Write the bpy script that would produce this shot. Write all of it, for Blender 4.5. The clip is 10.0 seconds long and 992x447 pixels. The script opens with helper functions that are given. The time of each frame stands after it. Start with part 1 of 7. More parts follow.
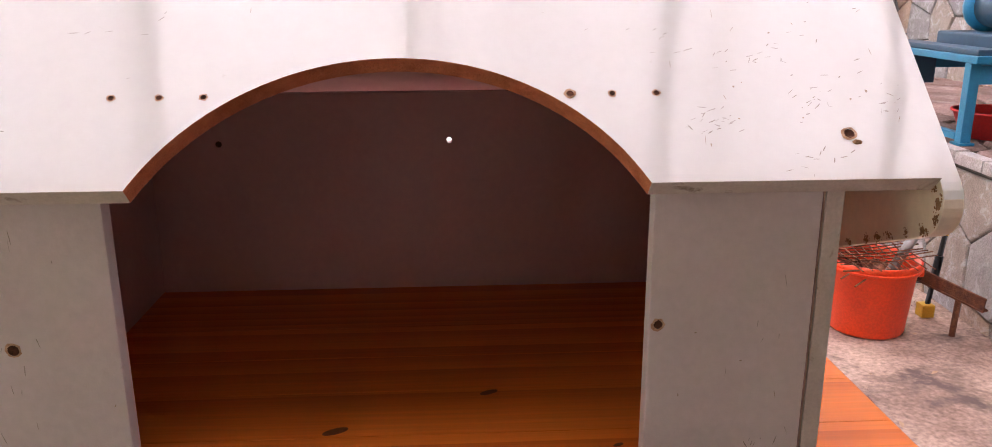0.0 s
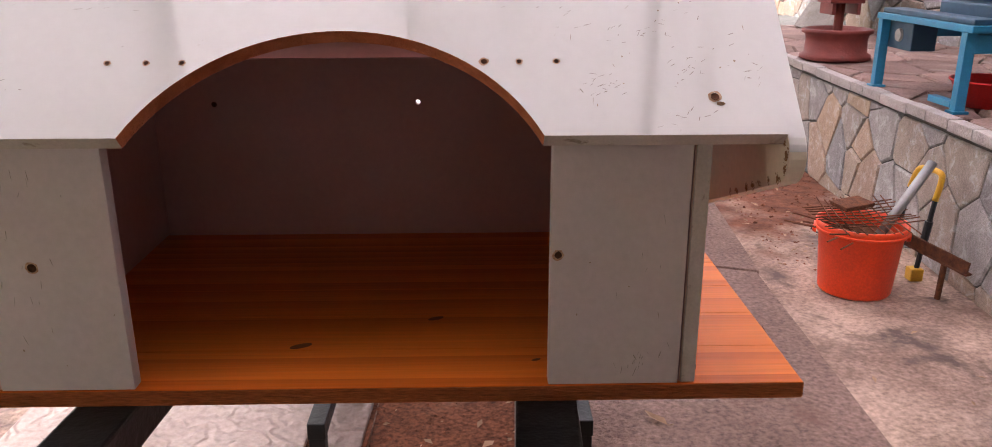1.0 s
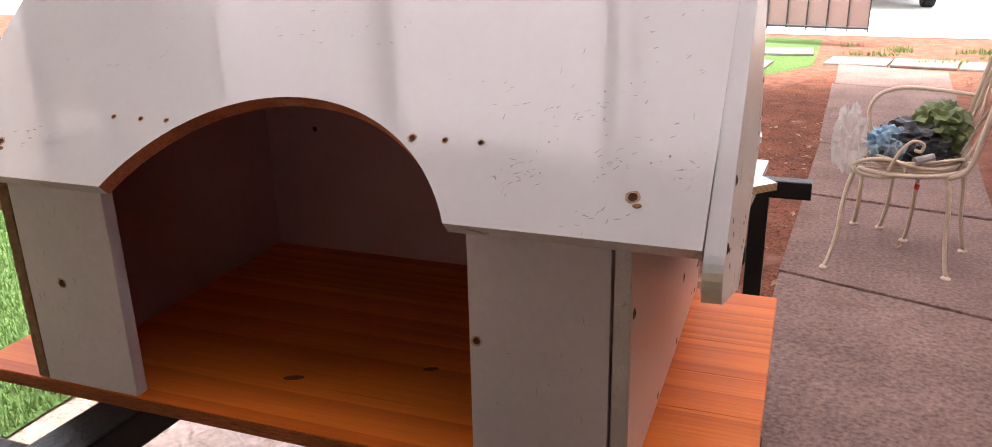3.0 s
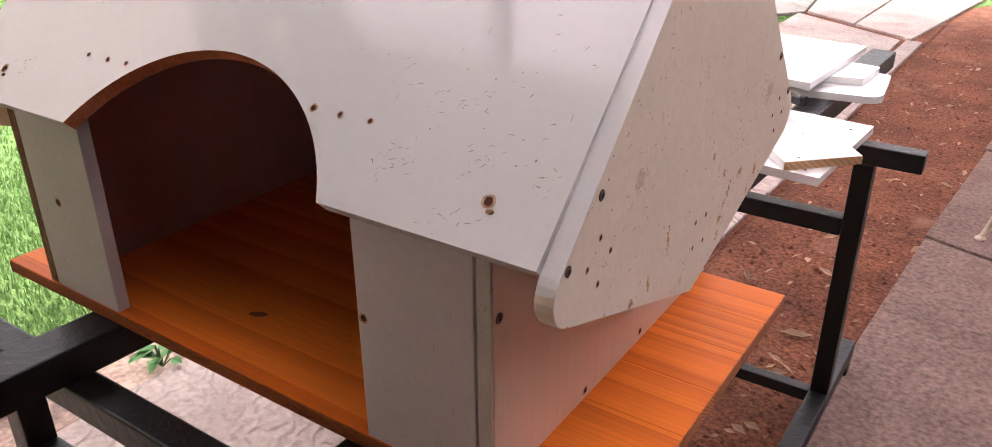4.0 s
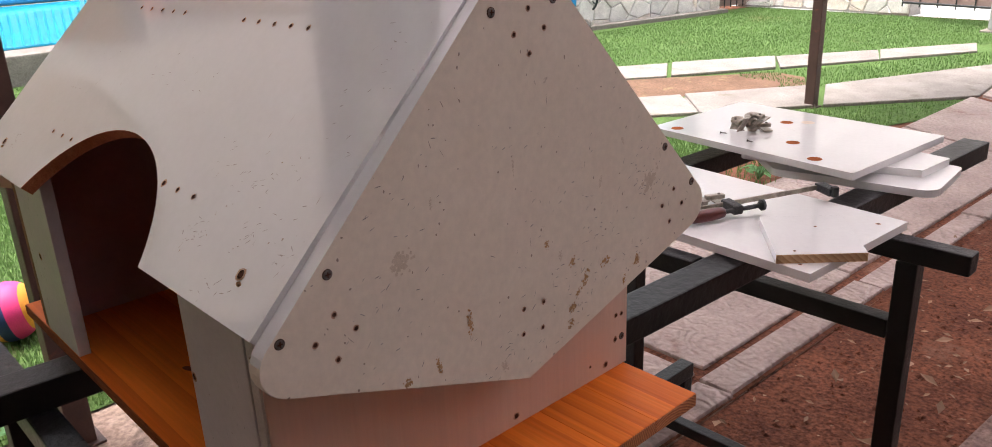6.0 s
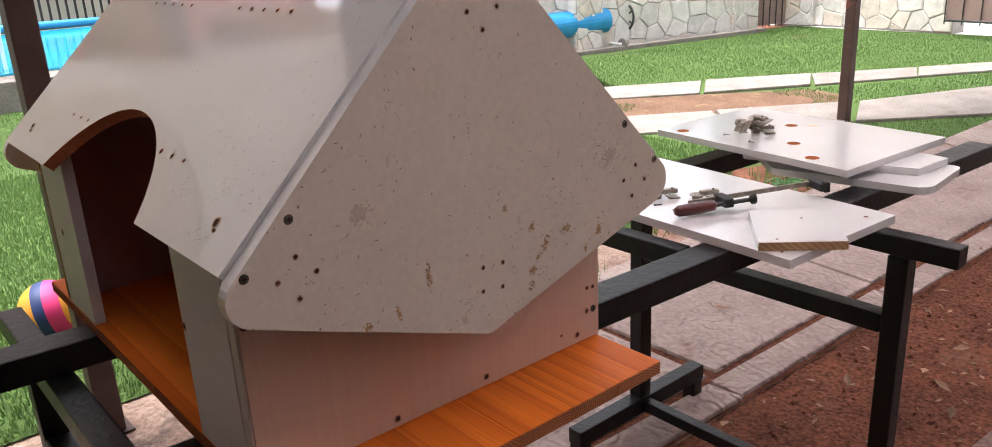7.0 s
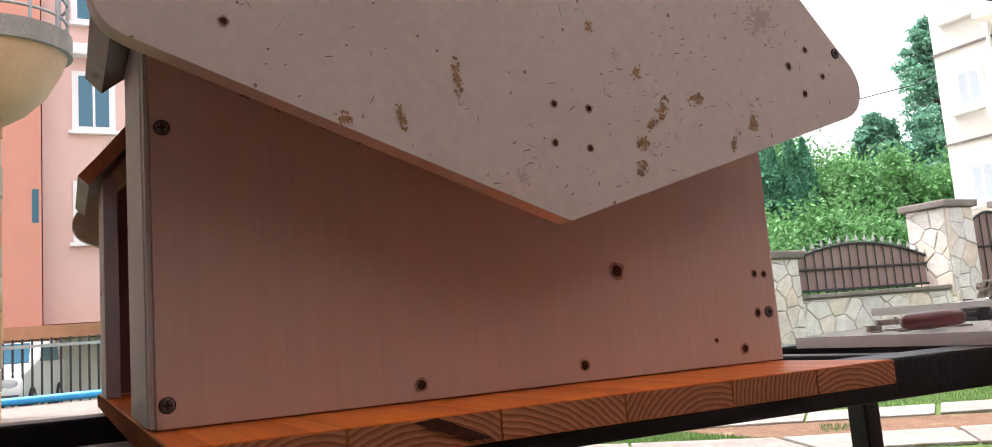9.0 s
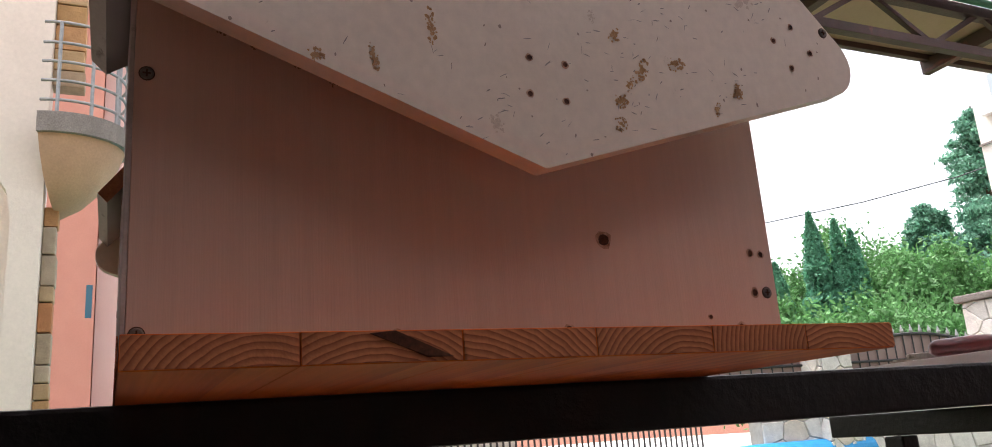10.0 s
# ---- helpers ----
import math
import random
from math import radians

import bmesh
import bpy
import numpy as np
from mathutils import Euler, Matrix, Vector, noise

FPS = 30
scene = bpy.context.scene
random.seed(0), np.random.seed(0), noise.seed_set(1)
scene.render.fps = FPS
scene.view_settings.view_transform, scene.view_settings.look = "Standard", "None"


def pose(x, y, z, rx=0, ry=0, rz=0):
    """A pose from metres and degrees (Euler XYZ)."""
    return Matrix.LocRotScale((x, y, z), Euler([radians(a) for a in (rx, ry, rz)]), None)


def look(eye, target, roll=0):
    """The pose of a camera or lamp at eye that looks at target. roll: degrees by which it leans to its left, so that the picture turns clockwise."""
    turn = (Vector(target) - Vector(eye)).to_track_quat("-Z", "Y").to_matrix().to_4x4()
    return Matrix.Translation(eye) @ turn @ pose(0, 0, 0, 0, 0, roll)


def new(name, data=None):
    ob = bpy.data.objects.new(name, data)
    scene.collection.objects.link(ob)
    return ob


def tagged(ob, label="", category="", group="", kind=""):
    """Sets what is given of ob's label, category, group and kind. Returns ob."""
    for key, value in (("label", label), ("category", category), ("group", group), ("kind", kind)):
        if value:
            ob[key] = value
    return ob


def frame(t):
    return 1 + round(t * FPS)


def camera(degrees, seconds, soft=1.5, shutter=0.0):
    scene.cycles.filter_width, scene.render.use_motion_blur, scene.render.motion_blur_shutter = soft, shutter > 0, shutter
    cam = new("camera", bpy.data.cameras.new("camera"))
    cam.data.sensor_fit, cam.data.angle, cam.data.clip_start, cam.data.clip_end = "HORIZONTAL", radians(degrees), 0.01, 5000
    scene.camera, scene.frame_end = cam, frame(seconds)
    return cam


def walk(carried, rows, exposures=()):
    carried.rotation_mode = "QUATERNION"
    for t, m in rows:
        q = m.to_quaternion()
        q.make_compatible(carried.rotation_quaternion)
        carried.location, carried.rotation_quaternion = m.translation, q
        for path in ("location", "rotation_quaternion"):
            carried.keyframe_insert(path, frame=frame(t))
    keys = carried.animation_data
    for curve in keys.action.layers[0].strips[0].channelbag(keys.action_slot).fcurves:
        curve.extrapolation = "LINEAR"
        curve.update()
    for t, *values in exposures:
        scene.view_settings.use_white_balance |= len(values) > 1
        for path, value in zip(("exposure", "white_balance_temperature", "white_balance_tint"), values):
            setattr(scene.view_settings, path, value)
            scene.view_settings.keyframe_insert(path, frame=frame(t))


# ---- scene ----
cam = camera(61.3, 10.0, soft=0.9)
PATH = [
    (0, (-0.318, -0.673, 1.314), (-0.213, 1.249, 0.77), -0.2),
    (0.5, (-0.261, -0.752, 1.322), (-0.262, 1.166, 0.755), -0.9),
    (0.7, (-0.247, -0.778, 1.339), (-0.179, 1.134, 0.757), 0.5),
    (1, (-0.223, -0.828, 1.334), (-0.181, 1.073, 0.715), -0.1),
    (1.3, (-0.199, -0.894, 1.346), (-0.14, 1.019, 0.765), -0.9),
    (1.5, (-0.156, -0.905, 1.355), (-0.269, 1.003, 0.768), -1.0),
    (2, (-0.061, -0.872, 1.358), (-0.322, 1.022, 0.769), -2.3),
    (2.2, (-0.025, -0.848, 1.361), (-0.301, 1.046, 0.782), -0.1),
    (2.5, (0.065, -0.798, 1.388), (-0.377, 1.044, 0.747), -0.8),
    (2.7, (0.1, -0.762, 1.402), (-0.45, 1.05, 0.759), -1.0),
    (3.8, (0.325, -0.554, 1.476), (-0.603, 1.02, 0.663), -1.1),
    (4, (0.378, -0.519, 1.481), (-0.636, 0.971, 0.613), -0.3),
    (4.2, (0.447, -0.479, 1.485), (-0.608, 0.927, 0.53), 0.5),
    (4.5, (0.539, -0.425, 1.491), (-0.618, 0.953, 0.618), -0.3),
    (4.8, (0.581, -0.402, 1.498), (-0.64, 0.922, 0.63), -0.4),
    (5, (0.59, -0.387, 1.505), (-0.667, 0.917, 0.657), -0.7),
    (5.3, (0.624, -0.359, 1.494), (-0.704, 0.959, 0.787), -0.5),
    (5.5, (0.631, -0.333, 1.495), (-0.699, 0.995, 0.812), -1.0),
    (5.7, (0.642, -0.299, 1.493), (-0.718, 0.991, 0.795), -2.1),
    (6.8, (0.813, -0.294, 1.482), (-0.611, 0.942, 0.817), -2.2),
    (7, (0.818, -0.293, 1.451), (-0.643, 0.914, 0.812), -2.9),
    (7.2, (0.825, -0.285, 1.388), (-0.67, 0.89, 0.769), -5.2),
    (7.5, (0.784, -0.231, 1.323), (-0.761, 0.922, 0.791), -3.9),
    (8, (0.694, -0.139, 1.169), (-0.973, 0.928, 0.883), -5.4),
    (8.3, (0.652, -0.087, 1.07), (-1.08, 0.906, 0.959), -5.9),
    (8.5, (0.626, -0.071, 1.025), (-1.108, 0.923, 1.097), -5.6),
    (8.7, (0.615, -0.052, 0.986), (-1.145, 0.886, 1.138), -5.1),
    (9, (0.612, -0.047, 0.92), (-1.144, 0.874, 1.179), -4.5),
    (9.5, (0.627, -0.028, 0.821), (-1.104, 0.832, 1.338), -5.1),
    (10, (0.613, 0.0, 0.807), (-1.142, 0.821, 1.305), -4.3),
]
walk(cam, [(t, look(eye, target, roll)) for t, eye, target, roll in PATH],
     exposures=[(0.0, 3.25, 6400, 14), (1.0, 2.81, 6400, 14), (2.0, 2.95, 6400, 14), (2.5, 2.66, 6400, 14), (4.0, 2.75, 6400, 14), (4.5, 2.78, 6400, 14), (5.0, 2.42, 6400, 14), (5.5, 2.05, 6400, 12), (7.0, 1.95, 6400, 12), (7.5, 2.0, 6400, 12), (8.0, 1.75, 6400, 12), (8.5, 1.95, 6400, 12), (9.0, 2.0, 6400, 13), (9.5, 1.82, 6400, 13), (10.0, 1.76, 6400, 13)])

# ---- sky and sun: a bright overcast day ----
world = bpy.data.worlds.new("overcast_sky")
scene.world = world
world.use_nodes = True
wn, wl = world.node_tree.nodes, world.node_tree.links
sky = wn.new("ShaderNodeTexSky")
sky.sky_type, sky.sun_disc = "NISHITA", False
sky.sun_elevation, sky.sun_rotation = radians(75), radians(235)
sky.air_density, sky.dust_density, sky.ozone_density = 1.0, 5.0, 1.0
pale = wn.new("ShaderNodeHueSaturation")
pale.inputs["Saturation"].default_value = 0.22
wl.new(sky.outputs["Color"], pale.inputs["Color"])
wl.new(pale.outputs["Color"], wn["Background"].inputs["Color"])
wn["Background"].inputs["Strength"].default_value = 0.15
sun = bpy.data.lights.new("sun", "SUN")
sun.energy, sun.angle, sun.color = 1.5, radians(25), (1.0, 0.96, 0.9)
new("sun", sun).matrix_world = look((-3, -2, 14), (0, 0, 0))


# ---- building helpers ----
WORLD_OF = {}


def thing(name, label, category, base=(0, 0, 0), group="", kind=""):
    ob = new(name)
    ob.empty_display_size = 0.05
    ob.location = base
    WORLD_OF[ob] = Matrix.Translation(base)
    return tagged(ob, label, category, group, kind)


def part(name, bm, material, parent=None, label="", smooth=False):
    """Links a bmesh, built in world coordinates, as one mesh under a thing or a part."""
    me = bpy.data.meshes.new(name)
    bm.normal_update()
    bm.to_mesh(me)
    bm.free()
    return mesh_part(name, me, material, parent, label, smooth)


def mesh_part(name, me, material, parent=None, label="", smooth=False):
    if material and not me.materials:
        me.materials.append(material)
    if smooth:
        me.polygons.foreach_set("use_smooth", [True] * len(me.polygons))
    ob = new(name, me)
    WORLD_OF[ob] = Matrix.Identity(4)
    if parent is not None:
        ob.parent = parent
        ob.matrix_parent_inverse = WORLD_OF[parent].inverted()
    if label:
        ob["label"] = label
    return ob


def structure(name, bm, material, label, category, smooth=False):
    return tagged(part(name, bm, material, None, "", smooth), label, category, kind="structure")


def box(lo, hi, bevel=0.0, m=None, bm=None):
    bm2 = bmesh.new()
    bmesh.ops.create_cube(bm2, size=1)
    for v in bm2.verts:
        v.co = Vector([lo[i] + (v.co[i] + 0.5) * (hi[i] - lo[i]) for i in range(3)])
    if bevel:
        bmesh.ops.bevel(bm2, geom=bm2.edges[:], offset=bevel, segments=2, affect="EDGES", profile=0.6)
    if m is not None:
        bmesh.ops.transform(bm2, matrix=m, verts=bm2.verts)
    if bm is None:
        return bm2
    return merge(bm, bm2)


def merge(bm, bm2):
    me = bpy.data.meshes.new("t")
    bm2.to_mesh(me)
    bm2.free()
    bm.from_mesh(me)
    bpy.data.meshes.remove(me)
    return bm


def prism(outline, depth, m=None, bevel=0.0, segments=2):
    """A plate: an outline in x, y from z = 0 down to -depth, laid by m."""
    bm = bmesh.new()
    top = [bm.verts.new((x, y, 0)) for x, y in outline]
    low = [bm.verts.new((x, y, -depth)) for x, y in outline]
    n = len(outline)
    faces = [bm.faces.new(top), bm.faces.new(low[::-1])]
    for i in range(n):
        bm.faces.new((top[i], low[i], low[(i + 1) % n], top[(i + 1) % n]))
    if bevel:
        rim = [e for f in faces for e in f.edges]
        bmesh.ops.bevel(bm, geom=rim, offset=bevel, segments=segments, affect="EDGES", profile=0.6)
    bmesh.ops.recalc_face_normals(bm, faces=bm.faces[:])
    if m is not None:
        bmesh.ops.transform(bm, matrix=m, verts=bm.verts)
    return bm


def smooth_line(pts, steps=6):
    """A rounded line through points."""
    p = [Vector(q) for q in pts]
    out = []
    for i in range(len(p) - 1):
        a, b, c, d = p[max(i - 1, 0)], p[i], p[i + 1], p[min(i + 2, len(p) - 1)]
        for k in range(steps):
            t = k / steps
            out.append(0.5 * ((2 * b) + (c - a) * t + (2 * a - 5 * b + 4 * c - d) * t * t + (3 * b - a - 3 * c + d) * t ** 3))
    return out + [p[-1]]


def tube(pts, radius, sides=8, bm=None, closed=False):
    """A round bar along points; radius may be a list."""
    bm = bm or bmesh.new()
    pts = [Vector(p) for p in pts]
    n = len(pts)
    rings, ref = [], None
    for i, p in enumerate(pts):
        a = pts[(i - 1) % n] if closed else pts[max(i - 1, 0)]
        b = pts[(i + 1) % n] if closed else pts[min(i + 1, n - 1)]
        d = (b - a).normalized()
        if ref is None:
            ref = Vector((0, 0, 1)) if abs(d.z) < 0.9 else Vector((1, 0, 0))
        u = (ref - d * ref.dot(d)).normalized()
        ref = u
        w = d.cross(u)
        r = radius[i] if isinstance(radius, (list, tuple)) else radius
        rings.append([bm.verts.new(p + r * (math.cos(2 * math.pi * k / sides) * u + math.sin(2 * math.pi * k / sides) * w)) for k in range(sides)])
    for i in range(n if closed else n - 1):
        r0, r1 = rings[i], rings[(i + 1) % n]
        for k in range(sides):
            bm.faces.new((r0[k], r0[(k + 1) % sides], r1[(k + 1) % sides], r1[k]))
    if not closed:
        bm.faces.new(rings[0][::-1])
        bm.faces.new(rings[-1])
    return bm


def lathe(profile, sides=32, m=None, bm=None):
    """Turns (radius, z) points round z."""
    bm = bm or bmesh.new()
    start = len(bm.verts)
    rings = []
    for r, z in profile:
        if r < 1e-5:
            rings.append([bm.verts.new((0, 0, z))])
        else:
            rings.append([bm.verts.new((r * math.cos(2 * math.pi * k / sides), r * math.sin(2 * math.pi * k / sides), z)) for k in range(sides)])
    for a, b in zip(rings, rings[1:]):
        for k in range(sides):
            j = (k + 1) % sides
            vs = [a[k % len(a)], a[j % len(a)], b[j % len(b)], b[k % len(b)]]
            vs = [v for i, v in enumerate(vs) if v not in vs[:i]]
            if len(vs) > 2:
                bm.faces.new(vs)
    if m is not None:
        bm.verts.ensure_lookup_table()
        bmesh.ops.transform(bm, matrix=m, verts=bm.verts[start:])
    return bm


def sheet(outline, z, bm=None):
    bm = bm or bmesh.new()
    bm.faces.new([bm.verts.new((x, y, z)) for x, y in outline])
    return bm


def frame_of(origin, u, v):
    """The matrix whose x runs along u, y along v (made square to u) and z along u x v, from origin."""
    u = Vector(u).normalized()
    w = u.cross(Vector(v)).normalized()
    v = w.cross(u)
    return Matrix(((u.x, v.x, w.x, origin[0]), (u.y, v.y, w.y, origin[1]), (u.z, v.z, w.z, origin[2]), (0, 0, 0, 1)))


def rounded(corners, radii, steps=6):
    """A polygon with its corners rounded."""
    out, n = [], len(corners)
    for i in range(n):
        p = Vector(corners[i])
        a, b = Vector(corners[i - 1]) - p, Vector(corners[(i + 1) % n]) - p
        r = radii[i]
        if r <= 0:
            out.append(tuple(p))
            continue
        a, b = a.normalized(), b.normalized()
        half = a.angle(b) / 2
        d = r / math.tan(half)
        c = p + (a + b).normalized() * (r / math.sin(half))
        s, e = p + a * d - c, p + b * d - c
        a0 = math.atan2(s.y, s.x)
        da = (math.atan2(e.y, e.x) - a0 + math.pi) % (2 * math.pi) - math.pi
        out += [(c.x + r * math.cos(a0 + da * k / steps), c.y + r * math.sin(a0 + da * k / steps)) for k in range(steps + 1)]
    return out


def cells(width, height, size, rng, squash=1.0):
    """Crazy paving: irregular polygons that fill a rectangle."""
    seeds = []
    nx, ny = max(1, round(width / size)), max(1, round(height / (size * squash)))
    for i in range(-1, nx + 1):
        for j in range(-1, ny + 1):
            seeds.append(Vector(((i + 0.5 + 0.5 * (j % 2) + rng.uniform(-0.42, 0.42)) * width / nx, (j + 0.5 + rng.uniform(-0.42, 0.42)) * height / ny)))
    out = []
    for s in seeds:
        poly = [Vector((0, 0)), Vector((width, 0)), Vector((width, height)), Vector((0, height))]
        for o in sorted(seeds, key=lambda q: (q - s).length)[1:16]:
            mid, d = (s + o) / 2, (o - s)
            cut = []
            for k in range(len(poly)):
                a, b = poly[k], poly[(k + 1) % len(poly)]
                fa, fb = (a - mid).dot(d), (b - mid).dot(d)
                if fa <= 0:
                    cut.append(a)
                if fa * fb < 0:
                    cut.append(a + (b - a) * (fa / (fa - fb)))
            poly = cut
            if len(poly) < 3:
                break
        if len(poly) > 2:
            area = sum(a.x * b.y - b.x * a.y for a, b in zip(poly, poly[1:] + poly[:1])) / 2
            if area > 0.04 * size * size:
                out.append(poly)
    return out


def stone_bm(poly, joint, depth, m, rng, bm=None):
    """One flat stone with worn edges."""
    bm = bm or bmesh.new()
    c = sum(poly, Vector((0, 0))) / len(poly)
    size = sum((p - c).length for p in poly) / len(poly)
    k0, k1 = max(0.5, 1 - joint / size), max(0.4, 1 - (joint + 0.35 * depth + 0.006) / size)
    tilt = Vector((rng.uniform(-1, 1), rng.uniform(-1, 1))) * depth * 0.35 / size
    low, mid, top = [], [], []
    for p in poly:
        q = c + (p - c) * k0 + Vector((rng.uniform(-1, 1), rng.uniform(-1, 1))) * joint * 0.35
        r = c + (q - c) * (k1 / k0)
        low.append(bm.verts.new(m @ Vector((q.x, q.y, -0.004))))
        mid.append(bm.verts.new(m @ Vector((q.x, q.y, depth * 0.6))))
        top.append(bm.verts.new(m @ Vector((r.x, r.y, depth + (r - c).dot(tilt)))))
    n = len(poly)
    for i in range(n):
        j = (i + 1) % n
        bm.faces.new((low[i], low[j], mid[j], mid[i]))
        bm.faces.new((mid[i], mid[j], top[j], top[i]))
    bm.faces.new(top)
    return bm


# ---- materials ----
def rgb(c):
    return (c[0], c[1], c[2], 1)


def surface(name, c1, c2=None, scale=8, rough=0.5, rough2=None, bump=0.0, bump_scale=60, stretch=(1, 1, 1), metal=0.0,
            vary=0.0, stain=None, stain_scale=3, stain_at=0.6, stain_soft=0.08, coat=0.0, detail=6, island=False, fine=0.15):
    """A worn surface: two tones of cloudy noise, fine grain, stains with an edge, uneven gloss and fine relief."""
    m = bpy.data.materials.new(name)
    m.use_nodes = True
    n, l = m.node_tree.nodes, m.node_tree.links
    b = n["Principled BSDF"]
    co, mp = n.new("ShaderNodeTexCoord"), n.new("ShaderNodeMapping")
    mp.inputs["Scale"].default_value = stretch
    l.new(co.outputs["Object"], mp.inputs["Vector"])

    def noise_of(s, d=detail, r=0.6, w=0.0):
        t = n.new("ShaderNodeTexNoise")
        t.inputs["Scale"].default_value, t.inputs["Detail"].default_value, t.inputs["Roughness"].default_value = s, d, r
        t.inputs["Distortion"].default_value = w
        l.new(mp.outputs["Vector"], t.inputs["Vector"])
        return t.outputs["Fac"]

    def ramp(fac, lo, hi):
        r = n.new("ShaderNodeMapRange")
        r.inputs["From Min"].default_value, r.inputs["From Max"].default_value = lo, hi
        l.new(fac, r.inputs["Value"])
        return r.outputs["Result"]

    def mix(fac, a, bb):
        x = n.new("ShaderNodeMix")
        x.data_type = "RGBA"
        if isinstance(fac, float):
            x.inputs[0].default_value = fac
        else:
            l.new(fac, x.inputs[0])
        for sock, v in ((x.inputs[6], a), (x.inputs[7], bb)):
            if isinstance(v, tuple):
                sock.default_value = v
            else:
                l.new(v, sock)
        return x.outputs[2]

    c2 = c2 or tuple(v * 0.8 for v in c1)
    big = noise_of(scale)
    colour = mix(ramp(big, 0.3, 0.7), rgb(c1), rgb(c2))
    if fine:
        g = mix(ramp(noise_of(scale * 22, 4), 0.25, 0.75), (1 - fine, 1 - fine, 1 - fine, 1), (1 + fine, 1 + fine, 1 + fine, 1))
        x = n.new("ShaderNodeMix")
        x.data_type, x.blend_type = "RGBA", "MULTIPLY"
        x.inputs[0].default_value = 1
        l.new(colour, x.inputs[6])
        l.new(g, x.inputs[7])
        colour = x.outputs[2]
    if stain:
        colour = mix(ramp(noise_of(stain_scale, 8, 0.65, 0.4), stain_at, stain_at + stain_soft), colour, rgb(stain))
    if vary:
        if island:
            src = n.new("ShaderNodeNewGeometry").outputs["Random Per Island"]
        else:
            src = n.new("ShaderNodeObjectInfo").outputs["Random"]
        hsv = n.new("ShaderNodeHueSaturation")
        l.new(ramp_value(n, l, src, 1 - vary, 1 + vary), hsv.inputs["Value"])
        hsv.inputs["Saturation"].default_value = 1.0
        l.new(colour, hsv.inputs["Color"])
        colour = hsv.outputs["Color"]
    l.new(colour, b.inputs["Base Color"])
    rr = n.new("ShaderNodeMapRange")
    rr.inputs["To Min"].default_value, rr.inputs["To Max"].default_value = rough, rough2 if rough2 is not None else min(1, rough + 0.15)
    l.new(noise_of(scale * 2.3), rr.inputs["Value"])
    l.new(rr.outputs["Result"], b.inputs["Roughness"])
    b.inputs["Metallic"].default_value = metal
    if rough > 0.7:
        b.inputs["Specular IOR Level"].default_value = 0.15
    b.inputs["Coat Weight"].default_value = coat
    if bump:
        bp = n.new("ShaderNodeBump")
        bp.inputs["Strength"].default_value, bp.inputs["Distance"].default_value = bump, 0.01
        l.new(noise_of(bump_scale, 5), bp.inputs["Height"])
        l.new(bp.outputs["Normal"], b.inputs["Normal"])
    return m


def ramp_value(n, l, src, lo, hi):
    r = n.new("ShaderNodeMapRange")
    r.inputs["To Min"].default_value, r.inputs["To Max"].default_value = lo, hi
    l.new(src, r.inputs["Value"])
    return r.outputs["Result"]


def stone_material(name, tones, bump=0.6, fleck=None):
    """Stones that differ one from another, with grain, flaked relief and, if given, pale flecks."""
    m = surface(name, (0.4, 0.38, 0.35), (0.3, 0.28, 0.26), 9, 0.75, bump=bump, bump_scale=22 if fleck else 30, fine=0.42)
    n, l = m.node_tree.nodes, m.node_tree.links
    b = n["Principled BSDF"]
    old = b.inputs["Base Color"].links[0].from_socket
    info = n.new("ShaderNodeObjectInfo")
    cr = n.new("ShaderNodeValToRGB")
    cr.color_ramp.interpolation = "LINEAR"
    while len(cr.color_ramp.elements) < len(tones):
        cr.color_ramp.elements.new(0.5)
    for i, t in enumerate(tones):
        cr.color_ramp.elements[i].position = i / (len(tones) - 1)
        cr.color_ramp.elements[i].color = rgb(t)
    l.new(info.outputs["Random"], cr.inputs["Fac"])
    x = n.new("ShaderNodeMix")
    x.data_type, x.blend_type = "RGBA", "MULTIPLY"
    x.inputs[0].default_value = 1
    l.new(cr.outputs["Color"], x.inputs[6])
    gain = n.new("ShaderNodeMix")
    gain.data_type, gain.blend_type = "RGBA", "MULTIPLY"
    gain.inputs[0].default_value = 1
    gain.inputs[7].default_value = (2.6, 2.6, 2.6, 1)
    l.new(old, gain.inputs[6])
    l.new(gain.outputs[2], x.inputs[7])
    colour = x.outputs[2]
    if fleck:
        co, patch, edge = n.new("ShaderNodeTexCoord"), n.new("ShaderNodeTexNoise"), n.new("ShaderNodeMapRange")
        patch.inputs["Scale"].default_value, patch.inputs["Detail"].default_value, patch.inputs["Roughness"].default_value = 13, 9, 0.72
        patch.inputs["Distortion"].default_value = 0.8
        l.new(co.outputs["Object"], patch.inputs["Vector"])
        edge.inputs["From Min"].default_value, edge.inputs["From Max"].default_value, edge.inputs["To Max"].default_value = 0.52, 0.66, 0.85
        l.new(patch.outputs["Fac"], edge.inputs["Value"])
        pale_mix = n.new("ShaderNodeMix")
        pale_mix.data_type = "RGBA"
        pale_mix.inputs[7].default_value = rgb(fleck)
        l.new(edge.outputs["Result"], pale_mix.inputs[0])
        l.new(colour, pale_mix.inputs[6])
        colour = pale_mix.outputs[2]
    l.new(colour, b.inputs["Base Color"])
    return m


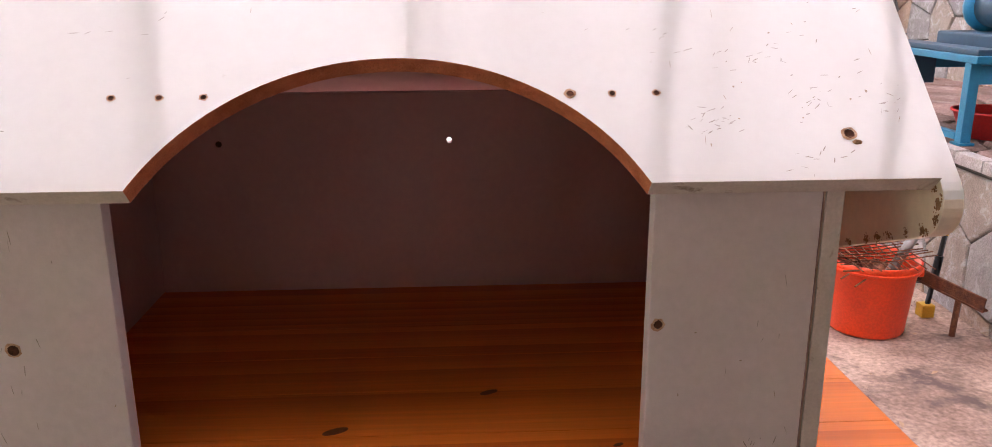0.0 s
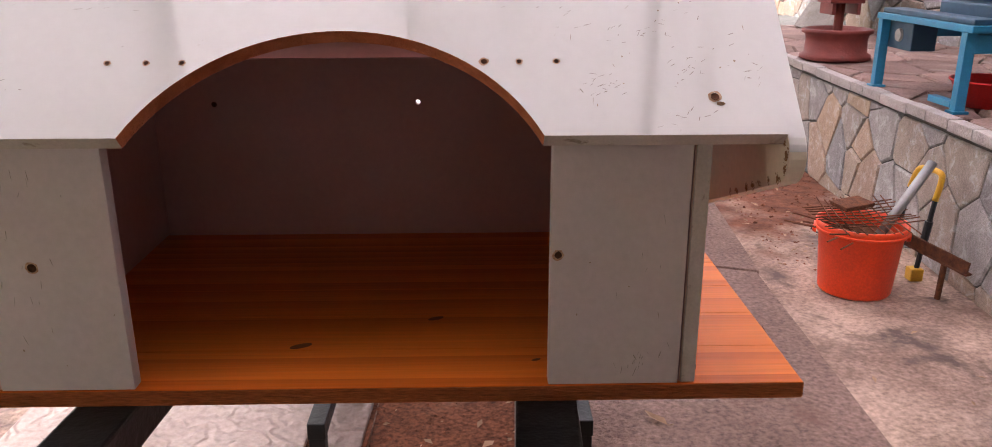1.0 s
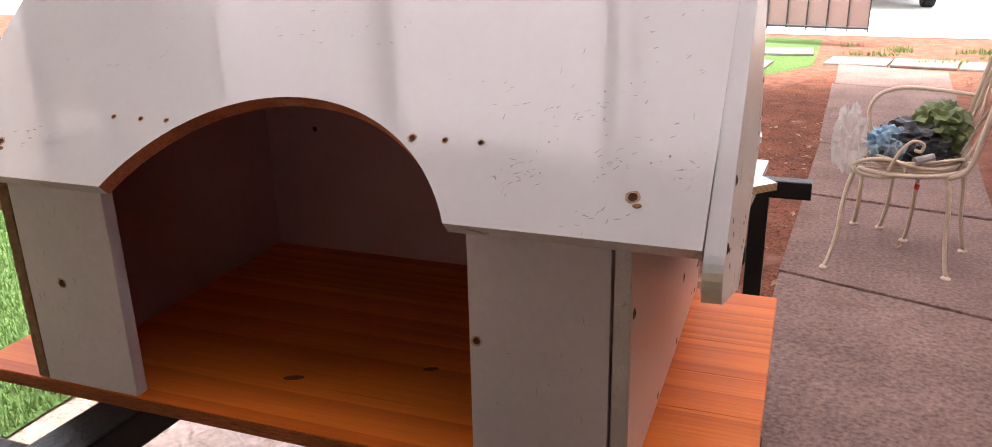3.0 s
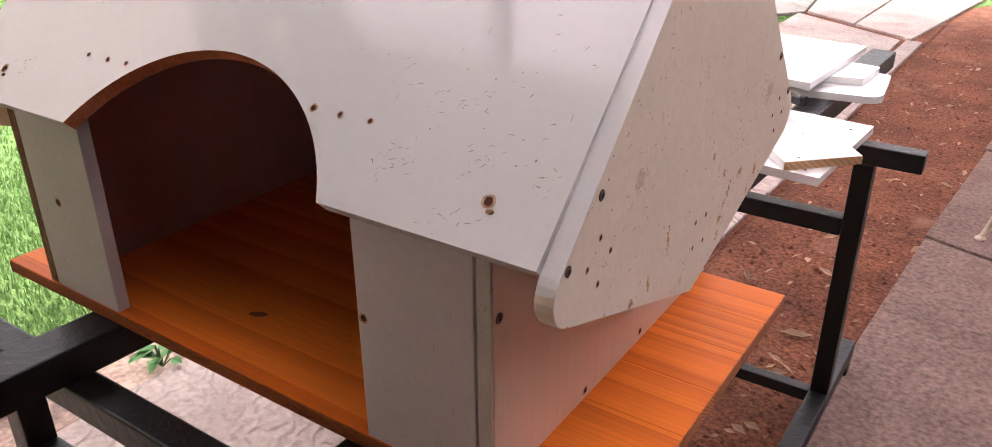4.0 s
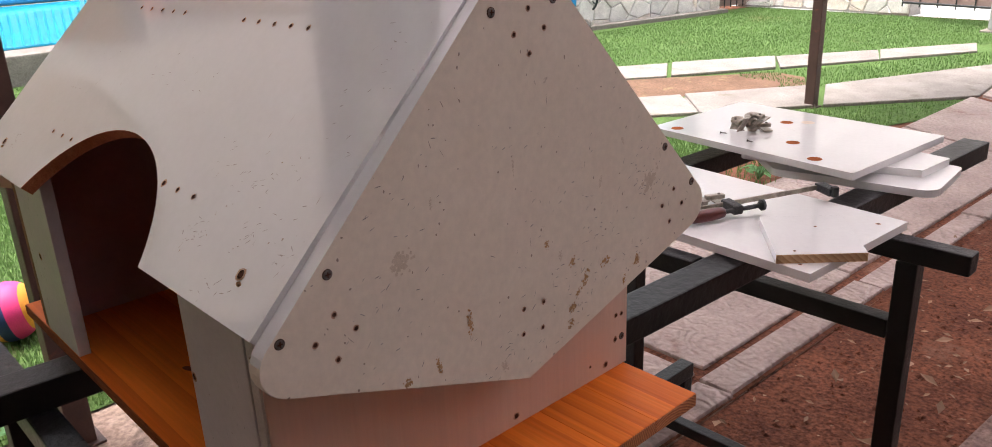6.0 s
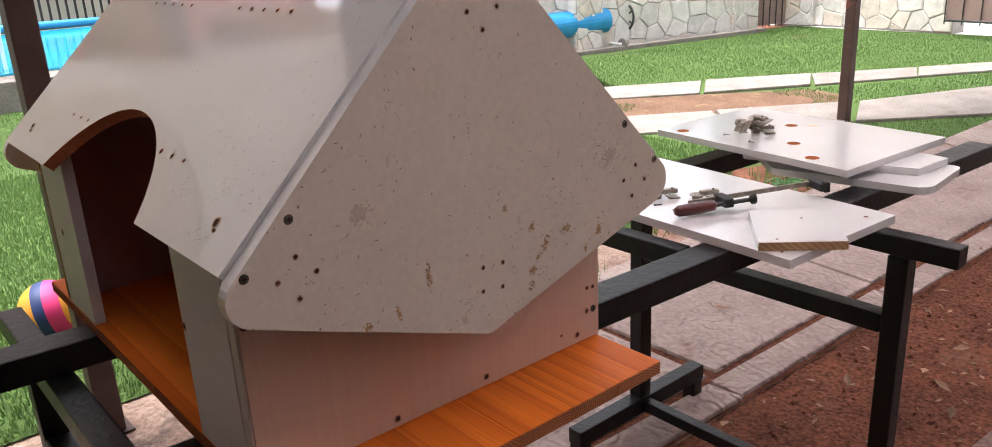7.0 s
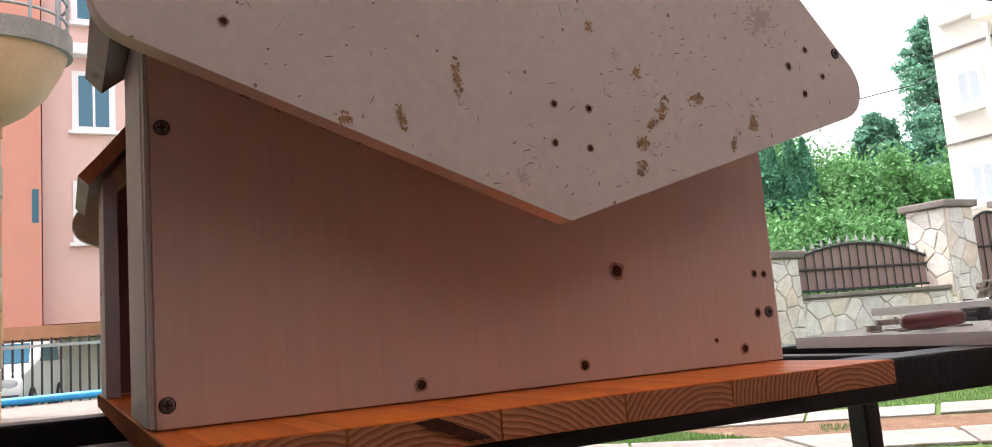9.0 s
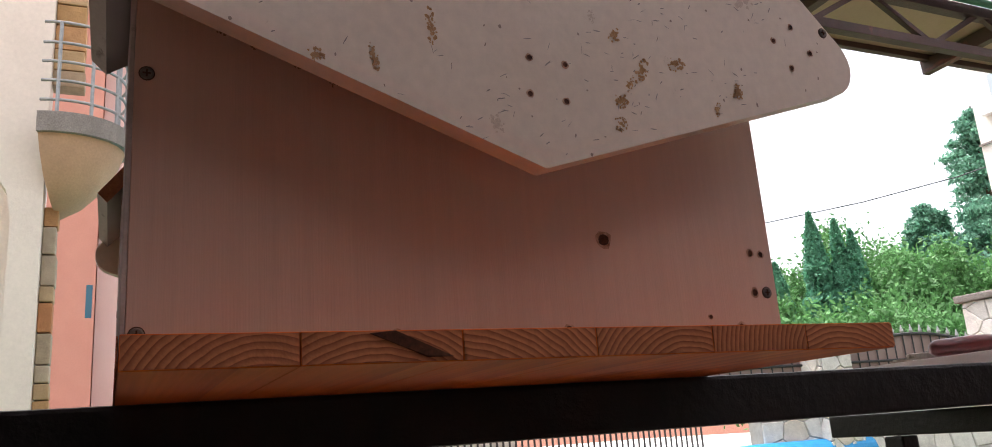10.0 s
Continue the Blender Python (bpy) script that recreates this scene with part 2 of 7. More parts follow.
def wood(name, light, dark, ring=70, rough=0.4, coat=0.0, knots=True, spec=0.2):
    """Sawn softwood, grown along x: rings on the end, flames and streaks along the face."""
    m = bpy.data.materials.new(name)
    m.use_nodes = True
    n, l = m.node_tree.nodes, m.node_tree.links
    b = n["Principled BSDF"]
    co, mp, info = n.new("ShaderNodeTexCoord"), n.new("ShaderNodeMapping"), n.new("ShaderNodeObjectInfo")
    cx = n.new("ShaderNodeCombineXYZ")
    for i, (lo, hi) in enumerate(((-9.0, 9.0), (-0.08, 0.08), (0.02, 0.12))):
        l.new(ramp_value(n, l, info.outputs["Random"], lo, hi), cx.inputs[i])
    add = n.new("ShaderNodeVectorMath")
    l.new(co.outputs["Object"], add.inputs[0])
    l.new(cx.outputs[0], add.inputs[1])
    mp.inputs["Scale"].default_value = (0.05, 1, 1)
    l.new(add.outputs[0], mp.inputs["Vector"])
    warp = n.new("ShaderNodeTexNoise")
    warp.inputs["Scale"].default_value, warp.inputs["Detail"].default_value = 9, 3
    l.new(mp.outputs["Vector"], warp.inputs["Vector"])
    w = n.new("ShaderNodeTexWave")
    w.wave_type, w.rings_direction, w.wave_profile = "RINGS", "X", "SAW"
    w.inputs["Scale"].default_value, w.inputs["Distortion"].default_value = ring, 3.0
    w.inputs["Detail"].default_value, w.inputs["Detail Scale"].default_value = 2.0, 0.6
    l.new(mp.outputs["Vector"], w.inputs["Vector"])
    cr = n.new("ShaderNodeValToRGB")
    cr.color_ramp.elements[0].color, cr.color_ramp.elements[1].color = rgb(light), rgb(dark)
    cr.color_ramp.elements[0].position, cr.color_ramp.elements[1].position = 0.25, 1.0
    l.new(w.outputs["Fac"], cr.inputs["Fac"])
    fib = n.new("ShaderNodeTexNoise")
    mp2 = n.new("ShaderNodeMapping")
    mp2.inputs["Scale"].default_value = (6, 190, 190)
    l.new(add.outputs[0], mp2.inputs["Vector"])
    l.new(mp2.outputs["Vector"], fib.inputs["Vector"])
    fib.inputs["Scale"].default_value = 1.0
    x = n.new("ShaderNodeMix")
    x.data_type, x.blend_type = "RGBA", "MULTIPLY"
    x.inputs[0].default_value = 1
    l.new(cr.outputs["Color"], x.inputs[6])
    g = n.new("ShaderNodeMix")
    g.data_type = "RGBA"
    g.inputs[6].default_value, g.inputs[7].default_value = (0.8, 0.78, 0.75, 1), (1.15, 1.15, 1.15, 1)
    l.new(fib.outputs["Fac"], g.inputs[0])
    l.new(g.outputs[2], x.inputs[7])
    colour = x.outputs[2]
    if knots:
        v = n.new("ShaderNodeTexVoronoi")
        v.inputs["Scale"].default_value = 4.0
        mp3 = n.new("ShaderNodeMapping")
        mp3.inputs["Scale"].default_value = (0.8, 2.0, 2.0)
        l.new(add.outputs[0], mp3.inputs["Vector"])
        l.new(mp3.outputs["Vector"], v.inputs["Vector"])
        r = n.new("ShaderNodeMapRange")
        r.inputs["From Min"].default_value, r.inputs["From Max"].default_value = 0.06, 0.035
        l.new(v.outputs["Distance"], r.inputs["Value"])
        k = n.new("ShaderNodeMix")
        k.data_type = "RGBA"
        k.inputs[7].default_value = rgb(tuple(c * 0.3 for c in dark))
        l.new(r.outputs["Result"], k.inputs[0])
        l.new(colour, k.inputs[6])
        colour = k.outputs[2]
    hsv = n.new("ShaderNodeHueSaturation")
    l.new(ramp_value(n, l, info.outputs["Random"], 0.92, 1.06), hsv.inputs["Value"])
    l.new(colour, hsv.inputs["Color"])
    l.new(hsv.outputs["Color"], b.inputs["Base Color"])
    b.inputs["Roughness"].default_value = rough
    b.inputs["Specular IOR Level"].default_value = spec
    b.inputs["Coat Weight"].default_value = coat
    bp = n.new("ShaderNodeBump")
    bp.inputs["Strength"].default_value, bp.inputs["Distance"].default_value = 0.25, 0.002
    l.new(fib.outputs["Fac"], bp.inputs["Height"])
    l.new(bp.outputs["Normal"], b.inputs["Normal"])
    return m


LAMINATE = surface("white_laminate", (0.735, 0.74, 0.735), (0.7, 0.705, 0.7), 4, 0.045, 0.11, 0.02, 12, stain=(0.6, 0.585, 0.565), stain_scale=38, stain_at=0.69, stain_soft=0.05, coat=0.6, fine=0.02)
# whiter copy of the laminate, with the sky's reflection put into its colour
BOARD_SKYLIT = surface("skylit_board_laminate", (0.84, 0.84, 0.825), (0.8, 0.8, 0.785), 4, 0.14, 0.26, 0.03, 20, stain=(0.62, 0.6, 0.57), stain_scale=30, stain_at=0.7, stain_soft=0.05, coat=0.4, fine=0.03)
GABLE = surface("scuffed_white_laminate", (0.84, 0.755, 0.635), (0.78, 0.69, 0.57), 5, 0.24, 0.45, 0.06, 30, stain=(0.48, 0.4, 0.31), stain_scale=38, stain_at=0.69, stain_soft=0.06, fine=0.06)
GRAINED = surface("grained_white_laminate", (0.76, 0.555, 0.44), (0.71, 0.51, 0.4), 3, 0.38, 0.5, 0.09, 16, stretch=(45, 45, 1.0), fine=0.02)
# the stain stands for scuffs and for streaky reflections on the front faces
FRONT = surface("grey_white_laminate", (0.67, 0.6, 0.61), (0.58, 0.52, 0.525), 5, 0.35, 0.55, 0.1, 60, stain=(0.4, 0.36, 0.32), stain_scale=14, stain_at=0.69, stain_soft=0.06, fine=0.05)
# laminate with the kennel's dim reddish inner shade put into its colour
INNER_SHADE = surface("shaded_inner_laminate", (0.58, 0.345, 0.345), (0.52, 0.3, 0.3), 4, 0.5, 0.65, 0.08, 60, fine=0.05)
CHIPBOARD = surface("raw_chipboard", (0.42, 0.26, 0.14), (0.24, 0.13, 0.07), 90, 0.85, bump=0.8, bump_scale=260, fine=0.3)
CUT = surface("sawn_board_edge", (0.58, 0.21, 0.105), (0.4, 0.125, 0.06), 60, 0.8, bump=0.5, bump_scale=200, fine=0.3)
EDGEBAND = surface("worn_edge_band", (0.62, 0.57, 0.53), (0.5, 0.44, 0.4), 14, 0.45, bump=0.15, bump_scale=80, stain=(0.28, 0.22, 0.18), stain_scale=30, stain_at=0.6, fine=0.1)
HOLE = surface("drilled_hole", (0.13, 0.05, 0.028), (0.035, 0.016, 0.01), 300, 0.9, fine=0.3)
PINE = wood("varnished_pine", (0.86, 0.228, 0.03), (0.7, 0.152, 0.02), 14, 0.42, 0.0, spec=0.12)
PINE_END = wood("sawn_pine_end", (0.58, 0.235, 0.105), (0.24, 0.07, 0.03), 78, 0.75, 0, False)
RAW_PINE = wood("bare_pine", (0.62, 0.42, 0.24), (0.45, 0.25, 0.12), 40, 0.7)
BLACK = surface("black_painted_steel", (0.006, 0.006, 0.007), (0.012, 0.011, 0.011), 25, 0.28, 0.5, 0.22, 60, stain=(0.06, 0.056, 0.052), stain_scale=34, stain_at=0.72, fine=0.3)
BLACK.node_tree.nodes["Principled BSDF"].inputs["Specular IOR Level"].default_value = 0.32
BROWN_STEEL = surface("brown_painted_steel", (0.075, 0.035, 0.028), (0.045, 0.02, 0.016), 8, 0.4, 0.6, 0.2, 80, stain=(0.22, 0.06, 0.035), stain_scale=5, stain_at=0.62)
STEEL = surface("worn_steel", (0.5, 0.45, 0.38), (0.22, 0.19, 0.15), 60, 0.3, 0.5, 0.2, 200, metal=0.9)
SCREW = surface("dark_screw_head", (0.28, 0.25, 0.22), (0.12, 0.1, 0.09), 200, 0.4, 0.6, metal=0.7)
SOIL = surface("red_earth", (0.23, 0.088, 0.05), (0.115, 0.043, 0.027), 3.2, 0.95, bump=1.0, bump_scale=55, stain=(0.3, 0.16, 0.11), stain_scale=2.6, stain_at=0.58, stain_soft=0.15, fine=0.75, vary=0.25, island=True)
DIRT = surface("dusty_earth", (0.52, 0.38, 0.305), (0.21, 0.135, 0.11), 2.6, 0.95, bump=1.0, bump_scale=40, stain=(0.14, 0.1, 0.088), stain_scale=2.4, stain_at=0.54, stain_soft=0.1, fine=0.45)
# the yard's dust turns to bare red earth further along the terrace, with a ragged change
dn, dl = DIRT.node_tree.nodes, DIRT.node_tree.links
d_in = dn["Principled BSDF"].inputs["Base Color"]
dust = d_in.links[0].from_socket
where, split, wobble, total = dn.new("ShaderNodeTexCoord"), dn.new("ShaderNodeSeparateXYZ"), dn.new("ShaderNodeTexNoise"), dn.new("ShaderNodeMath")
wobble.inputs["Scale"].default_value, wobble.inputs["Detail"].default_value = 2.2, 7
dl.new(where.outputs["Object"], split.inputs[0])
dl.new(where.outputs["Object"], wobble.inputs["Vector"])
total.operation = "MULTIPLY_ADD"
dl.new(wobble.outputs["Fac"], total.inputs[0])
total.inputs[1].default_value = 3.0
dl.new(split.outputs["Y"], total.inputs[2])
edge = dn.new("ShaderNodeMapRange")
edge.inputs["From Min"].default_value, edge.inputs["From Max"].default_value = 4.5, 5.1
dl.new(total.outputs[0], edge.inputs["Value"])
earth = dn.new("ShaderNodeMix")
earth.data_type = "RGBA"
dl.new(edge.outputs["Result"], earth.inputs[0])
dl.new(dust, earth.inputs[6])
grit, tone = dn.new("ShaderNodeTexNoise"), dn.new("ShaderNodeValToRGB")
grit.inputs["Scale"].default_value, grit.inputs["Detail"].default_value, grit.inputs["Roughness"].default_value = 9, 9, 0.75
tone.color_ramp.elements[0].position, tone.color_ramp.elements[1].position = 0.35, 0.68
tone.color_ramp.elements[0].color, tone.color_ramp.elements[1].color = rgb((0.1, 0.04, 0.028)), rgb((0.27, 0.115, 0.07))
dl.new(where.outputs["Object"], grit.inputs["Vector"])
dl.new(grit.outputs["Fac"], tone.inputs["Fac"])
dl.new(tone.outputs["Color"], earth.inputs[7])
dl.new(earth.outputs[2], d_in)
SLAB = surface("worn_concrete_slab", (0.26, 0.175, 0.15), (0.17, 0.112, 0.094), 2.6, 0.85, bump=1.0, bump_scale=80, vary=0.06, stain=(0.17, 0.095, 0.075), stain_scale=2.2, stain_at=0.58, stain_soft=0.12, fine=0.5)
PALE_SLAB = surface("pale_concrete_slab", (0.26, 0.23, 0.21), (0.18, 0.155, 0.14), 3.5, 0.85, bump=0.8, bump_scale=50, vary=0.12, stain=(0.15, 0.125, 0.1), stain_scale=4, stain_at=0.57, stain_soft=0.12, fine=0.35)
GRASSGROUND = surface("lawn_soil", (0.085, 0.14, 0.04), (0.065, 0.11, 0.032), 1.6, 0.95, bump=1.0, bump_scale=60, stain=(0.16, 0.13, 0.06), stain_scale=0.8, stain_at=0.6, stain_soft=0.12, fine=0.5)
DRY_EARTH = surface("dry_brown_earth", (0.17, 0.1, 0.066), (0.105, 0.06, 0.04), 3, 0.95, bump=1.0, bump_scale=40, stain=(0.2, 0.15, 0.08), stain_scale=5, stain_at=0.58, stain_soft=0.1, fine=0.5)
MORTAR = surface("grey_mortar", (0.12, 0.11, 0.105), (0.075, 0.07, 0.067), 12, 0.9, bump=0.6, bump_scale=80)
TERRACE_STONE = stone_material("terrace_stone", [(0.27, 0.28, 0.31), (0.36, 0.36, 0.38), (0.3, 0.305, 0.33), (0.36, 0.32, 0.295), (0.32, 0.325, 0.345), (0.24, 0.245, 0.27)], 1.0, (0.5, 0.505, 0.52))
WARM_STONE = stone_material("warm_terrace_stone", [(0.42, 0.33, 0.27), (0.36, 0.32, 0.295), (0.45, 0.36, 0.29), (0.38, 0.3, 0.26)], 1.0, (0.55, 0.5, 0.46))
FENCE_STONE = stone_material("pale_fence_stone", [(0.66, 0.65, 0.66), (0.78, 0.78, 0.8), (0.72, 0.71, 0.72), (0.72, 0.64, 0.58), (0.8, 0.8, 0.83), (0.62, 0.62, 0.64)], 0.4)
FENCE_MORTAR = surface("pale_fence_mortar", (0.42, 0.39, 0.37), (0.32, 0.3, 0.285), 12, 0.9, bump=0.6, bump_scale=80)
OCHRE_RENDER = surface("ochre_render", (0.5, 0.32, 0.21), (0.43, 0.27, 0.18), 2, 0.9, bump=0.3, bump_scale=40, fine=0.1)
CAPSTONE = surface("flat_capping_stone", (0.3, 0.2, 0.175), (0.19, 0.125, 0.11), 3.5, 0.8, bump=0.8, bump_scale=30, vary=0.2, stain=(0.36, 0.29, 0.26), stain_scale=4, stain_at=0.56, stain_soft=0.12, fine=0.35)
EDGE_BLOCK = surface("grey_edge_block", (0.42, 0.385, 0.375), (0.31, 0.28, 0.27), 7, 0.85, bump=0.8, bump_scale=40, vary=0.12, fine=0.35)
PANEL = surface("translucent_brown_panel", (0.28, 0.19, 0.165), (0.23, 0.155, 0.135), 3, 0.5, fine=0.05)
BEIGE_PANEL = surface("beige_gate_panel", (0.42, 0.3, 0.21), (0.36, 0.25, 0.18), 2, 0.5, fine=0.05)
PINK = surface("pink_render", (0.72, 0.5, 0.45), (0.68, 0.47, 0.42), 1.5, 0.9, bump=0.2, bump_scale=60, fine=0.05)
SALMON = surface("salmon_render", (0.62, 0.29, 0.22), (0.58, 0.26, 0.2), 1.5, 0.9, bump=0.2, bump_scale=60, fine=0.05)
CREAM = surface("cream_render", (0.72, 0.63, 0.55), (0.66, 0.57, 0.5), 1.2, 0.9, bump=0.3, bump_scale=30, fine=0.05)
PALE = surface("pale_render", (0.78, 0.76, 0.7), (0.73, 0.71, 0.65), 1.0, 0.9, bump=0.2, bump_scale=40, fine=0.04)
WHITE = surface("white_paint", (0.8, 0.8, 0.79), (0.74, 0.74, 0.73), 6, 0.4, fine=0.04)
ORANGE_BEAM = surface("orange_fascia", (0.42, 0.2, 0.1), (0.35, 0.16, 0.08), 4, 0.6)
OCHRE_STONE = stone_material("ochre_stone", [(0.42, 0.26, 0.12), (0.5, 0.42, 0.33), (0.36, 0.3, 0.24), (0.5, 0.34, 0.18), (0.45, 0.2, 0.1)], 0.5)
WATER = surface("pool_water", (0.03, 0.42, 0.62), (0.02, 0.36, 0.56), 1.5, 0.05, 0.1, 0.08, 8, fine=0.0)
BLUE_COVER = surface("blue_pool_cover", (0.02, 0.3, 0.62), (0.02, 0.24, 0.52), 6, 0.4, bump=0.3, bump_scale=30)
BLUE = surface("blue_painted_steel", (0.012, 0.2, 0.36), (0.01, 0.15, 0.28), 9, 0.4, bump=0.15, bump_scale=80, stain=(0.2, 0.16, 0.13), stain_scale=9, stain_at=0.72)
DARKBLUE = surface("dark_blue_machine_paint", (0.02, 0.07, 0.12), (0.012, 0.04, 0.08), 9, 0.45)
REDIRON = surface("red_primed_iron", (0.2, 0.035, 0.028), (0.13, 0.022, 0.02), 9, 0.55, bump=0.2, bump_scale=60, stain=(0.08, 0.03, 0.025), stain_scale=7, stain_at=0.62)
RED_PLASTIC = surface("red_plastic", (0.55, 0.02, 0.02), (0.45, 0.015, 0.015), 5, 0.4)
ORANGE = surface("orange_plastic", (0.9, 0.08, 0.014), (0.78, 0.06, 0.012), 5, 0.3, stain=(0.38, 0.09, 0.05), stain_scale=6, stain_at=0.58, stain_soft=0.1)
RUST = surface("rusty_iron", (0.2, 0.08, 0.04), (0.09, 0.04, 0.03), 40, 0.85, bump=0.6, bump_scale=120)
ZINC = surface("galvanised_pipe", (0.34, 0.34, 0.34), (0.24, 0.24, 0.24), 20, 0.45, metal=0.5)
YELLOW = surface("yellow_plastic", (0.7, 0.4, 0.02), (0.55, 0.3, 0.02), 8, 0.45)
CHAIR = surface("cream_painted_iron", (0.62, 0.52, 0.4), (0.5, 0.4, 0.29), 30, 0.5, bump=0.25, bump_scale=120, stain=(0.3, 0.16, 0.08), stain_scale=30, stain_at=0.66)
BAG_CLEAR = surface("thin_white_plastic", (0.8, 0.78, 0.76), (0.7, 0.68, 0.66), 9, 0.3, fine=0.02)
n, l = BAG_CLEAR.node_tree.nodes, BAG_CLEAR.node_tree.links
see, film_mix = n.new("ShaderNodeBsdfTransparent"), n.new("ShaderNodeMixShader")
film_mix.inputs[0].default_value = 0.62
l.new(n["Principled BSDF"].outputs[0], film_mix.inputs[1])
l.new(see.outputs[0], film_mix.inputs[2])
l.new(film_mix.outputs[0], n["Material Output"].inputs["Surface"])
BAG_BLACK = surface("black_plastic_bag", (0.025, 0.028, 0.032), (0.05, 0.055, 0.06), 9, 0.3)
BAG_GREEN = surface("olive_plastic_bag", (0.12, 0.16, 0.045), (0.07, 0.1, 0.03), 9, 0.35)
BAG_BLUE = surface("blue_printed_bag", (0.015, 0.16, 0.27), (0.35, 0.42, 0.45), 7, 0.35)
CABLE = surface("grey_cable", (0.3, 0.28, 0.26), (0.2, 0.19, 0.18), 30, 0.5)
HANDLE = surface("dark_red_handle", (0.13, 0.018, 0.016), (0.08, 0.012, 0.012), 20, 0.25, coat=0.4)
IRON = surface("black_cast_iron", (0.03, 0.03, 0.032), (0.05, 0.05, 0.05), 40, 0.5, bump=0.3, bump_scale=150, metal=0.3)
CUP = surface("orange_hinge_recess", (0.42, 0.12, 0.03), (0.3, 0.08, 0.02), 60, 0.85, bump=0.4, bump_scale=200)
BARK = surface("tree_bark", (0.12, 0.08, 0.055), (0.07, 0.05, 0.035), 12, 0.9, bump=0.8, bump_scale=40)
TARMAC = surface("pale_street", (0.62, 0.6, 0.57), (0.55, 0.53, 0.5), 0.8, 0.85, bump=0.3, bump_scale=60)
TYRE = surface("black_rubber", (0.02, 0.02, 0.02), (0.03, 0.03, 0.03), 20, 0.8)
CARPAINT = surface("white_car_paint", (0.75, 0.77, 0.77), (0.72, 0.74, 0.74), 2, 0.15, 0.2, coat=0.6, fine=0.0)
DARKPLASTIC = surface("dark_plastic", (0.02, 0.025, 0.03), (0.035, 0.04, 0.045), 10, 0.4)
PLATEBLUE = surface("blue_plate_field", (0.1, 0.35, 0.6), (0.1, 0.33, 0.57), 4, 0.4, fine=0.0)
GREEN_TUBE = surface("green_awning_tube", (0.01, 0.22, 0.1), (0.01, 0.17, 0.075), 4, 0.4)
GREYBOX = surface("grey_motor_housing", (0.38, 0.39, 0.37), (0.32, 0.33, 0.31), 8, 0.5)
WINDOW_TRIM = WHITE


def glass(name, tint):
    m = bpy.data.materials.new(name)
    m.use_nodes = True
    b = m.node_tree.nodes["Principled BSDF"]
    b.inputs["Base Color"].default_value = rgb(tint)
    b.inputs["Roughness"].default_value = 0.06
    b.inputs["Specular IOR Level"].default_value = 0.8
    return m


GLASS = glass("dark_window_glass", (0.02, 0.12, 0.19))
PALE_GLASS = glass("pale_window_glass", (0.42, 0.48, 0.52))
HEADLAMP = glass("headlamp_glass", (0.5, 0.52, 0.55))


def leaf_material(name, c1, c2, vary=0.35):
    m = surface(name, c1, c2, 1.2, 0.6, vary=vary, island=True, fine=0.2)
    n, l = m.node_tree.nodes, m.node_tree.links
    b = n["Principled BSDF"]
    tr, mx = n.new("ShaderNodeBsdfTranslucent"), n.new("ShaderNodeMixShader")
    l.new(b.inputs["Base Color"].links[0].from_socket, tr.inputs["Color"])
    mx.inputs[0].default_value = 0.35
    l.new(b.outputs[0], mx.inputs[1])
    l.new(tr.outputs[0], mx.inputs[2])
    l.new(mx.outputs[0], n["Material Output"].inputs["Surface"])
    return m


BLADE = leaf_material("grass_blade", (0.12, 0.21, 0.055), (0.09, 0.165, 0.042), 0.25)
CYPRESS = leaf_material("cypress_green", (0.09, 0.27, 0.17), (0.12, 0.32, 0.19))
SPRUCE = leaf_material("spruce_green", (0.11, 0.27, 0.19), (0.15, 0.33, 0.22))
LEAFY = leaf_material("fresh_leaf_green", (0.13, 0.3, 0.1), (0.085, 0.22, 0.075))
LITTER = leaf_material("dry_leaf", (0.4, 0.26, 0.17), (0.3, 0.18, 0.11))
# canopy sheets let part of the daylight through
SHEETING = leaf_material("translucent_beige_sheeting", (0.6, 0.565, 0.58), (0.56, 0.525, 0.535), 0.2)
for node in SHEETING.node_tree.nodes:
    if node.type == "MIX_SHADER":
        node.inputs[0].default_value = 0.85
SAWN = surface("rough_sawn_pine_edge", (0.42, 0.13, 0.045), (0.26, 0.075, 0.028), 9, 0.8, bump=0.7, bump_scale=90, stretch=(0.35, 1, 3), fine=0.4)


# ---- ground, paving and street ----
structure("ground", sheet([(-300, -300), (300, -300), (300, 300), (-300, 300)], -0.03), DIRT, "dusty reddish bare earth of the yard", "ground")
structure("soil_strip", sheet([(-0.63, -4), (-0.1, -4), (0.5, 8.8), (-0.46, 6.5)], -0.024), SOIL, "strip of cracked red earth between two pavements", "soil")
structure("road", sheet([(-60, 13.4), (60, 9.8), (60, 40), (-60, 40)], -0.02), TARMAC, "pale sunlit street outside the gate", "road")


def slab_row(parent, name, corners, count, gap, top, thick, material, rng):
    """A row of cast slabs between two edges: corners are the four ends, near left, near right, far right, far left."""
    a, b, c, d = [Vector(p) for p in corners]
    length = ((d - a).length + (c - b).length) / 2
    for i in range(count):
        t0, t1 = i / count + gap / length, (i + 1) / count - gap / length
        q = [a.lerp(d, t0), b.lerp(c, t0), b.lerp(c, t1), a.lerp(d, t1)]
        j = [p + Vector((rng.uniform(-1, 1), rng.uniform(-1, 1))) * 0.012 for p in q]
        part(name, prism([tuple(p) for p in j], thick, Matrix.Translation((0, 0, top + rng.uniform(-0.004, 0.004))), 0.008, 2), material, parent)


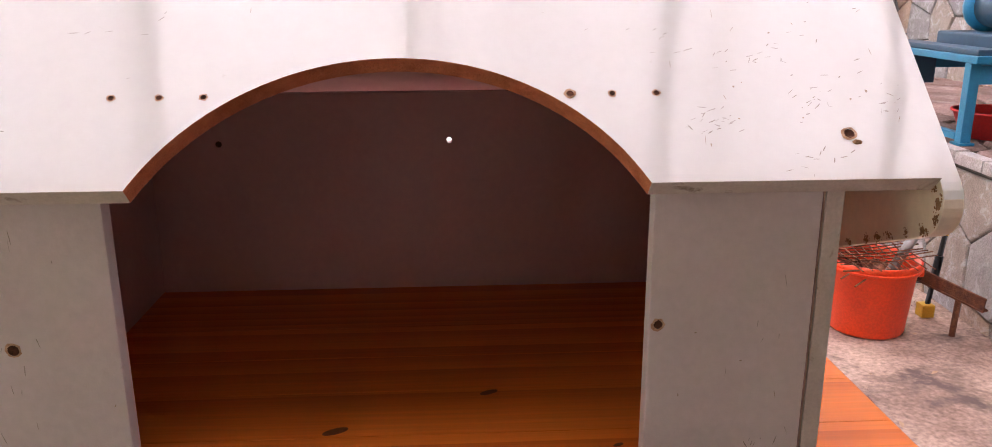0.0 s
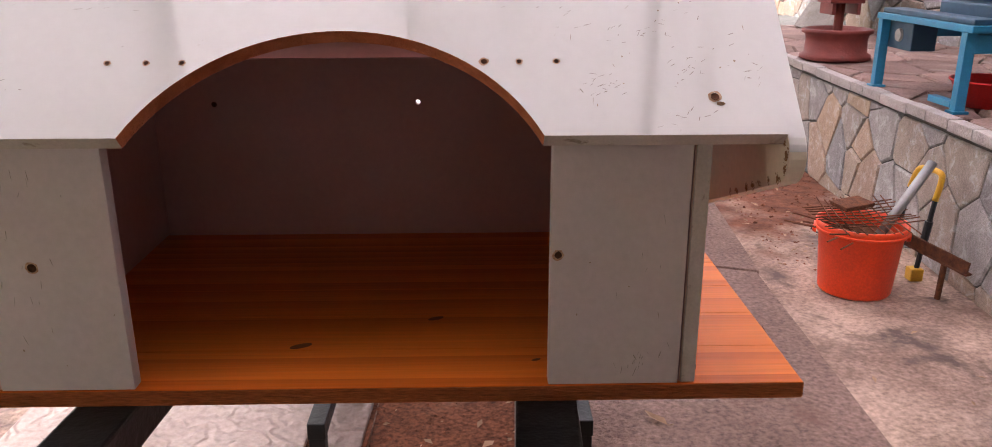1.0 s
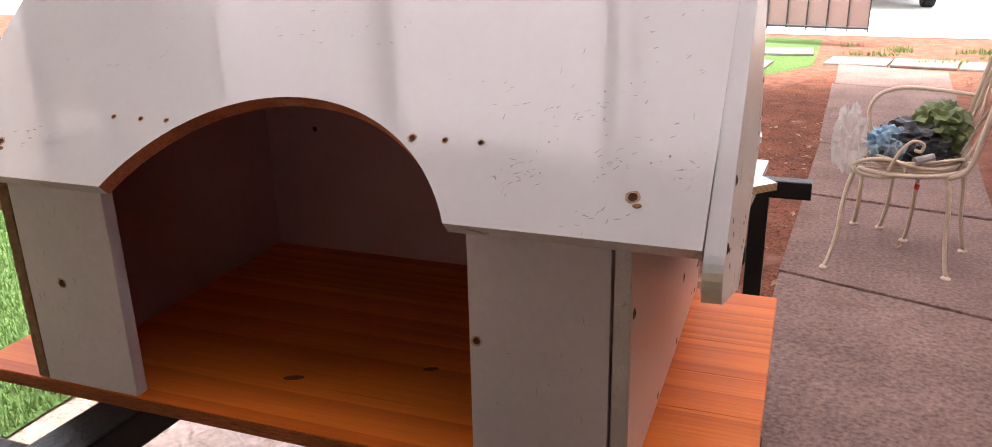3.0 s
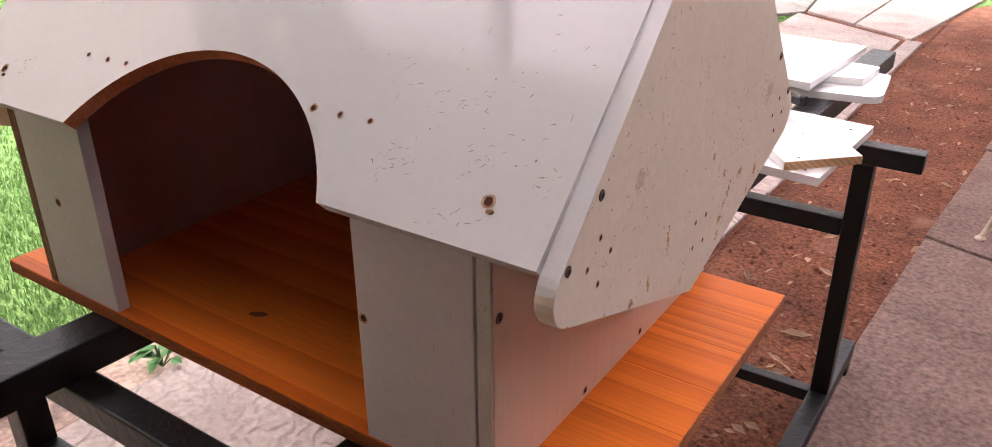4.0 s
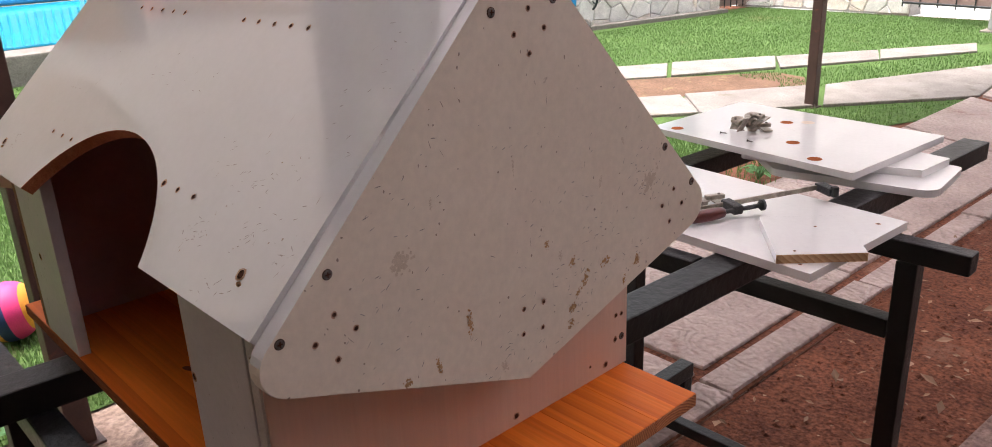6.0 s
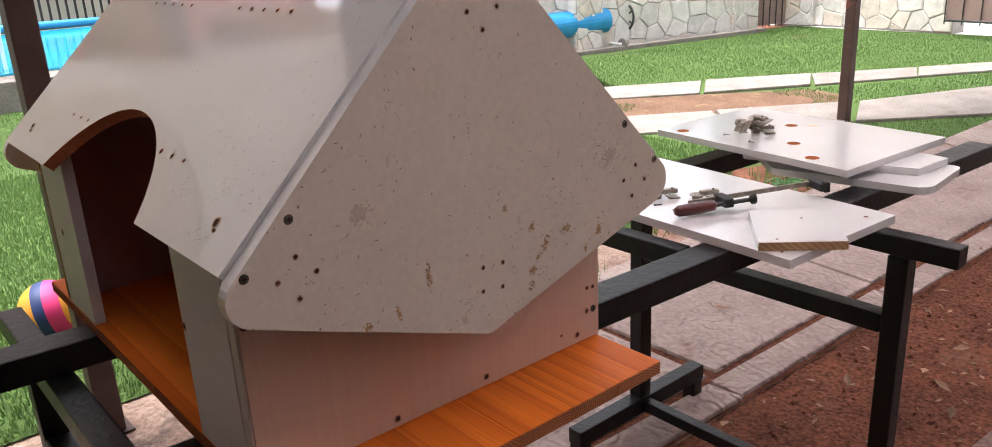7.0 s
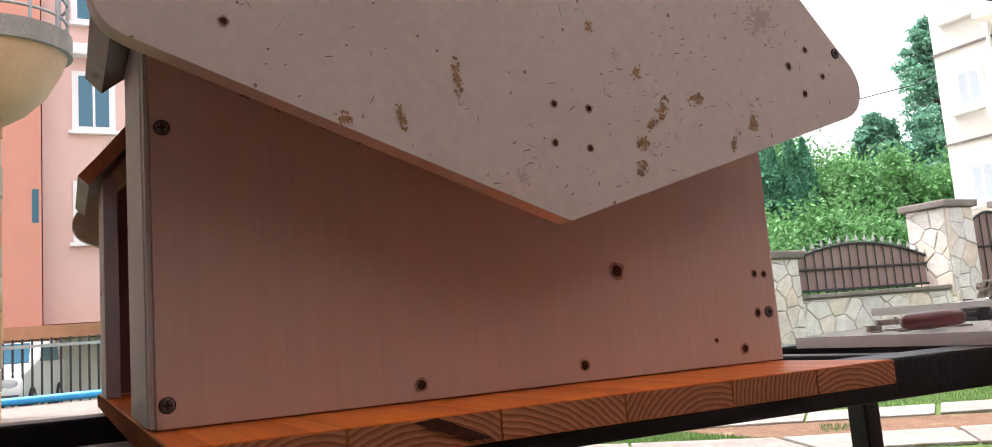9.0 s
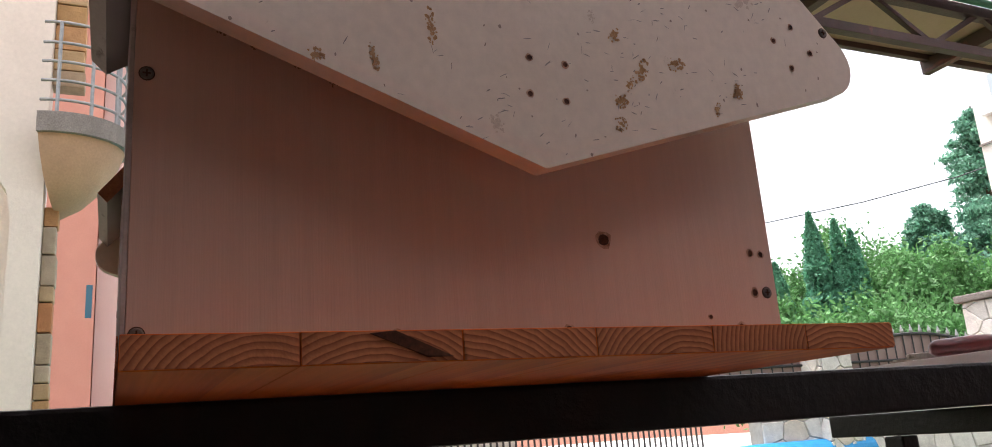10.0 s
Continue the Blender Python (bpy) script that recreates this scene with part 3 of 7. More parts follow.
rng = random.Random(4)
pave_east = structure("pavement_east", sheet([(-0.16, -2.2), (0.74, -2.3), (1.3, 8.5), (0.5, 8.9)], -0.018), SOIL, "bedding of the concrete slab path", "pavement")
pave_west = structure("pavement_west", sheet([(-1.7, -3), (-0.64, -3), (-0.4, 8.2), (-1.5, 8.2)], -0.018), SOIL, "bedding of the stamped concrete path", "pavement")
pave_far = structure("pavement_far", sheet([(-3.9, 4.75), (-3.5, 4.5), (-2.4, 5.95), (-2.7, 6.55)], -0.017), PALE_SLAB, "bedding of the narrow stone path across the lawn", "pavement")

# ---- lawn ----
LAWNS = [[(-60, -30), (-2.0, -30), (-2.05, 1.0), (-1.9, 3.6), (-2.4, 4.6), (-6.2, 6.9), (-30, 7.0)],
         [(-6.7, 7.0), (-5.3, 5.6), (-4.4, 6.9), (-3.46, 8.25), (-2.4, 9.66), (-1.2, 11.6), (-6.2, 11.7)],
         [(-4.9, 5.1), (-4.1, 4.7), (-3.38, 5.67), (-2.68, 6.69), (-1.68, 8.82), (-1.9, 9.4), (-2.23, 9.1), (-3.08, 7.45), (-3.99, 6.26)],
         [(-2.75, 5.15), (-2.3, 5.85), (-1.56, 6.77), (-1.56, 6.0), (-1.8, 5.2)]]
BARE = [(-5.3, 4.5), (-4.15, 4.62), (-3.36, 5.67), (-2.75, 6.58), (-2.98, 6.97), (-3.3, 7.05), (-4.0, 6.24)]
PATHS = [[(-6.3, 4.1), (-5.8, 3.75), (-3.99, 6.28), (-2.23, 9.12), (-2.4, 9.64), (-4.4, 6.86)],
         [(-5.6, 3.05), (-5.2, 2.6), (-3.5, 4.4), (-2.3, 5.92), (-1.5, 6.95), (-1.7, 8.8), (-2.68, 6.67), (-4.1, 4.65)]]
bm = bmesh.new()
for lawn in LAWNS:
    sheet(lawn, -0.022, bm)
sheet([(-7.35, 7.0), (-6.0, 6.4), (-2.2, 4.3), (-1.75, 5.6), (0.2, 8.9), (0.3, 11.2), (-6.4, 11.9)], -0.0275, bm)
structure("lawn", bm, GRASSGROUND, "short green lawn with dry patches", "lawn")


def inside(p, poly):
    x, y, odd = p[0], p[1], False
    for (x0, y0), (x1, y1) in zip(poly, poly[1:] + poly[:1]):
        if (y0 > y) != (y1 > y) and x < (x1 - x0) * (y - y0) / (y1 - y0) + x0:
            odd = not odd
    return odd


structure("bare_patch", sheet(BARE, -0.0195), DRY_EARTH, "bare brown earth with dry grass between two paths", "soil")


def tufts(name, count, area, keep, height, label, seed, z=-0.022):
    """Grass blades: bent three-cornered leaves, thinner where the noise says dry."""
    g = random.Random(seed)
    co, faces = [], []
    while len(co) < count * 3:
        x, y = g.uniform(area[0], area[1]), g.uniform(area[2], area[3])
        if not keep((x, y)) or noise.noise(Vector((x * 0.9, y * 0.9, 3.0))) > g.uniform(0.25, 0.8):
            continue
        h, a, w = height * g.uniform(0.5, 1.3), g.uniform(0, 6.28), g.uniform(0.002, 0.0045)
        dx, dy, lean = math.cos(a), math.sin(a), g.uniform(-0.6, 0.6) * height
        i = len(co)
        co += [(x - dx * w, y - dy * w, z), (x + dx * w, y + dy * w, z), (x - dy * lean, y + dx * lean, z + h)]
        faces.append((i, i + 1, i + 2))
    me = bpy.data.meshes.new(name)
    me.from_pydata(co, [], faces)
    return tagged(mesh_part(name, me, BLADE), label, "grass", kind="stuff")


tufts("grass", 170000, (-6.0, -2.0, -2.5, 4.6), lambda p: inside(p, LAWNS[0]) and not any(inside(p, q) for q in PATHS + [BARE]), 0.027, "short mown grass blades of the lawn", 1)
tufts("grass", 30000, (-9.2, -6.0, -2.5, 6.0), lambda p: inside(p, LAWNS[0]), 0.035, "short mown grass blades towards the pool", 6)
tufts("grass", 60000, (-7.0, -1.2, 5.0, 11.7), lambda p: any(inside(p, q) for q in LAWNS[1:]) and not any(inside(p, q) for q in PATHS) and not (inside(p, BARE) and noise.noise(Vector((p[0] * 2.3, p[1] * 2.3, 9.0))) < 0.3), 0.024, "short mown grass blades before the fence wall", 2)
tufts("weeds", 1400, (0.5, 2.3, 9.0, 10.6), lambda p: noise.noise(Vector((p[0] * 2.2, p[1] * 3.1, 7.0))) > 0.22, 0.07, "green weeds at the gate threshold", 3, -0.03)
tufts("weeds", 900, (-2.3, -1.55, 2.0, 5.2), lambda p: noise.noise(Vector((p[0] * 3, p[1] * 2, 1.0))) > 0.1, 0.07, "weeds in the joints of the path", 5, -0.03)


def leaf_litter():
    g = random.Random(8)
    bm = bmesh.new()
    for k in range(760):
        if k > 420:
            y = g.uniform(-0.6, 6.0)
            x = -0.55 + 0.02 * y + g.uniform(0, 0.5 + 0.05 * y)
        elif k < 260:
            y = g.uniform(2.4, 9.2)
            x = 1.05 + 0.11 * (y - 2.4) + abs(g.gauss(0, 0.3))
        else:
            x, y = g.uniform(-0.6, 1.7), g.uniform(-1.0, 5.0)
        s = g.uniform(0.005, 0.02) if k < 700 else g.uniform(0.02, 0.035)
        m = pose(x, y, -0.012 + 0.3 * s, g.uniform(-25, 25), g.uniform(-25, 25), g.uniform(0, 360))
        vs = [bm.verts.new(m @ Vector(p)) for p in ((-s, 0, 0), (0, -s * 0.45, s * 0.15), (s, 0, 0), (0, s * 0.45, s * 0.15))]
        bm.faces.new(vs)
    return bm


tagged(part("leaf_litter", leaf_litter(), LITTER), "dry brown leaves and chips on the ground", "leaves", kind="stuff")


def clods(name, count, place, seed, material, label):
    """Crumbs of earth and gravel."""
    g = random.Random(seed)
    co, faces = [], []
    base = [(1, 0, 0), (0, 1, 0), (-1, 0, 0), (0, -1, 0), (0, 0, 0.8)]
    for k in range(count):
        x, y, z = place(g)
        s, a = 0.002 + 0.011 * g.random() ** 4, g.uniform(0, 6.28)
        i = len(co)
        for p in base:
            q = g.uniform(0.6, 1.3) * s
            co.append((x + q * (p[0] * math.cos(a) - p[1] * math.sin(a)), y + q * (p[0] * math.sin(a) + p[1] * math.cos(a)), z + q * p[2]))
        faces += [(i, i + 1, i + 4), (i + 1, i + 2, i + 4), (i + 2, i + 3, i + 4), (i + 3, i, i + 4)]
    me = bpy.data.meshes.new(name)
    me.from_pydata(co, [], faces)
    tagged(mesh_part(name, me, material), label, "earth crumbs", kind="stuff")


def strip_place(g):
    y = g.uniform(-1.5, 6.5)
    return -0.58 + 0.05 * y * 0.3 + g.uniform(0, 0.55 + 0.05 * y), y, -0.024


def verge_place(g):
    y = g.uniform(2.6, 8.8)
    return 1.0 + 0.07 * y + g.uniform(-0.05, 0.75), y, -0.026


clods("earth_crumbs", 4500, strip_place, 51, SOIL, "loose crumbs of red earth on the soil strip")
clods("earth_crumbs", 4000, verge_place, 52, SOIL, "loose crumbs of red earth along the terrace")


def weed(x, y, size, count, seed):
    """A small broad-leaved weed."""
    g = random.Random(seed)
    ob = thing("weed", "small broad-leaved green weed in a joint of the path", "weed", (x, y, -0.02), "weeds")
    for k in range(count):
        a, r = g.uniform(0, 6.28), size * g.uniform(0.4, 1.0)
        s = size * g.uniform(0.3, 0.5)
        m = pose(x + r * math.cos(a), y + r * math.sin(a), 0.01 + size * g.uniform(0.1, 0.6), g.uniform(-25, 25), g.uniform(-25, 25), math.degrees(a))
        out = [(-1, 0, -0.2), (-0.4, -0.55, 0), (0.4, -0.45, 0.05), (1, 0, -0.1), (0.4, 0.45, 0.05), (-0.4, 0.55, 0)]
        bm = bmesh.new()
        mid = bm.verts.new(m @ Vector((0, 0, -0.12 * s)))
        v = [bm.verts.new(m @ (Vector(q) * s)) for q in out]
        for i in range(6):
            bm.faces.new((v[i], v[(i + 1) % 6], mid))
        leaf = part("leaf", bm, LEAFY, ob)
        part("stem", tube([(x, y, -0.02), m @ Vector((-s, 0, -0.2 * s))], 0.002, 4), LEAFY, leaf)


weed(-1.66, 0.66, 0.075, 16, 3)
weed(-1.72, 0.78, 0.05, 10, 4)
weed(-1.70, 3.98, 0.09, 16, 5)
weed(-1.62, 4.1, 0.06, 9, 6)
weed(-2.05, 0.12, 0.06, 9, 7)


def ground_leaf(x, y, z, turn, size=0.05):
    leaf = thing("dry_leaf", "single curled dry leaf lying on the path", "leaf", (x, y, z))
    bm = bmesh.new()
    pts = [(-1, 0, 0.1), (-0.4, -0.35, 0.25), (0.3, -0.3, 0.2), (1, 0, 0.35), (0.3, 0.3, 0.25), (-0.4, 0.35, 0.3)]
    m = pose(x, y, z, 0, 0, turn)
    mid = [bm.verts.new(m @ Vector((q * size, 0, 0.004))) for q in (-0.4, 0.3)]
    v = [bm.verts.new(m @ (Vector(p) * size)) for p in pts]
    for f in ((v[0], v[1], mid[0]), (v[1], v[2], mid[1], mid[0]), (v[2], v[3], mid[1]), (v[3], v[4], mid[1]), (v[4], v[5], mid[0], mid[1]), (v[5], v[0], mid[0])):
        bm.faces.new(f)
    part("blade", bm, LITTER, leaf)
    part("stalk", tube([m @ Vector((-size, 0, 0.1 * size)), m @ Vector((-1.5 * size, 0.1 * size, 0.02))], 0.0015, 5), LITTER, leaf)


for k, (x, y, a) in enumerate([(-0.98, 2.35, 20), (0.62, 3.3, 70), (0.3, 1.35, 130), (-0.1, 1.9, 10), (1.3, 3.9, 40)]):
    ground_leaf(x, y, 0.004 if k < 3 else -0.02, a, 0.035 + 0.005 * k)


# ---- the kennel ----
KNOT = surface("dark_pine_knot", (0.13, 0.035, 0.014), (0.22, 0.06, 0.02), 120, 0.6)
BASE, DECK = 0.854, 0.8735
X0, X1 = -0.768, 0.018
kennel = thing("doghouse", "white laminate doghouse with arched doorway and pine base on steel stand", "doghouse", (-0.375, 0.28, BASE))


def centred(ob):
    """Moves a mesh's origin to its middle without moving the mesh."""
    me = ob.data
    c = sum((v.co for v in me.vertices), Vector()) / len(me.vertices)
    me.transform(Matrix.Translation(-c))
    ob.location = c
    WORLD_OF[ob] = Matrix.Translation(c)
    return ob


def lumber(parent, y0, y1, first):
    bm = box((-0.885, y0, BASE), (0.14, y1, DECK), 0.0005)
    plank = centred(part("plank", bm, PINE, parent))
    centred(part("end_grain", box((0.1402, y0 + 0.0004, BASE + 0.0008), (0.1412, y1 - 0.0004, DECK - 0.0008)), PINE_END, plank, "sawn pine end grain with growth rings"))
    centred(part("end_grain", box((-0.8862, y0 + 0.0004, BASE + 0.0008), (-0.8852, y1 - 0.0004, DECK - 0.0008)), PINE_END, plank, "sawn pine end grain with growth rings"))
    if first:
        part("front_grain", box((-0.884, 0.0008, BASE + 0.0008), (0.139, 0.0018, DECK - 0.0008)), SAWN, plank, "rough sawn front edge")
    return plank


for i, (a, b) in enumerate([(0.002, 0.095), (0.095, 0.193), (0.193, 0.287), (0.287, 0.381), (0.381, 0.467), (0.467, 0.557)]):
    lumber(kennel, a + 0.0003, b - 0.0003, i == 0)
part("bark_gap", prism([(0.135, 0.8715), (0.15, 0.873), (0.186, 0.857), (0.17, 0.857)], 0.0014, frame_of((0.1426, 0, 0), (0, 1, 0), (0, 0, 1))), HOLE, kennel, "dark bark pocket in the end grain")
for x, y, s in ((-0.442, 0.107, 0.014), (-0.28, 0.184, 0.011), (-0.156, 0.064, 0.006)):
    part("knot", lathe([(0, 0.0006), (s, 0.0003), (s, 0)], 14, pose(x, y, DECK, 0, 0, 25) @ Matrix.Diagonal((1, 0.42, 1, 1))), KNOT, kennel, "dark knot in the pine")

TORN = surface("torn_laminate_rim", (0.62, 0.45, 0.32), (0.34, 0.16, 0.09), 220, 0.9, fine=0.3)

# side walls, back wall, front panels
for x0, x1, edge in ((0.0, 0.018, EDGEBAND), (-0.768, -0.750, CHIPBOARD)):
    outline = [(0.006, DECK + 0.001), (0.561, DECK + 0.001), (0.561, 1.155), (0.29, 1.41), (0.006, 1.155)]
    m = frame_of((x1, 0, 0), (0, 1, 0), (0, 0, 1))
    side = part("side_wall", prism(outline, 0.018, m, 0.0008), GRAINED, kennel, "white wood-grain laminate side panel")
    # inner faces get the painted shade, outer faces stay pale
    side.data.materials.append(INNER_SHADE)
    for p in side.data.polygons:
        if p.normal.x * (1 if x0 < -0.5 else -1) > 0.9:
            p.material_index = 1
    part("front_edge", box((x0 + 0.0012, 0.0026, DECK + 0.002), (x1 - 0.0012, 0.0058, 1.15), 0.0006), edge, side)
pit = [(-0.32 - 0.0042 * math.sin(q), 1.100 - 0.0042 * math.cos(q)) for q in np.linspace(0, 2 * math.pi, 17)]
out = [(-0.7485, DECK + 0.001), (-0.32, DECK + 0.001)] + pit + [(-0.32, DECK + 0.001), (-0.0015, DECK + 0.001), (-0.0015, 1.170), (-0.7485, 1.170)]
# back wall drawn wholly in the shaded colour
part("back_wall", prism(out, 0.018, frame_of((0, 0.533, 0), (1, 0, 0), (0, 0, 1))), INNER_SHADE, kennel, "laminate back panel coloured as in reddish shade, with a drilled hole")
for x0, x1 in ((-0.147, -0.002), (-0.748, -0.603)):
    panel = part("front_panel", box((x0, 0.002, DECK + 0.001), (x1, 0.02, 1.165), 0.0012), FRONT, kennel, "greyish white laminate front panel")

SLOPE = math.atan(0.99)
CS, SN = math.cos(SLOPE), math.sin(SLOPE)
RIDGE = 0.29
LEN = (RIDGE + 0.028) / CS
THICK = 0.018


def roof_panel(front, arch):
    """A roof board with square lower edge and mitred ridge; the front one has the arched cut for the doorway."""
    lo, hi = -0.828, 0.0815
    if arch:
        cx, half, rise = -0.365, 0.207, 0.131
        rad = (half * half + rise * rise) / (2 * rise)
        a = math.asin(half / rad)
        arc = [(cx + rad * math.sin(q), rise - rad + rad * math.cos(q)) for q in np.linspace(-a, a, 41)]
        outline = [(lo, 0)] + arc + [(hi, 0), (hi, LEN), (lo, LEN)]
    else:
        outline = [(lo, -0.004), (hi, -0.004), (hi, LEN), (lo, LEN)]
    bm = prism(outline, THICK)
    for v in bm.verts:
        if v.co.y > LEN - 1e-4 and v.co.z < -0.01:
            v.co.y -= THICK * SN / CS
    sgn = 1 if front else -1
    y0 = -0.028 if front else 2 * RIDGE + 0.028
    m = Matrix(((1, 0, 0, 0), (0, sgn * CS, -sgn * SN, y0), (0, SN, CS, 1.163), (0, 0, 0, 1)))
    bmesh.ops.transform(bm, matrix=m, verts=bm.verts)
    bmesh.ops.recalc_face_normals(bm, faces=bm.faces[:])
    me = bpy.data.meshes.new("roof_panel")
    bm.to_mesh(me)
    bm.free()
    me.materials.append(LAMINATE)
    me.materials.append(CUT)
    me.materials.append(EDGEBAND)
    me.materials.append(INNER_SHADE)
    # underside of the back board also has the shade painted in
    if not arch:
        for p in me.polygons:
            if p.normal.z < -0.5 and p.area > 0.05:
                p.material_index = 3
    if arch:
        inv = m.inverted()
        for p in me.polygons:
            c = inv @ p.center
            n = inv.to_3x3() @ p.normal
            if abs(n.z) < 0.3 and 0.001 < c.y < LEN - 0.03 and abs(c.x - cx) < half:
                p.material_index = 1
            elif abs(n.z) < 0.3 and c.y < 0.001:
                p.material_index = 2
    return mesh_part("roof_panel", me, None, kennel, "glossy white laminate roof board" + (" with an arched cut" if arch else "")), m


front_roof, ROOF = roof_panel(True, True)
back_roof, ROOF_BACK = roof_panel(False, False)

GCORNERS = [(-0.057, 1.1255), (0.2865, 0.9975), (0.652, 1.107), (0.2925, 1.477)]
GABLE_X = 0.1003
GOUT = rounded(GCORNERS, [0.03, 0.006, 0.03, 0.008], 8)
gables = []
for x, splay in ((GABLE_X, -0.0145), (-0.828, 0.0)):
    m = frame_of((x, 0, 0), (splay, 1, 0), (0, 0, 1))
    g = part("gable", prism(GOUT, THICK, m, 0.0012), GABLE, kennel, "scuffed white kite-shaped gable board with screw holes")
    g.data.materials.append(LAMINATE)
    for p in g.data.polygons:
        if abs(p.normal.x) < 0.3 and p.normal.z > 0.2:
            p.material_index = 1
    gables.append(g)
gable = gables[0]


def drill(parent, m, r, chipped=True):
    """A drilled hole: a dark pit within a frayed rim."""
    part("screw_hole", lathe([(0, 0.0002), (r * 0.6, 0.0003), (r * 0.8, 0.0006), (r * 0.9, 0.0003), (r * 0.95, 0)], 12, m), HOLE, parent)
    if chipped:
        bm, g = bmesh.new(), random.Random(int(m.translation.length * 1e5))
        ring = [[bm.verts.new(m @ Vector((q * r * math.cos(a) * g.uniform(0.85, 1.2), q * r * math.sin(a) * g.uniform(0.85, 1.2), z))) for a in np.linspace(0, 2 * math.pi, 13)[:-1]] for q, z in ((0.85, 0.0005), (1.3, 0.0002))]
        for k in range(12):
            bm.faces.new((ring[0][k], ring[0][(k + 1) % 12], ring[1][(k + 1) % 12], ring[1][k]))
        part("torn_rim", bm, TORN, parent)


def screw(parent, m, r=0.005):
    s = part("screw", lathe([(0, 0.0008), (r * 0.8, 0.0012), (r, 0.0008), (r * 1.05, 0)], 16, m), SCREW, parent, "dark crosshead screw")
    x = box((-r * 0.6, -r * 0.13, 0.001), (r * 0.6, r * 0.13, 0.0015), 0, m)
    box((-r * 0.13, -r * 0.6, 0.001), (r * 0.13, r * 0.6, 0.0015), 0, m, x)
    part("cross_recess", x, HOLE, s)
    part("countersink", lathe([(r * 1.0, 0.0003), (r * 1.15, 0.0005), (r * 1.2, 0)], 16, m), HOLE, parent)


def on_gable(y, z):
    return frame_of((GABLE_X + 0.0002 - 0.0145 * y, y, z), (-0.0145, 1, 0), (0, 0, 1))


def on_side(y, z):
    return frame_of((0.0182, y, z), (0, 1, 0), (0, 0, 1))


def on_front(x, z):
    return frame_of((x, 0.0018, z), (1, 0, 0), (0, 0, 1))


def on_roof(x, y):
    return ROOF @ Matrix.Translation((x, (y + 0.028) / CS, 0.0003))


for y, z in ((0.044, 1.168), (0.022, 1.147), (0.065, 1.147), (0.043, 1.124), (0.28, 1.086), (0.311, 1.084), (0.278, 1.056), (0.309, 1.053),
             (0.533, 1.137), (0.557, 1.154), (0.576, 1.13), (0.55, 1.112), (0.298, 1.404), (0.277, 1.381), (0.32, 1.383), (0.298, 1.36)):
    drill(gable, on_gable(y, z), 0.0025)
for y, z in ((0.042, 1.207), (-0.011, 1.161), (0.248, 1.405), (0.334, 1.41), (0.535, 1.214), (0.597, 1.154)):
    screw(gable, on_gable(y, z), 0.0043)
for y, z, r in ((0.378, 0.965, 0.006), (0.191, 0.886, 0.0042), (0.337, 0.888, 0.0042), (0.514, 0.888, 0.004), (0.536, 0.957, 0.003), (0.548, 0.956, 0.003), (0.535, 0.92, 0.0035), (0.481, 0.898, 0.002)):
    drill(kennel, on_side(y, z), r)
for y, z in ((0.549, 0.92), (0.014, 1.076), (0.013, 0.89)):
    screw(kennel, on_side(y, z), 0.0046)
for x, z, r in ((-0.691, 1.019, 0.0055), (-0.139, 1.028, 0.0045)):
    drill(kennel, on_front(x, z), r)
for x in (-0.216, -0.18, -0.142, -0.522, -0.558, -0.597):
    drill(front_roof, on_roof(x, 0.036), 0.0037 if x == -0.216 else 0.0028)
for k in range(5):
    drill(front_roof, on_roof(-0.286 + 0.037 * k, 0.193), 0.003)
    drill(front_roof, on_roof(-0.601 + 0.037 * k, 0.193), 0.003)
# torn bolt holes in the roof board
for x in (0.015, -0.745):
    drill(front_roof, on_roof(x, 0.004), 0.005)
    part("splinter", lathe([(0, 0.0012), (0.0025, 0.001), (0.0038, 0)], 7, on_roof(x + 0.005, -0.002) @ Matrix.Diagonal((1.2, 0.7, 1, 1))), CHIPBOARD, front_roof, "torn brown chipboard by the bolt hole")
for x in (-0.65,):
    part("screw_hole", lathe([(0, 0.0004), (0.004, 0.0008), (0.0045, 0)], 12, frame_of((x, 0.5328, 1.098), (1, 0, 0), (0, 0, 1))), HOLE, kennel)


def chip(parent, m, w, h, seed, material=None, grains=34):
    """A worn patch: a crowd of ragged flecks that thins out towards its edge."""
    g = random.Random(seed)
    bm = bmesh.new()
    for k in range(grains):
        a, q = g.uniform(0, 2 * math.pi), g.random() ** 0.75
        u, v = 1.1 * w * q * math.cos(a), 1.1 * h * q * math.sin(a)
        r = (w * h) ** 0.5 * g.uniform(0.12, 0.34) * (1.15 - 0.6 * q)
        turn, n = g.uniform(0, 6.28), 7
        z = 0.00012 + 0.000004 * k
        bm.faces.new([bm.verts.new(m @ Vector((u + r * g.uniform(0.5, 1.2) * math.cos(turn + 6.283 * i / n), v + r * g.uniform(0.5, 1.3) * math.sin(turn + 6.283 * i / n), z))) for i in range(n)])
    tagged(part("flaked_patch", bm, material or FLAKE, parent), kind="stuff")


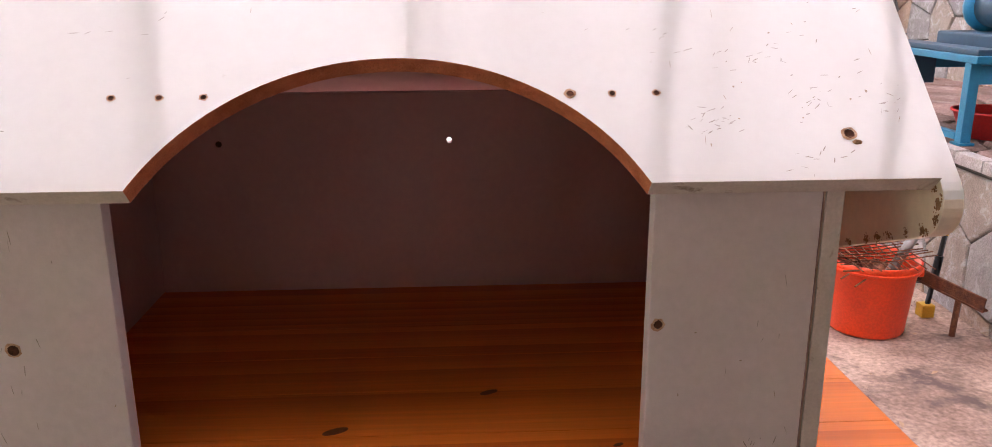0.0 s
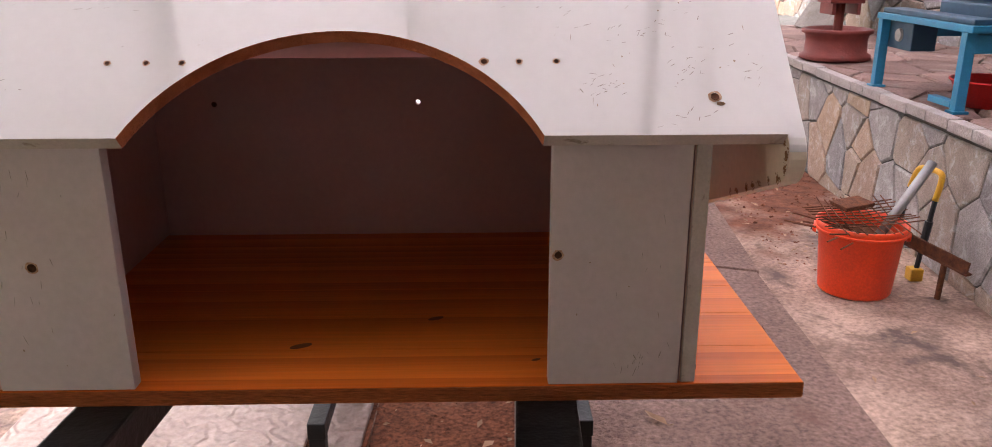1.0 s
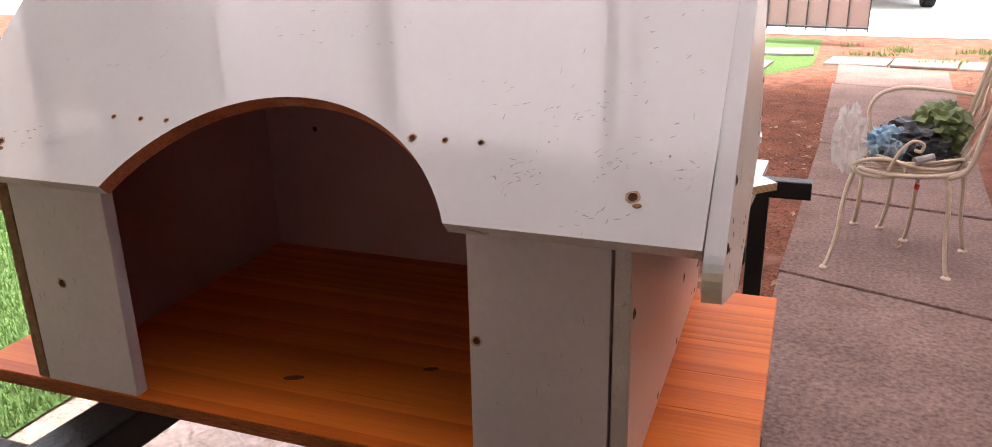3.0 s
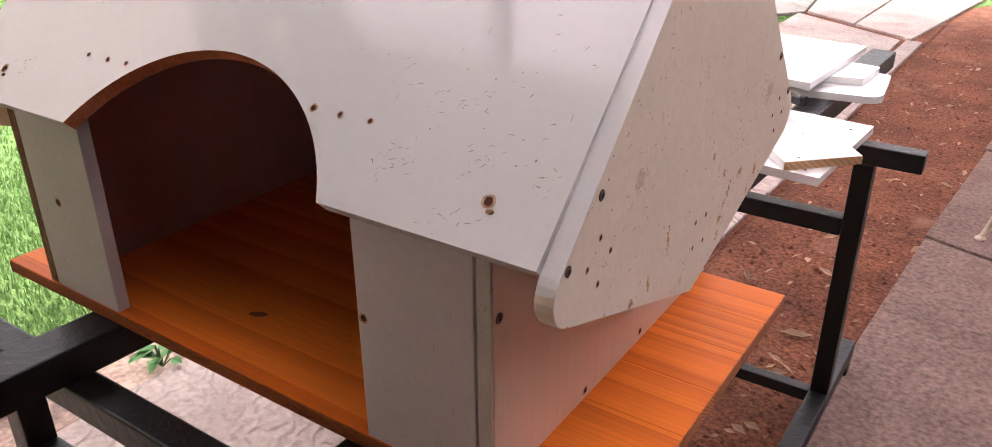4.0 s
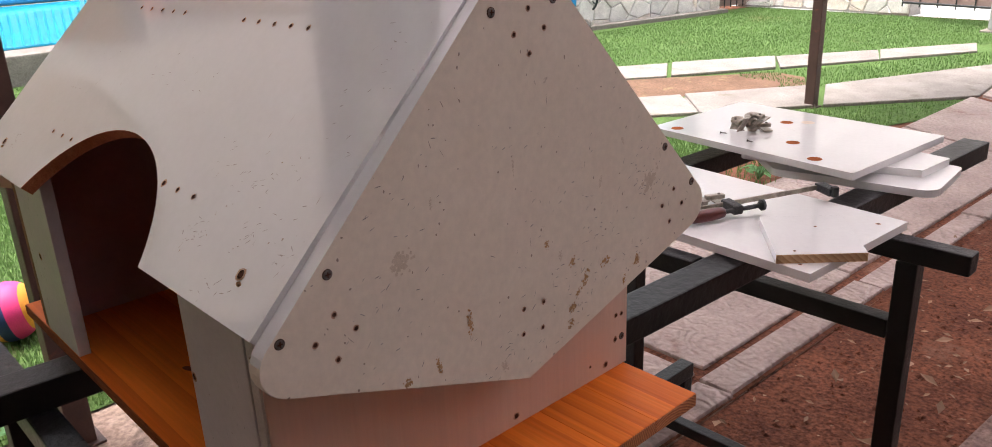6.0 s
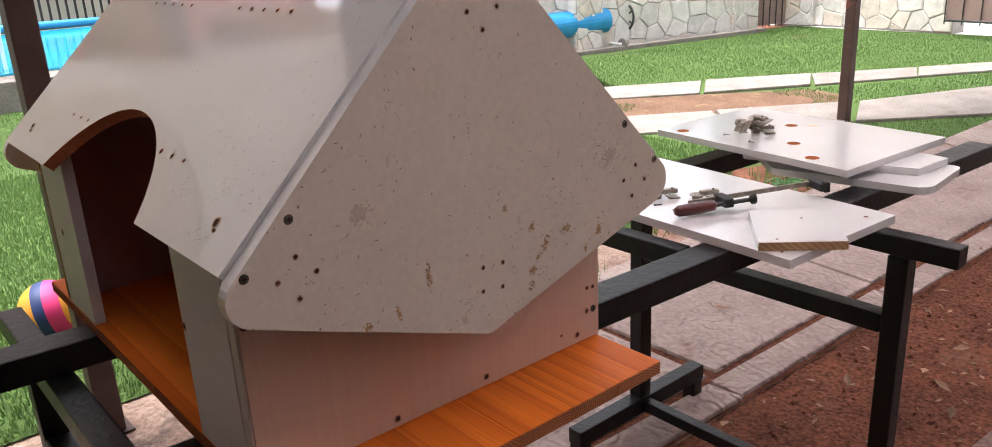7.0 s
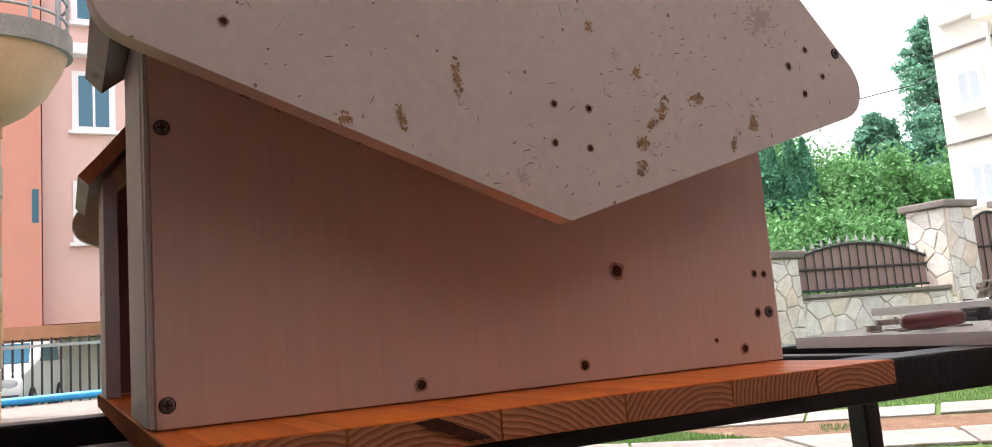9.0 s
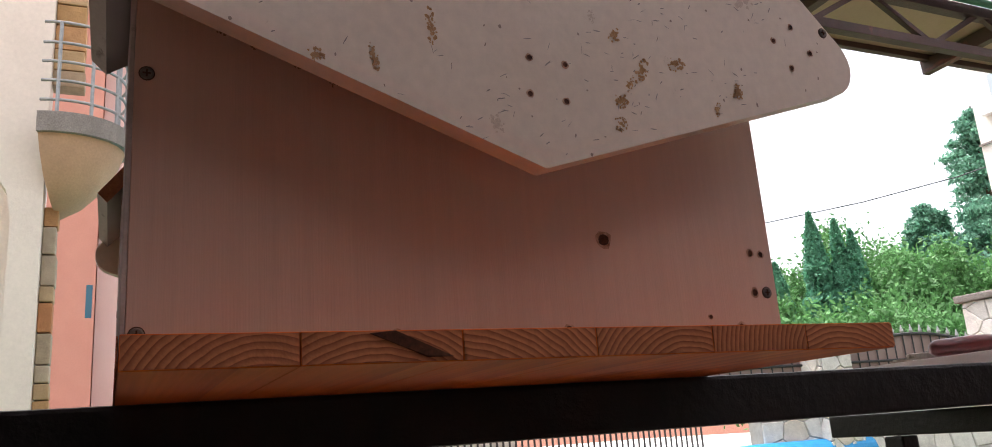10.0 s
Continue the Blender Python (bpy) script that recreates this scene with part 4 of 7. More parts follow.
FLAKE = surface("flaked_laminate", (0.66, 0.43, 0.23), (0.45, 0.25, 0.11), 260, 0.9, bump=0.6, bump_scale=300, fine=0.25)
SMEAR = surface("grey_scuff", (0.7, 0.6, 0.48), (0.62, 0.52, 0.41), 60, 0.7, fine=0.2)
for k, (y, z, w, h, a) in enumerate([(0.201, 1.099, 0.004, 0.017, 0), (0.36, 1.059, 0.007, 0.006, 0), (0.383, 1.087, 0.005, 0.013, -25), (0.419, 1.099, 0.009, 0.006, 20),
                                     (0.357, 1.039, 0.006, 0.006, 0), (0.481, 1.08, 0.006, 0.009, -35), (0.117, 1.066, 0.007, 0.005, 0), (0.157, 1.069, 0.003, 0.011, 15),
                                     (0.456, 1.061, 0.003, 0.008, -20), (0.36, 1.116, 0.005, 0.007, -30), (0.37, 1.075, 0.003, 0.008, -20), (0.318, 1.15, 0.004, 0.006, 0)]):
    chip(gable, on_gable(y, z) @ pose(0, 0, 0, 0, 0, a), w, h, 20 + k)
for k, (y, z, w, h, a) in enumerate([(0.122, 1.192, 0.013, 0.016, 0), (0.249, 1.03, 0.006, 0.008, 0), (0.505, 1.18, 0.012, 0.02, -40), (0.34, 1.13, 0.003, 0.006, 0), (0.41, 1.2, 0.002, 0.009, -10), (0.16, 1.24, 0.0015, 0.008, 0), (0.27, 1.25, 0.0012, 0.012, 0), (0.45, 1.24, 0.002, 0.006, 20)]):
    chip(gable, on_gable(y, z) @ pose(0, 0, 0, 0, 0, a), w, h, 60 + k, SMEAR)
# a scatter of tiny nicks and short scratches over the boards
def nicks(parent, place, area, count, seed, keep=None):
    g = random.Random(seed)
    bm = bmesh.new()
    done = 0
    while done < count:
        u, v = g.uniform(area[0], area[1]), g.uniform(area[2], area[3])
        if keep and not keep(u, v):
            continue
        done += 1
        long, a = g.random() < 0.22, g.gauss(90, 18)
        w, h = (g.uniform(0.002, 0.006), g.uniform(0.0002, 0.0004)) if long else (g.uniform(0.0006, 0.0022), g.uniform(0.0005, 0.0014))
        m = place(u, v) @ pose(0, 0, 0.00012, 0, 0, a)
        k = [bm.verts.new(m @ Vector((w * math.cos(q) * g.uniform(0.6, 1.2), h * math.sin(q) * g.uniform(0.6, 1.2), 0))) for q in np.linspace(0, 2 * math.pi, 8)[:-1]]
        bm.faces.new(k)
    tagged(part("surface_wear", bm, NICK, parent), kind="stuff")


NICK = surface("dark_nick", (0.44, 0.37, 0.31), (0.3, 0.23, 0.18), 80, 0.9)
nicks(gable, on_gable, (-0.03, 0.61, 1.0, 1.46), 120, 71, lambda y, z: inside((y, z), GOUT))
nicks(front_roof, on_roof, (-0.8, 0.07, 0.09, 0.27), 7, 72)
nicks(front_roof, on_roof, (-0.13, 0.07, -0.02, 0.1), 16, 73)


def scuff(parent, place, u, v, su, sv, count, seed, keep=None, angle=20, long=1.0):
    """A cluster of fine dark scratches round one spot of a board."""
    g = random.Random(seed)
    bm = bmesh.new()
    for k in range(count):
        x, y = g.gauss(u, su), g.gauss(v, sv)
        if keep and not keep(x, y):
            continue
        w, h = long * g.uniform(0.0008, 0.0045), g.uniform(0.00015, 0.0005)
        m = place(x, y) @ pose(0, 0, 0.0001, 0, 0, g.gauss(angle, 25 / long))
        bm.faces.new([bm.verts.new(m @ Vector((w * math.cos(q) * g.uniform(0.6, 1.2), h * math.sin(q) * g.uniform(0.6, 1.4), 0))) for q in np.linspace(0, 2 * math.pi, 8)[:-1]])
    tagged(part("surface_wear", bm, SCRATCH, parent), kind="stuff")


SCRATCH = surface("dirt_in_scratches", (0.4, 0.37, 0.34), (0.25, 0.22, 0.2), 90, 0.8)
on_board = lambda x, y: -0.82 < x < 0.075 and -0.026 < y < 0.28 and not (abs(x + 0.365) < 0.22 and y < 0.085)
for k, (x, y, su, sv, c) in enumerate([(-0.102, 0.014, 0.012, 0.006, 26), (-0.007, 0.033, 0.01, 0.008, 16), (0.053, 0.032, 0.008, 0.008, 14), (-0.177, 0.072, 0.03, 0.008, 30), (-0.704, 0.012, 0.012, 0.006, 14),
                                       (-0.05, 0.062, 0.04, 0.012, 26), (-0.014, -0.015, 0.012, 0.006, 12), (-0.38, 0.13, 0.09, 0.012, 18), (0.03, 0.12, 0.02, 0.03, 18), (-0.6, 0.09, 0.06, 0.03, 14), (0.02, 0.2, 0.02, 0.03, 12)]):
    scuff(front_roof, on_roof, x, y, su, sv, c, 200 + k, on_board)
on_kite = lambda y, z: inside((y, z), GOUT)
for k, (y, z, sy, sz, c) in enumerate([(0.5, 1.19, 0.018, 0.02, 40), (0.09, 1.14, 0.03, 0.03, 22), (0.37, 1.08, 0.03, 0.03, 40), (0.25, 1.05, 0.04, 0.02, 24), (0.3, 1.2, 0.12, 0.06, 40), (0.12, 1.25, 0.03, 0.03, 16), (0.47, 1.09, 0.02, 0.03, 22), (0.41, 1.16, 0.02, 0.04, 22)]):
    scuff(gable, on_gable, y, z, sy, sz, c, 230 + k, on_kite)
# front panels: vertical scratches and dirt, with grazing reflections drawn in as streaks
for k, (x, z, sx, sz, c) in enumerate([(-0.69, 1.08, 0.02, 0.05, 12), (-0.7, 0.97, 0.02, 0.05, 9), (-0.04, 0.97, 0.02, 0.05, 7), (-0.05, 0.905, 0.012, 0.008, 14)]):
    scuff(kennel, on_front, x, z, sx, sz, c, 260 + k, lambda u, v: 0.88 < v < 1.15 and (-0.745 < u < -0.606 or -0.144 < u < -0.005), 90, 1.6)
nicks(kennel, lambda x, z: on_front(x, z), (-0.14, -0.01, 0.89, 1.02), 4, 74)
nicks(kennel, lambda x, z: on_front(x, z), (-0.74, -0.61, 0.89, 1.02), 4, 75)

# torn chipboard on the inner face of the gable board, along its lower edge and at the eave
def on_inner(y, z):
    return frame_of((GABLE_X - THICK - 0.0004 - 0.0145 * y, y, z), (0.0145, -1, 0), (0, 0, 1))


g = random.Random(5)
for k in range(7):
    y = -0.012 + 0.024 * k + g.uniform(-0.006, 0.006)
    chip(gable, on_inner(y, 1.1155 - 0.376 * (y + 0.02) + g.uniform(0, 0.002)), g.uniform(0.004, 0.009), g.uniform(0.003, 0.006), 90 + k, CHIPBOARD)
for k, (y, z, w, h) in enumerate(((-0.026, 1.14, 0.005, 0.011), (-0.018, 1.153, 0.004, 0.007), (-0.026, 1.127, 0.004, 0.006))):
    chip(gable, on_inner(y, z), w, h, 110 + k, CHIPBOARD)


# ---- the steel stand ----
stand = thing("steel_stand", "black painted square steel tube trestle stand with two long beams", "stand", (-0.35, 0.7, 0.0))


def bar(name, a, b, w, h, parent, label="", bevel=0.004, mat=None):
    """A square tube from a to b (centre line), w wide, h high."""
    a, b = Vector(a), Vector(b)
    d = b - a
    up = Vector((0, 0, 1)) if abs(d.normalized().z) < 0.9 else Vector((0, 1, 0))
    side = up.cross(d).normalized()
    m = frame_of(a, d, side)
    return part(name, box((0, -w / 2, -h / 2), (d.length, w / 2, h / 2), bevel, m), mat or BLACK, parent, label)


bar("beam", (-0.170, -0.5, 0.829), (-0.056, 2.2, 0.829), 0.07, 0.05, stand, "heavy black steel beam")
bar("beam", (-0.667, -0.5, 0.829), (-0.51, 2.2, 0.829), 0.07, 0.05, stand, "heavy black steel beam")
for y, xl, xr, al, ar, rail in ((1.485, -0.675, 0.066, -0.84, 0.19, 0.585), (-0.065, -0.81, -0.07, -1.0, 0.02, 0.585)):
    bar("cross_arm", (al, y, 0.778), (ar, y, 0.778), 0.046, 0.046, stand)
    bar("rail", (xl + 0.024, y, rail), (xr - 0.024, y, rail), 0.046, 0.046, stand)
    bar("low_bar", (xl + 0.026, y, 0.075), (xr - 0.026, y, 0.075), 0.035, 0.035, stand)
    for x in (xl, xr):
        bar("post", (x, y, 0.101), (x, y, 0.753), 0.046, 0.046, stand)
        bar("foot", (x, y - 0.29, 0.075), (x, y + 0.29, 0.075), 0.05, 0.05, stand)
        for dy in (-0.265, 0.265):
            bar("foot_stub", (x, y + dy, -0.02), (x, y + dy, 0.049), 0.045, 0.045, stand)
bar("weld_stub", (-0.54, 1.0, 0.828), (-0.155, 1.0, 0.828), 0.04, 0.04, stand)

# ---- boards, clamp and fittings on the stand ----


def board(name, label, corners, top, radii=None, group="loose boards", edge=None):
    c = sum((Vector(p) for p in corners), Vector((0, 0))) / len(corners)
    ob = thing(name, label, "board", (c.x, c.y, top - THICK), group)
    out = rounded(corners, radii or [0.002] * len(corners), 4)
    part("panel", prism(out, THICK, Matrix.Translation((0, 0, top)), 0.001), BOARD_SKYLIT, ob)
    return ob


low_board = board("board", "white laminate board lying skewed on the black beams", [(0.063, 1.023), (0.083, 1.391), (-0.60, 1.46), (-0.434, 1.055)], 0.8725)
drill(low_board, pose(0.045, 1.34, 0.8727), 0.004)
drill(low_board, pose(0.03, 1.05, 0.8727), 0.003)
small_board = board("board", "small white board with raw pine edge on the skewed board", [(-0.004, 1.023), (0.112, 1.14), (-0.011, 1.296), (-0.13, 1.18)], 0.891)
a, b = Vector((-0.004, 1.023)), Vector((0.112, 1.14))
n2 = Vector((b.y - a.y, a.x - b.x)).normalized()
part("raw_edge", prism([tuple(a + n2 * 0.0005), tuple(b + n2 * 0.0005), tuple(b + n2 * 0.0016), tuple(a + n2 * 0.0016)][::-1], 0.0165, Matrix.Translation((0, 0, 0.8903))), RAW_PINE, small_board, "bare pine edge with saw marks")
drill(small_board, pose(0.012, 1.06, 0.8912), 0.0025)
drill(small_board, pose(-0.02, 1.2, 0.8912), 0.0025)
board("board", "white board with rounded corner at the bottom of the stack", [(-0.31, 1.555), (0.055, 1.615), (0.03, 1.85), (-0.55, 1.79)], 0.8725, [0.03, 0.04, 0.02, 0.02])
board("board", "white board in the middle of the stack", [(-0.42, 1.58), (-0.01, 1.70), (0.0, 1.84), (-0.5, 1.92)], 0.8910, [0.02, 0.004, 0.004, 0.01])
top_board = board("board", "white cabinet door with orange hinge recesses on top of the stack", [(-0.715, 1.60), (-0.096, 1.522), (-0.066, 1.977), (-0.69, 2.03)], 0.9095)
for x, y in ((-0.215, 1.577), (-0.328, 1.682), (-0.446, 1.867), (-0.646, 1.629)):
    part("hinge_recess", lathe([(0, 0.0002), (0.015, 0.0003), (0.0168, 0.0006), (0.0175, 0)], 24, pose(x, y, 0.9095)), CUP, top_board, "round orange-brown hinge recess")
part("hinge_recess", lathe([(0, 0.0002), (0.009, 0.0003), (0.0175, 0.0004), (0.0178, 0)], 24, pose(-0.40, 1.9, 0.9095)), SMEAR, top_board)


def hinge(x, y, z, turn, tip=0, label="worn steel cabinet hinge"):
    ob = thing("cabinet_hinge", label, "hinge", (x, y, z), "cabinet hinges")
    m = pose(x, y, z, tip, 0, turn)
    part("cup", lathe([(0.012, 0), (0.0125, 0.009), (0.017, 0.0095), (0.017, 0.0108), (0, 0.0105)], 18, m), STEEL, ob)
    arm = box((0.006, -0.007, 0.009), (0.05, 0.007, 0.019), 0.002, m)
    part("arm", arm, STEEL, ob)
    part("mounting_plate", box((0.026, -0.022, 0.0), (0.05, 0.022, 0.003), 0.001, m), STEEL, ob)
    part("screw", lathe([(0, 0.022), (0.003, 0.0215), (0.0035, 0.019)], 10, m @ Matrix.Translation((0.038, 0, 0))), SCREW, ob)
    return ob


rng = random.Random(11)
for k in range(5):
    hinge(-0.468 + rng.uniform(-0.01, 0.01), 1.72 + rng.uniform(-0.01, 0.01), 0.912 + 0.008 * k, 40 + 75 * k + rng.uniform(-10, 10), (0, 35, -40, 60, 20)[k], "worn steel cabinet hinge in a heap on the top board")
hinge(-0.364, 1.166, 0.8728, 60, 0, "steel cabinet hinge lying on the skewed board")
hinge(-0.29, 1.22, 0.8728, 60, 0, "steel cabinet hinge lying on the skewed board")


def loose_screw(x, y, z, turn):
    ob = thing("loose_screw", "small loose wood screw on a board", "screw", (x, y, z), "loose screws")
    m = pose(x, y, z + 0.003, 0, 90, turn)
    part("shank", lathe([(0, 0.018), (0.0015, 0.014), (0.0018, 0)], 7, m), SCREW, ob)
    part("head", lathe([(0.0018, 0), (0.0035, -0.002), (0, -0.0025)], 10, m), SCREW, ob)


for x, y, z in ((-0.52, 1.65, 0.9095), (-0.5, 1.71, 0.9095), (-0.42, 1.62, 0.9095), (-0.27, 1.13, 0.871), (-0.25, 1.16, 0.871), (-0.33, 1.12, 0.871), (-0.35, 1.2, 0.871)):
    loose_screw(x, y, z, rng.uniform(0, 360))


def clamp():
    ob = thing("screw_clamp", "black bar clamp with dark red wooden handle on the skewed board", "clamp", (-0.16, 1.26, 0.8725))
    z = 0.889
    a, b = Vector((-0.255, 1.14, z)), Vector((-0.115, 1.415, 0.901))
    d = (b - a).normalized()
    bar("rail", a, b, 0.005, 0.011, ob, "flat steel rail", 0.001, STEEL)
    side = Vector((d.y, -d.x, 0))
    m = frame_of(b, -d, side)
    head = box((-0.008, -0.008, -0.009), (0.014, 0.046, 0.009), 0.004, m)
    box((-0.004, 0.04, -0.009), (0.01, 0.054, 0.014), 0.003, m, head)
    part("fixed_jaw", head, IRON, ob, "black cast iron jaw")
    c = a + d * 0.075
    m = frame_of(c, -d, side)
    jaw = box((-0.011, -0.009, -0.01), (0.011, 0.046, 0.01), 0.004, m)
    part("sliding_jaw", jaw, IRON, ob, "black cast iron jaw")
    e = c + side * 0.04
    part("spindle", tube([e - d * 0.03, e + d * 0.05], 0.005, 10), IRON, ob)
    part("pad", lathe([(0, 0), (0.012, 0), (0.012, 0.006), (0.006, 0.012), (0, 0.012)], 16, frame_of(e + d * 0.062, side, Vector((0, 0, 1)))), IRON, ob)
    h0, h1 = e - d * 0.03, e - d * 0.125
    pts = [h0.lerp(h1, q) for q in (0, 0.04, 0.15, 0.4, 0.7, 0.92, 1.0)]
    part("handle", tube(pts, [0.007, 0.011, 0.0125, 0.0135, 0.013, 0.012, 0.007], 14), HANDLE, ob, "dark red turned handle", True)


clamp()


# ---- canopy over the yard ----
canopy = thing("canopy", "yard canopy of beige translucent sheets on brown steel trusses and posts", "canopy", (-2.0, 3.0, 0.0), kind="structure")
for x, y in ((-1.90, 0.25), (-2.38, 5.93)):
    p = bar("post", (x, y, -0.03), (x, y, 2.585), 0.078, 0.078, canopy, "brown painted steel post with red patches", 0.006, BROWN_STEEL)
    part("base_plate", box((x - 0.06, y - 0.06, -0.03), (x + 0.06, y + 0.06, -0.02), 0.003), BROWN_STEEL, p)
part("hasp", box((-2.33, 5.80, 1.19), (-2.45, 5.83, 1.25), 0.004), REDIRON, canopy)


def truss(a, b, rise, step):
    a, b = Vector(a), Vector(b)
    bar("lower_chord", a, b, 0.05, 0.05, canopy, "", 0.003, BROWN_STEEL)
    up = Vector((0, 0, rise))
    bar("upper_chord", a + up, b + up, 0.06, 0.06, canopy, "", 0.003, BROWN_STEEL)
    n = round((b - a).length / step)
    for k in range(n):
        p, q = a.lerp(b, k / n), a.lerp(b, (k + 1) / n)
        lo, hi = (p, q + up) if k % 2 else (q, p + up)
        bar("web", lo, hi, 0.028, 0.028, canopy, "", 0.002, BROWN_STEEL)


truss((-1.97, -2.6, 2.61), (-2.06, 7.2, 2.61), 0.24, 0.42)
for y in (-2.3, -0.9, 0.5, 1.9, 3.3, 4.7, 6.1):
    bar("rafter", (-2.75, y, 2.915), (3.35, y, 3.15), 0.06, 0.09, canopy, "", 0.003, BROWN_STEEL)
for k in range(8):
    x = -2.7 + 0.76 * k
    bar("purlin", (x, -2.6, 2.96 + 0.0385 * (x + 2.75)), (x, 7.2, 2.96 + 0.0385 * (x + 2.75)), 0.04, 0.04, canopy, "", 0.003, BROWN_STEEL)
bm = bmesh.new()
x = -2.15
while x < 3.3:
    x1 = min(x + 0.92, 3.32)
    for y0, y1 in ((-0.45, 2.2), (2.16, 4.8), (4.76, 7.4)):
        merge(bm, prism([(x, y0), (x1, y0), (x1, y1), (x, y1)], 0.006, Matrix.Translation((0, 0, 0.004 * (y0 > 2) + 0.004 * (y0 > 4)))))
    x = x1 - 0.03 if x1 < 3.3 else 9
for v in bm.verts:
    v.co.z += 2.995 + 0.0385 * (v.co.x + 2.75)
structure("ceiling", bm, SHEETING, "beige translucent canopy sheeting", "canopy roof")
structure("soffit", box((-2.75, -0.4, 2.98), (-2.17, 7.4, 3.0)), BEIGE_PANEL, "beige boarded eave of the canopy", "eave")
# unseen slab and two walls, added to cut light on the kennel's front
structure("ceiling_porch", box((-2.8, -3.0, 2.99), (3.36, -0.46, 3.2)), CREAM, "added cream slab, out of view, blocking light above the kennel's front", "ceiling")
structure("wall_porch", box((-2.2, -3.2, -0.03), (3.4, -3.0, 3.2)), CREAM, "added plain cream wall, out of view, blocking light from the south", "wall")
structure("wall_porch_west", box((-2.4, -3.0, -0.03), (-2.2, -1.25, 2.988)), CREAM, "added plain cream wall, out of view, blocking light from the west", "wall")
for k in range(3):
    tb = thing("awning_tube", "green plastic tube under the canopy", "tube", (-1.93 + 0.07 * k, 3.5, 2.86), "awning tubes")
    part("tube", tube([(-1.91 + 0.07 * k, -1.0, 2.875 + 0.01 * k), (-1.99 + 0.07 * k, 7.0, 2.875 + 0.01 * k)], 0.02, 10), GREEN_TUBE, tb, "", True)

# ---- terrace with stone facing ----


def wall_x(y):
    return 1.66 + 0.0475 * y


TOP = 0.655
out = [(wall_x(-3) + 0.03, -3), (3.36, -3), (3.36, 9), (2.9, 9), (wall_x(7.35) + 0.03, 7.35)]
terrace_wall = structure("wall_terrace", prism(out, TOP + 0.03, Matrix.Translation((0, 0, TOP - 0.03))), MORTAR, "mortared core of the terrace wall", "wall")
house_wall = structure("wall_house", box((3.38, -8, -0.03), (3.7, 12, 3.4)), MORTAR, "mortared house wall behind the terrace", "wall")


# ---- terrace things ----
def work_table():
    ob = thing("work_table", "blue painted steel work table with a control box", "table", (2.2, 3.3, TOP))
    z1 = 1.03
    top = part("tabletop", box((1.86, 2.72, z1 - 0.03), (2.62, 3.6, z1), 0.004), BLUE, ob)
    for x, y in ((1.885, 3.56), (1.885, 2.78), (2.58, 3.56), (2.58, 2.78)):
        leg = bar("leg", (x, y, TOP), (x, y, z1 - 0.031), 0.045, 0.045, ob, "", 0.003, BLUE)
        part("foot", box((x - 0.035, y - 0.035, TOP - 0.004), (x + 0.035, y + 0.035, TOP + 0.008), 0.002), BLUE, leg)
    bar("rail", (1.91, 3.56, 0.95), (2.555, 3.56, 0.95), 0.03, 0.08, ob, "", 0.003, BLUE)
    bar("rail", (1.91, 2.78, 0.95), (2.555, 2.78, 0.95), 0.03, 0.08, ob, "", 0.003, BLUE)
    bar("low_rail", (1.885, 2.81, TOP + 0.03), (1.885, 3.0, TOP + 0.03), 0.04, 0.03, ob, "", 0.003, BLUE)
    cb = part("control_box", box((1.905, 3.3, 0.86), (2.03, 3.54, 0.995), 0.006), DARKBLUE, ob, "dark blue control box")
    part("dial", lathe([(0, 0.014), (0.03, 0.012), (0.034, 0)], 20, frame_of((1.904, 3.42, 0.93), (0, -1, 0), (0, 0, 1))), ZINC, cb, "round grey dial")
    part("vent_strip", box((1.88, 2.75, z1), (2.0, 3.58, z1 + 0.025), 0.006), DARKBLUE, ob)


def grinder():
    ob = thing("bench_machine", "dark blue bench machine with round guards on the work table", "machine", (2.3, 3.15, 1.03))
    part("bed", box((2.1, 2.85, 1.03), (2.5, 3.45, 1.1), 0.01), DARKBLUE, ob)
    part("motor", lathe([(0, -0.2), (0.1, -0.19), (0.11, -0.1), (0.11, 0.1), (0.1, 0.19), (0, 0.2)], 20, frame_of((2.3, 3.15, 1.22), (0, 0, 1), (1, 0, 0))), DARKBLUE, ob, "", True)
    for y in (2.93, 3.37):
        part("guard", lathe([(0, -0.03), (0.12, -0.03), (0.13, 0), (0.12, 0.03), (0, 0.03)], 24, frame_of((2.3, y, 1.22), (0, 0, 1), (1, 0, 0))), BLUE, ob, "", True)


def wheel_stand():
    x, y = 2.12, 4.68
    ob = thing("wheel_rim_stand", "red primed stand welded on a lying wheel rim", "stand", (x, y, TOP))
    part("rim", lathe([(0.0, 0.02), (0.16, 0.02), (0.2, 0.0), (0.222, 0.01), (0.22, 0.035), (0.195, 0.05), (0.19, 0.12), (0.195, 0.16), (0.22, 0.175), (0.222, 0.195), (0.2, 0.2), (0.18, 0.18), (0.1, 0.16), (0, 0.16)], 40, pose(x, y, TOP)), REDIRON, ob, "red primed wheel rim", True)
    part("column", tube([(x, y, TOP + 0.15), (x, y, TOP + 0.36)], 0.03, 14), REDIRON, ob)
    part("top_plate", box((x - 0.11, y - 0.11, TOP + 0.36), (x + 0.11, y + 0.11, TOP + 0.4), 0.004), REDIRON, ob)
    for s in (-1, 1):
        part("bracket", box((x + s * 0.08 - 0.012, y - 0.1, TOP + 0.29), (x + s * 0.08 + 0.012, y + 0.1, TOP + 0.36), 0.003), REDIRON, ob)


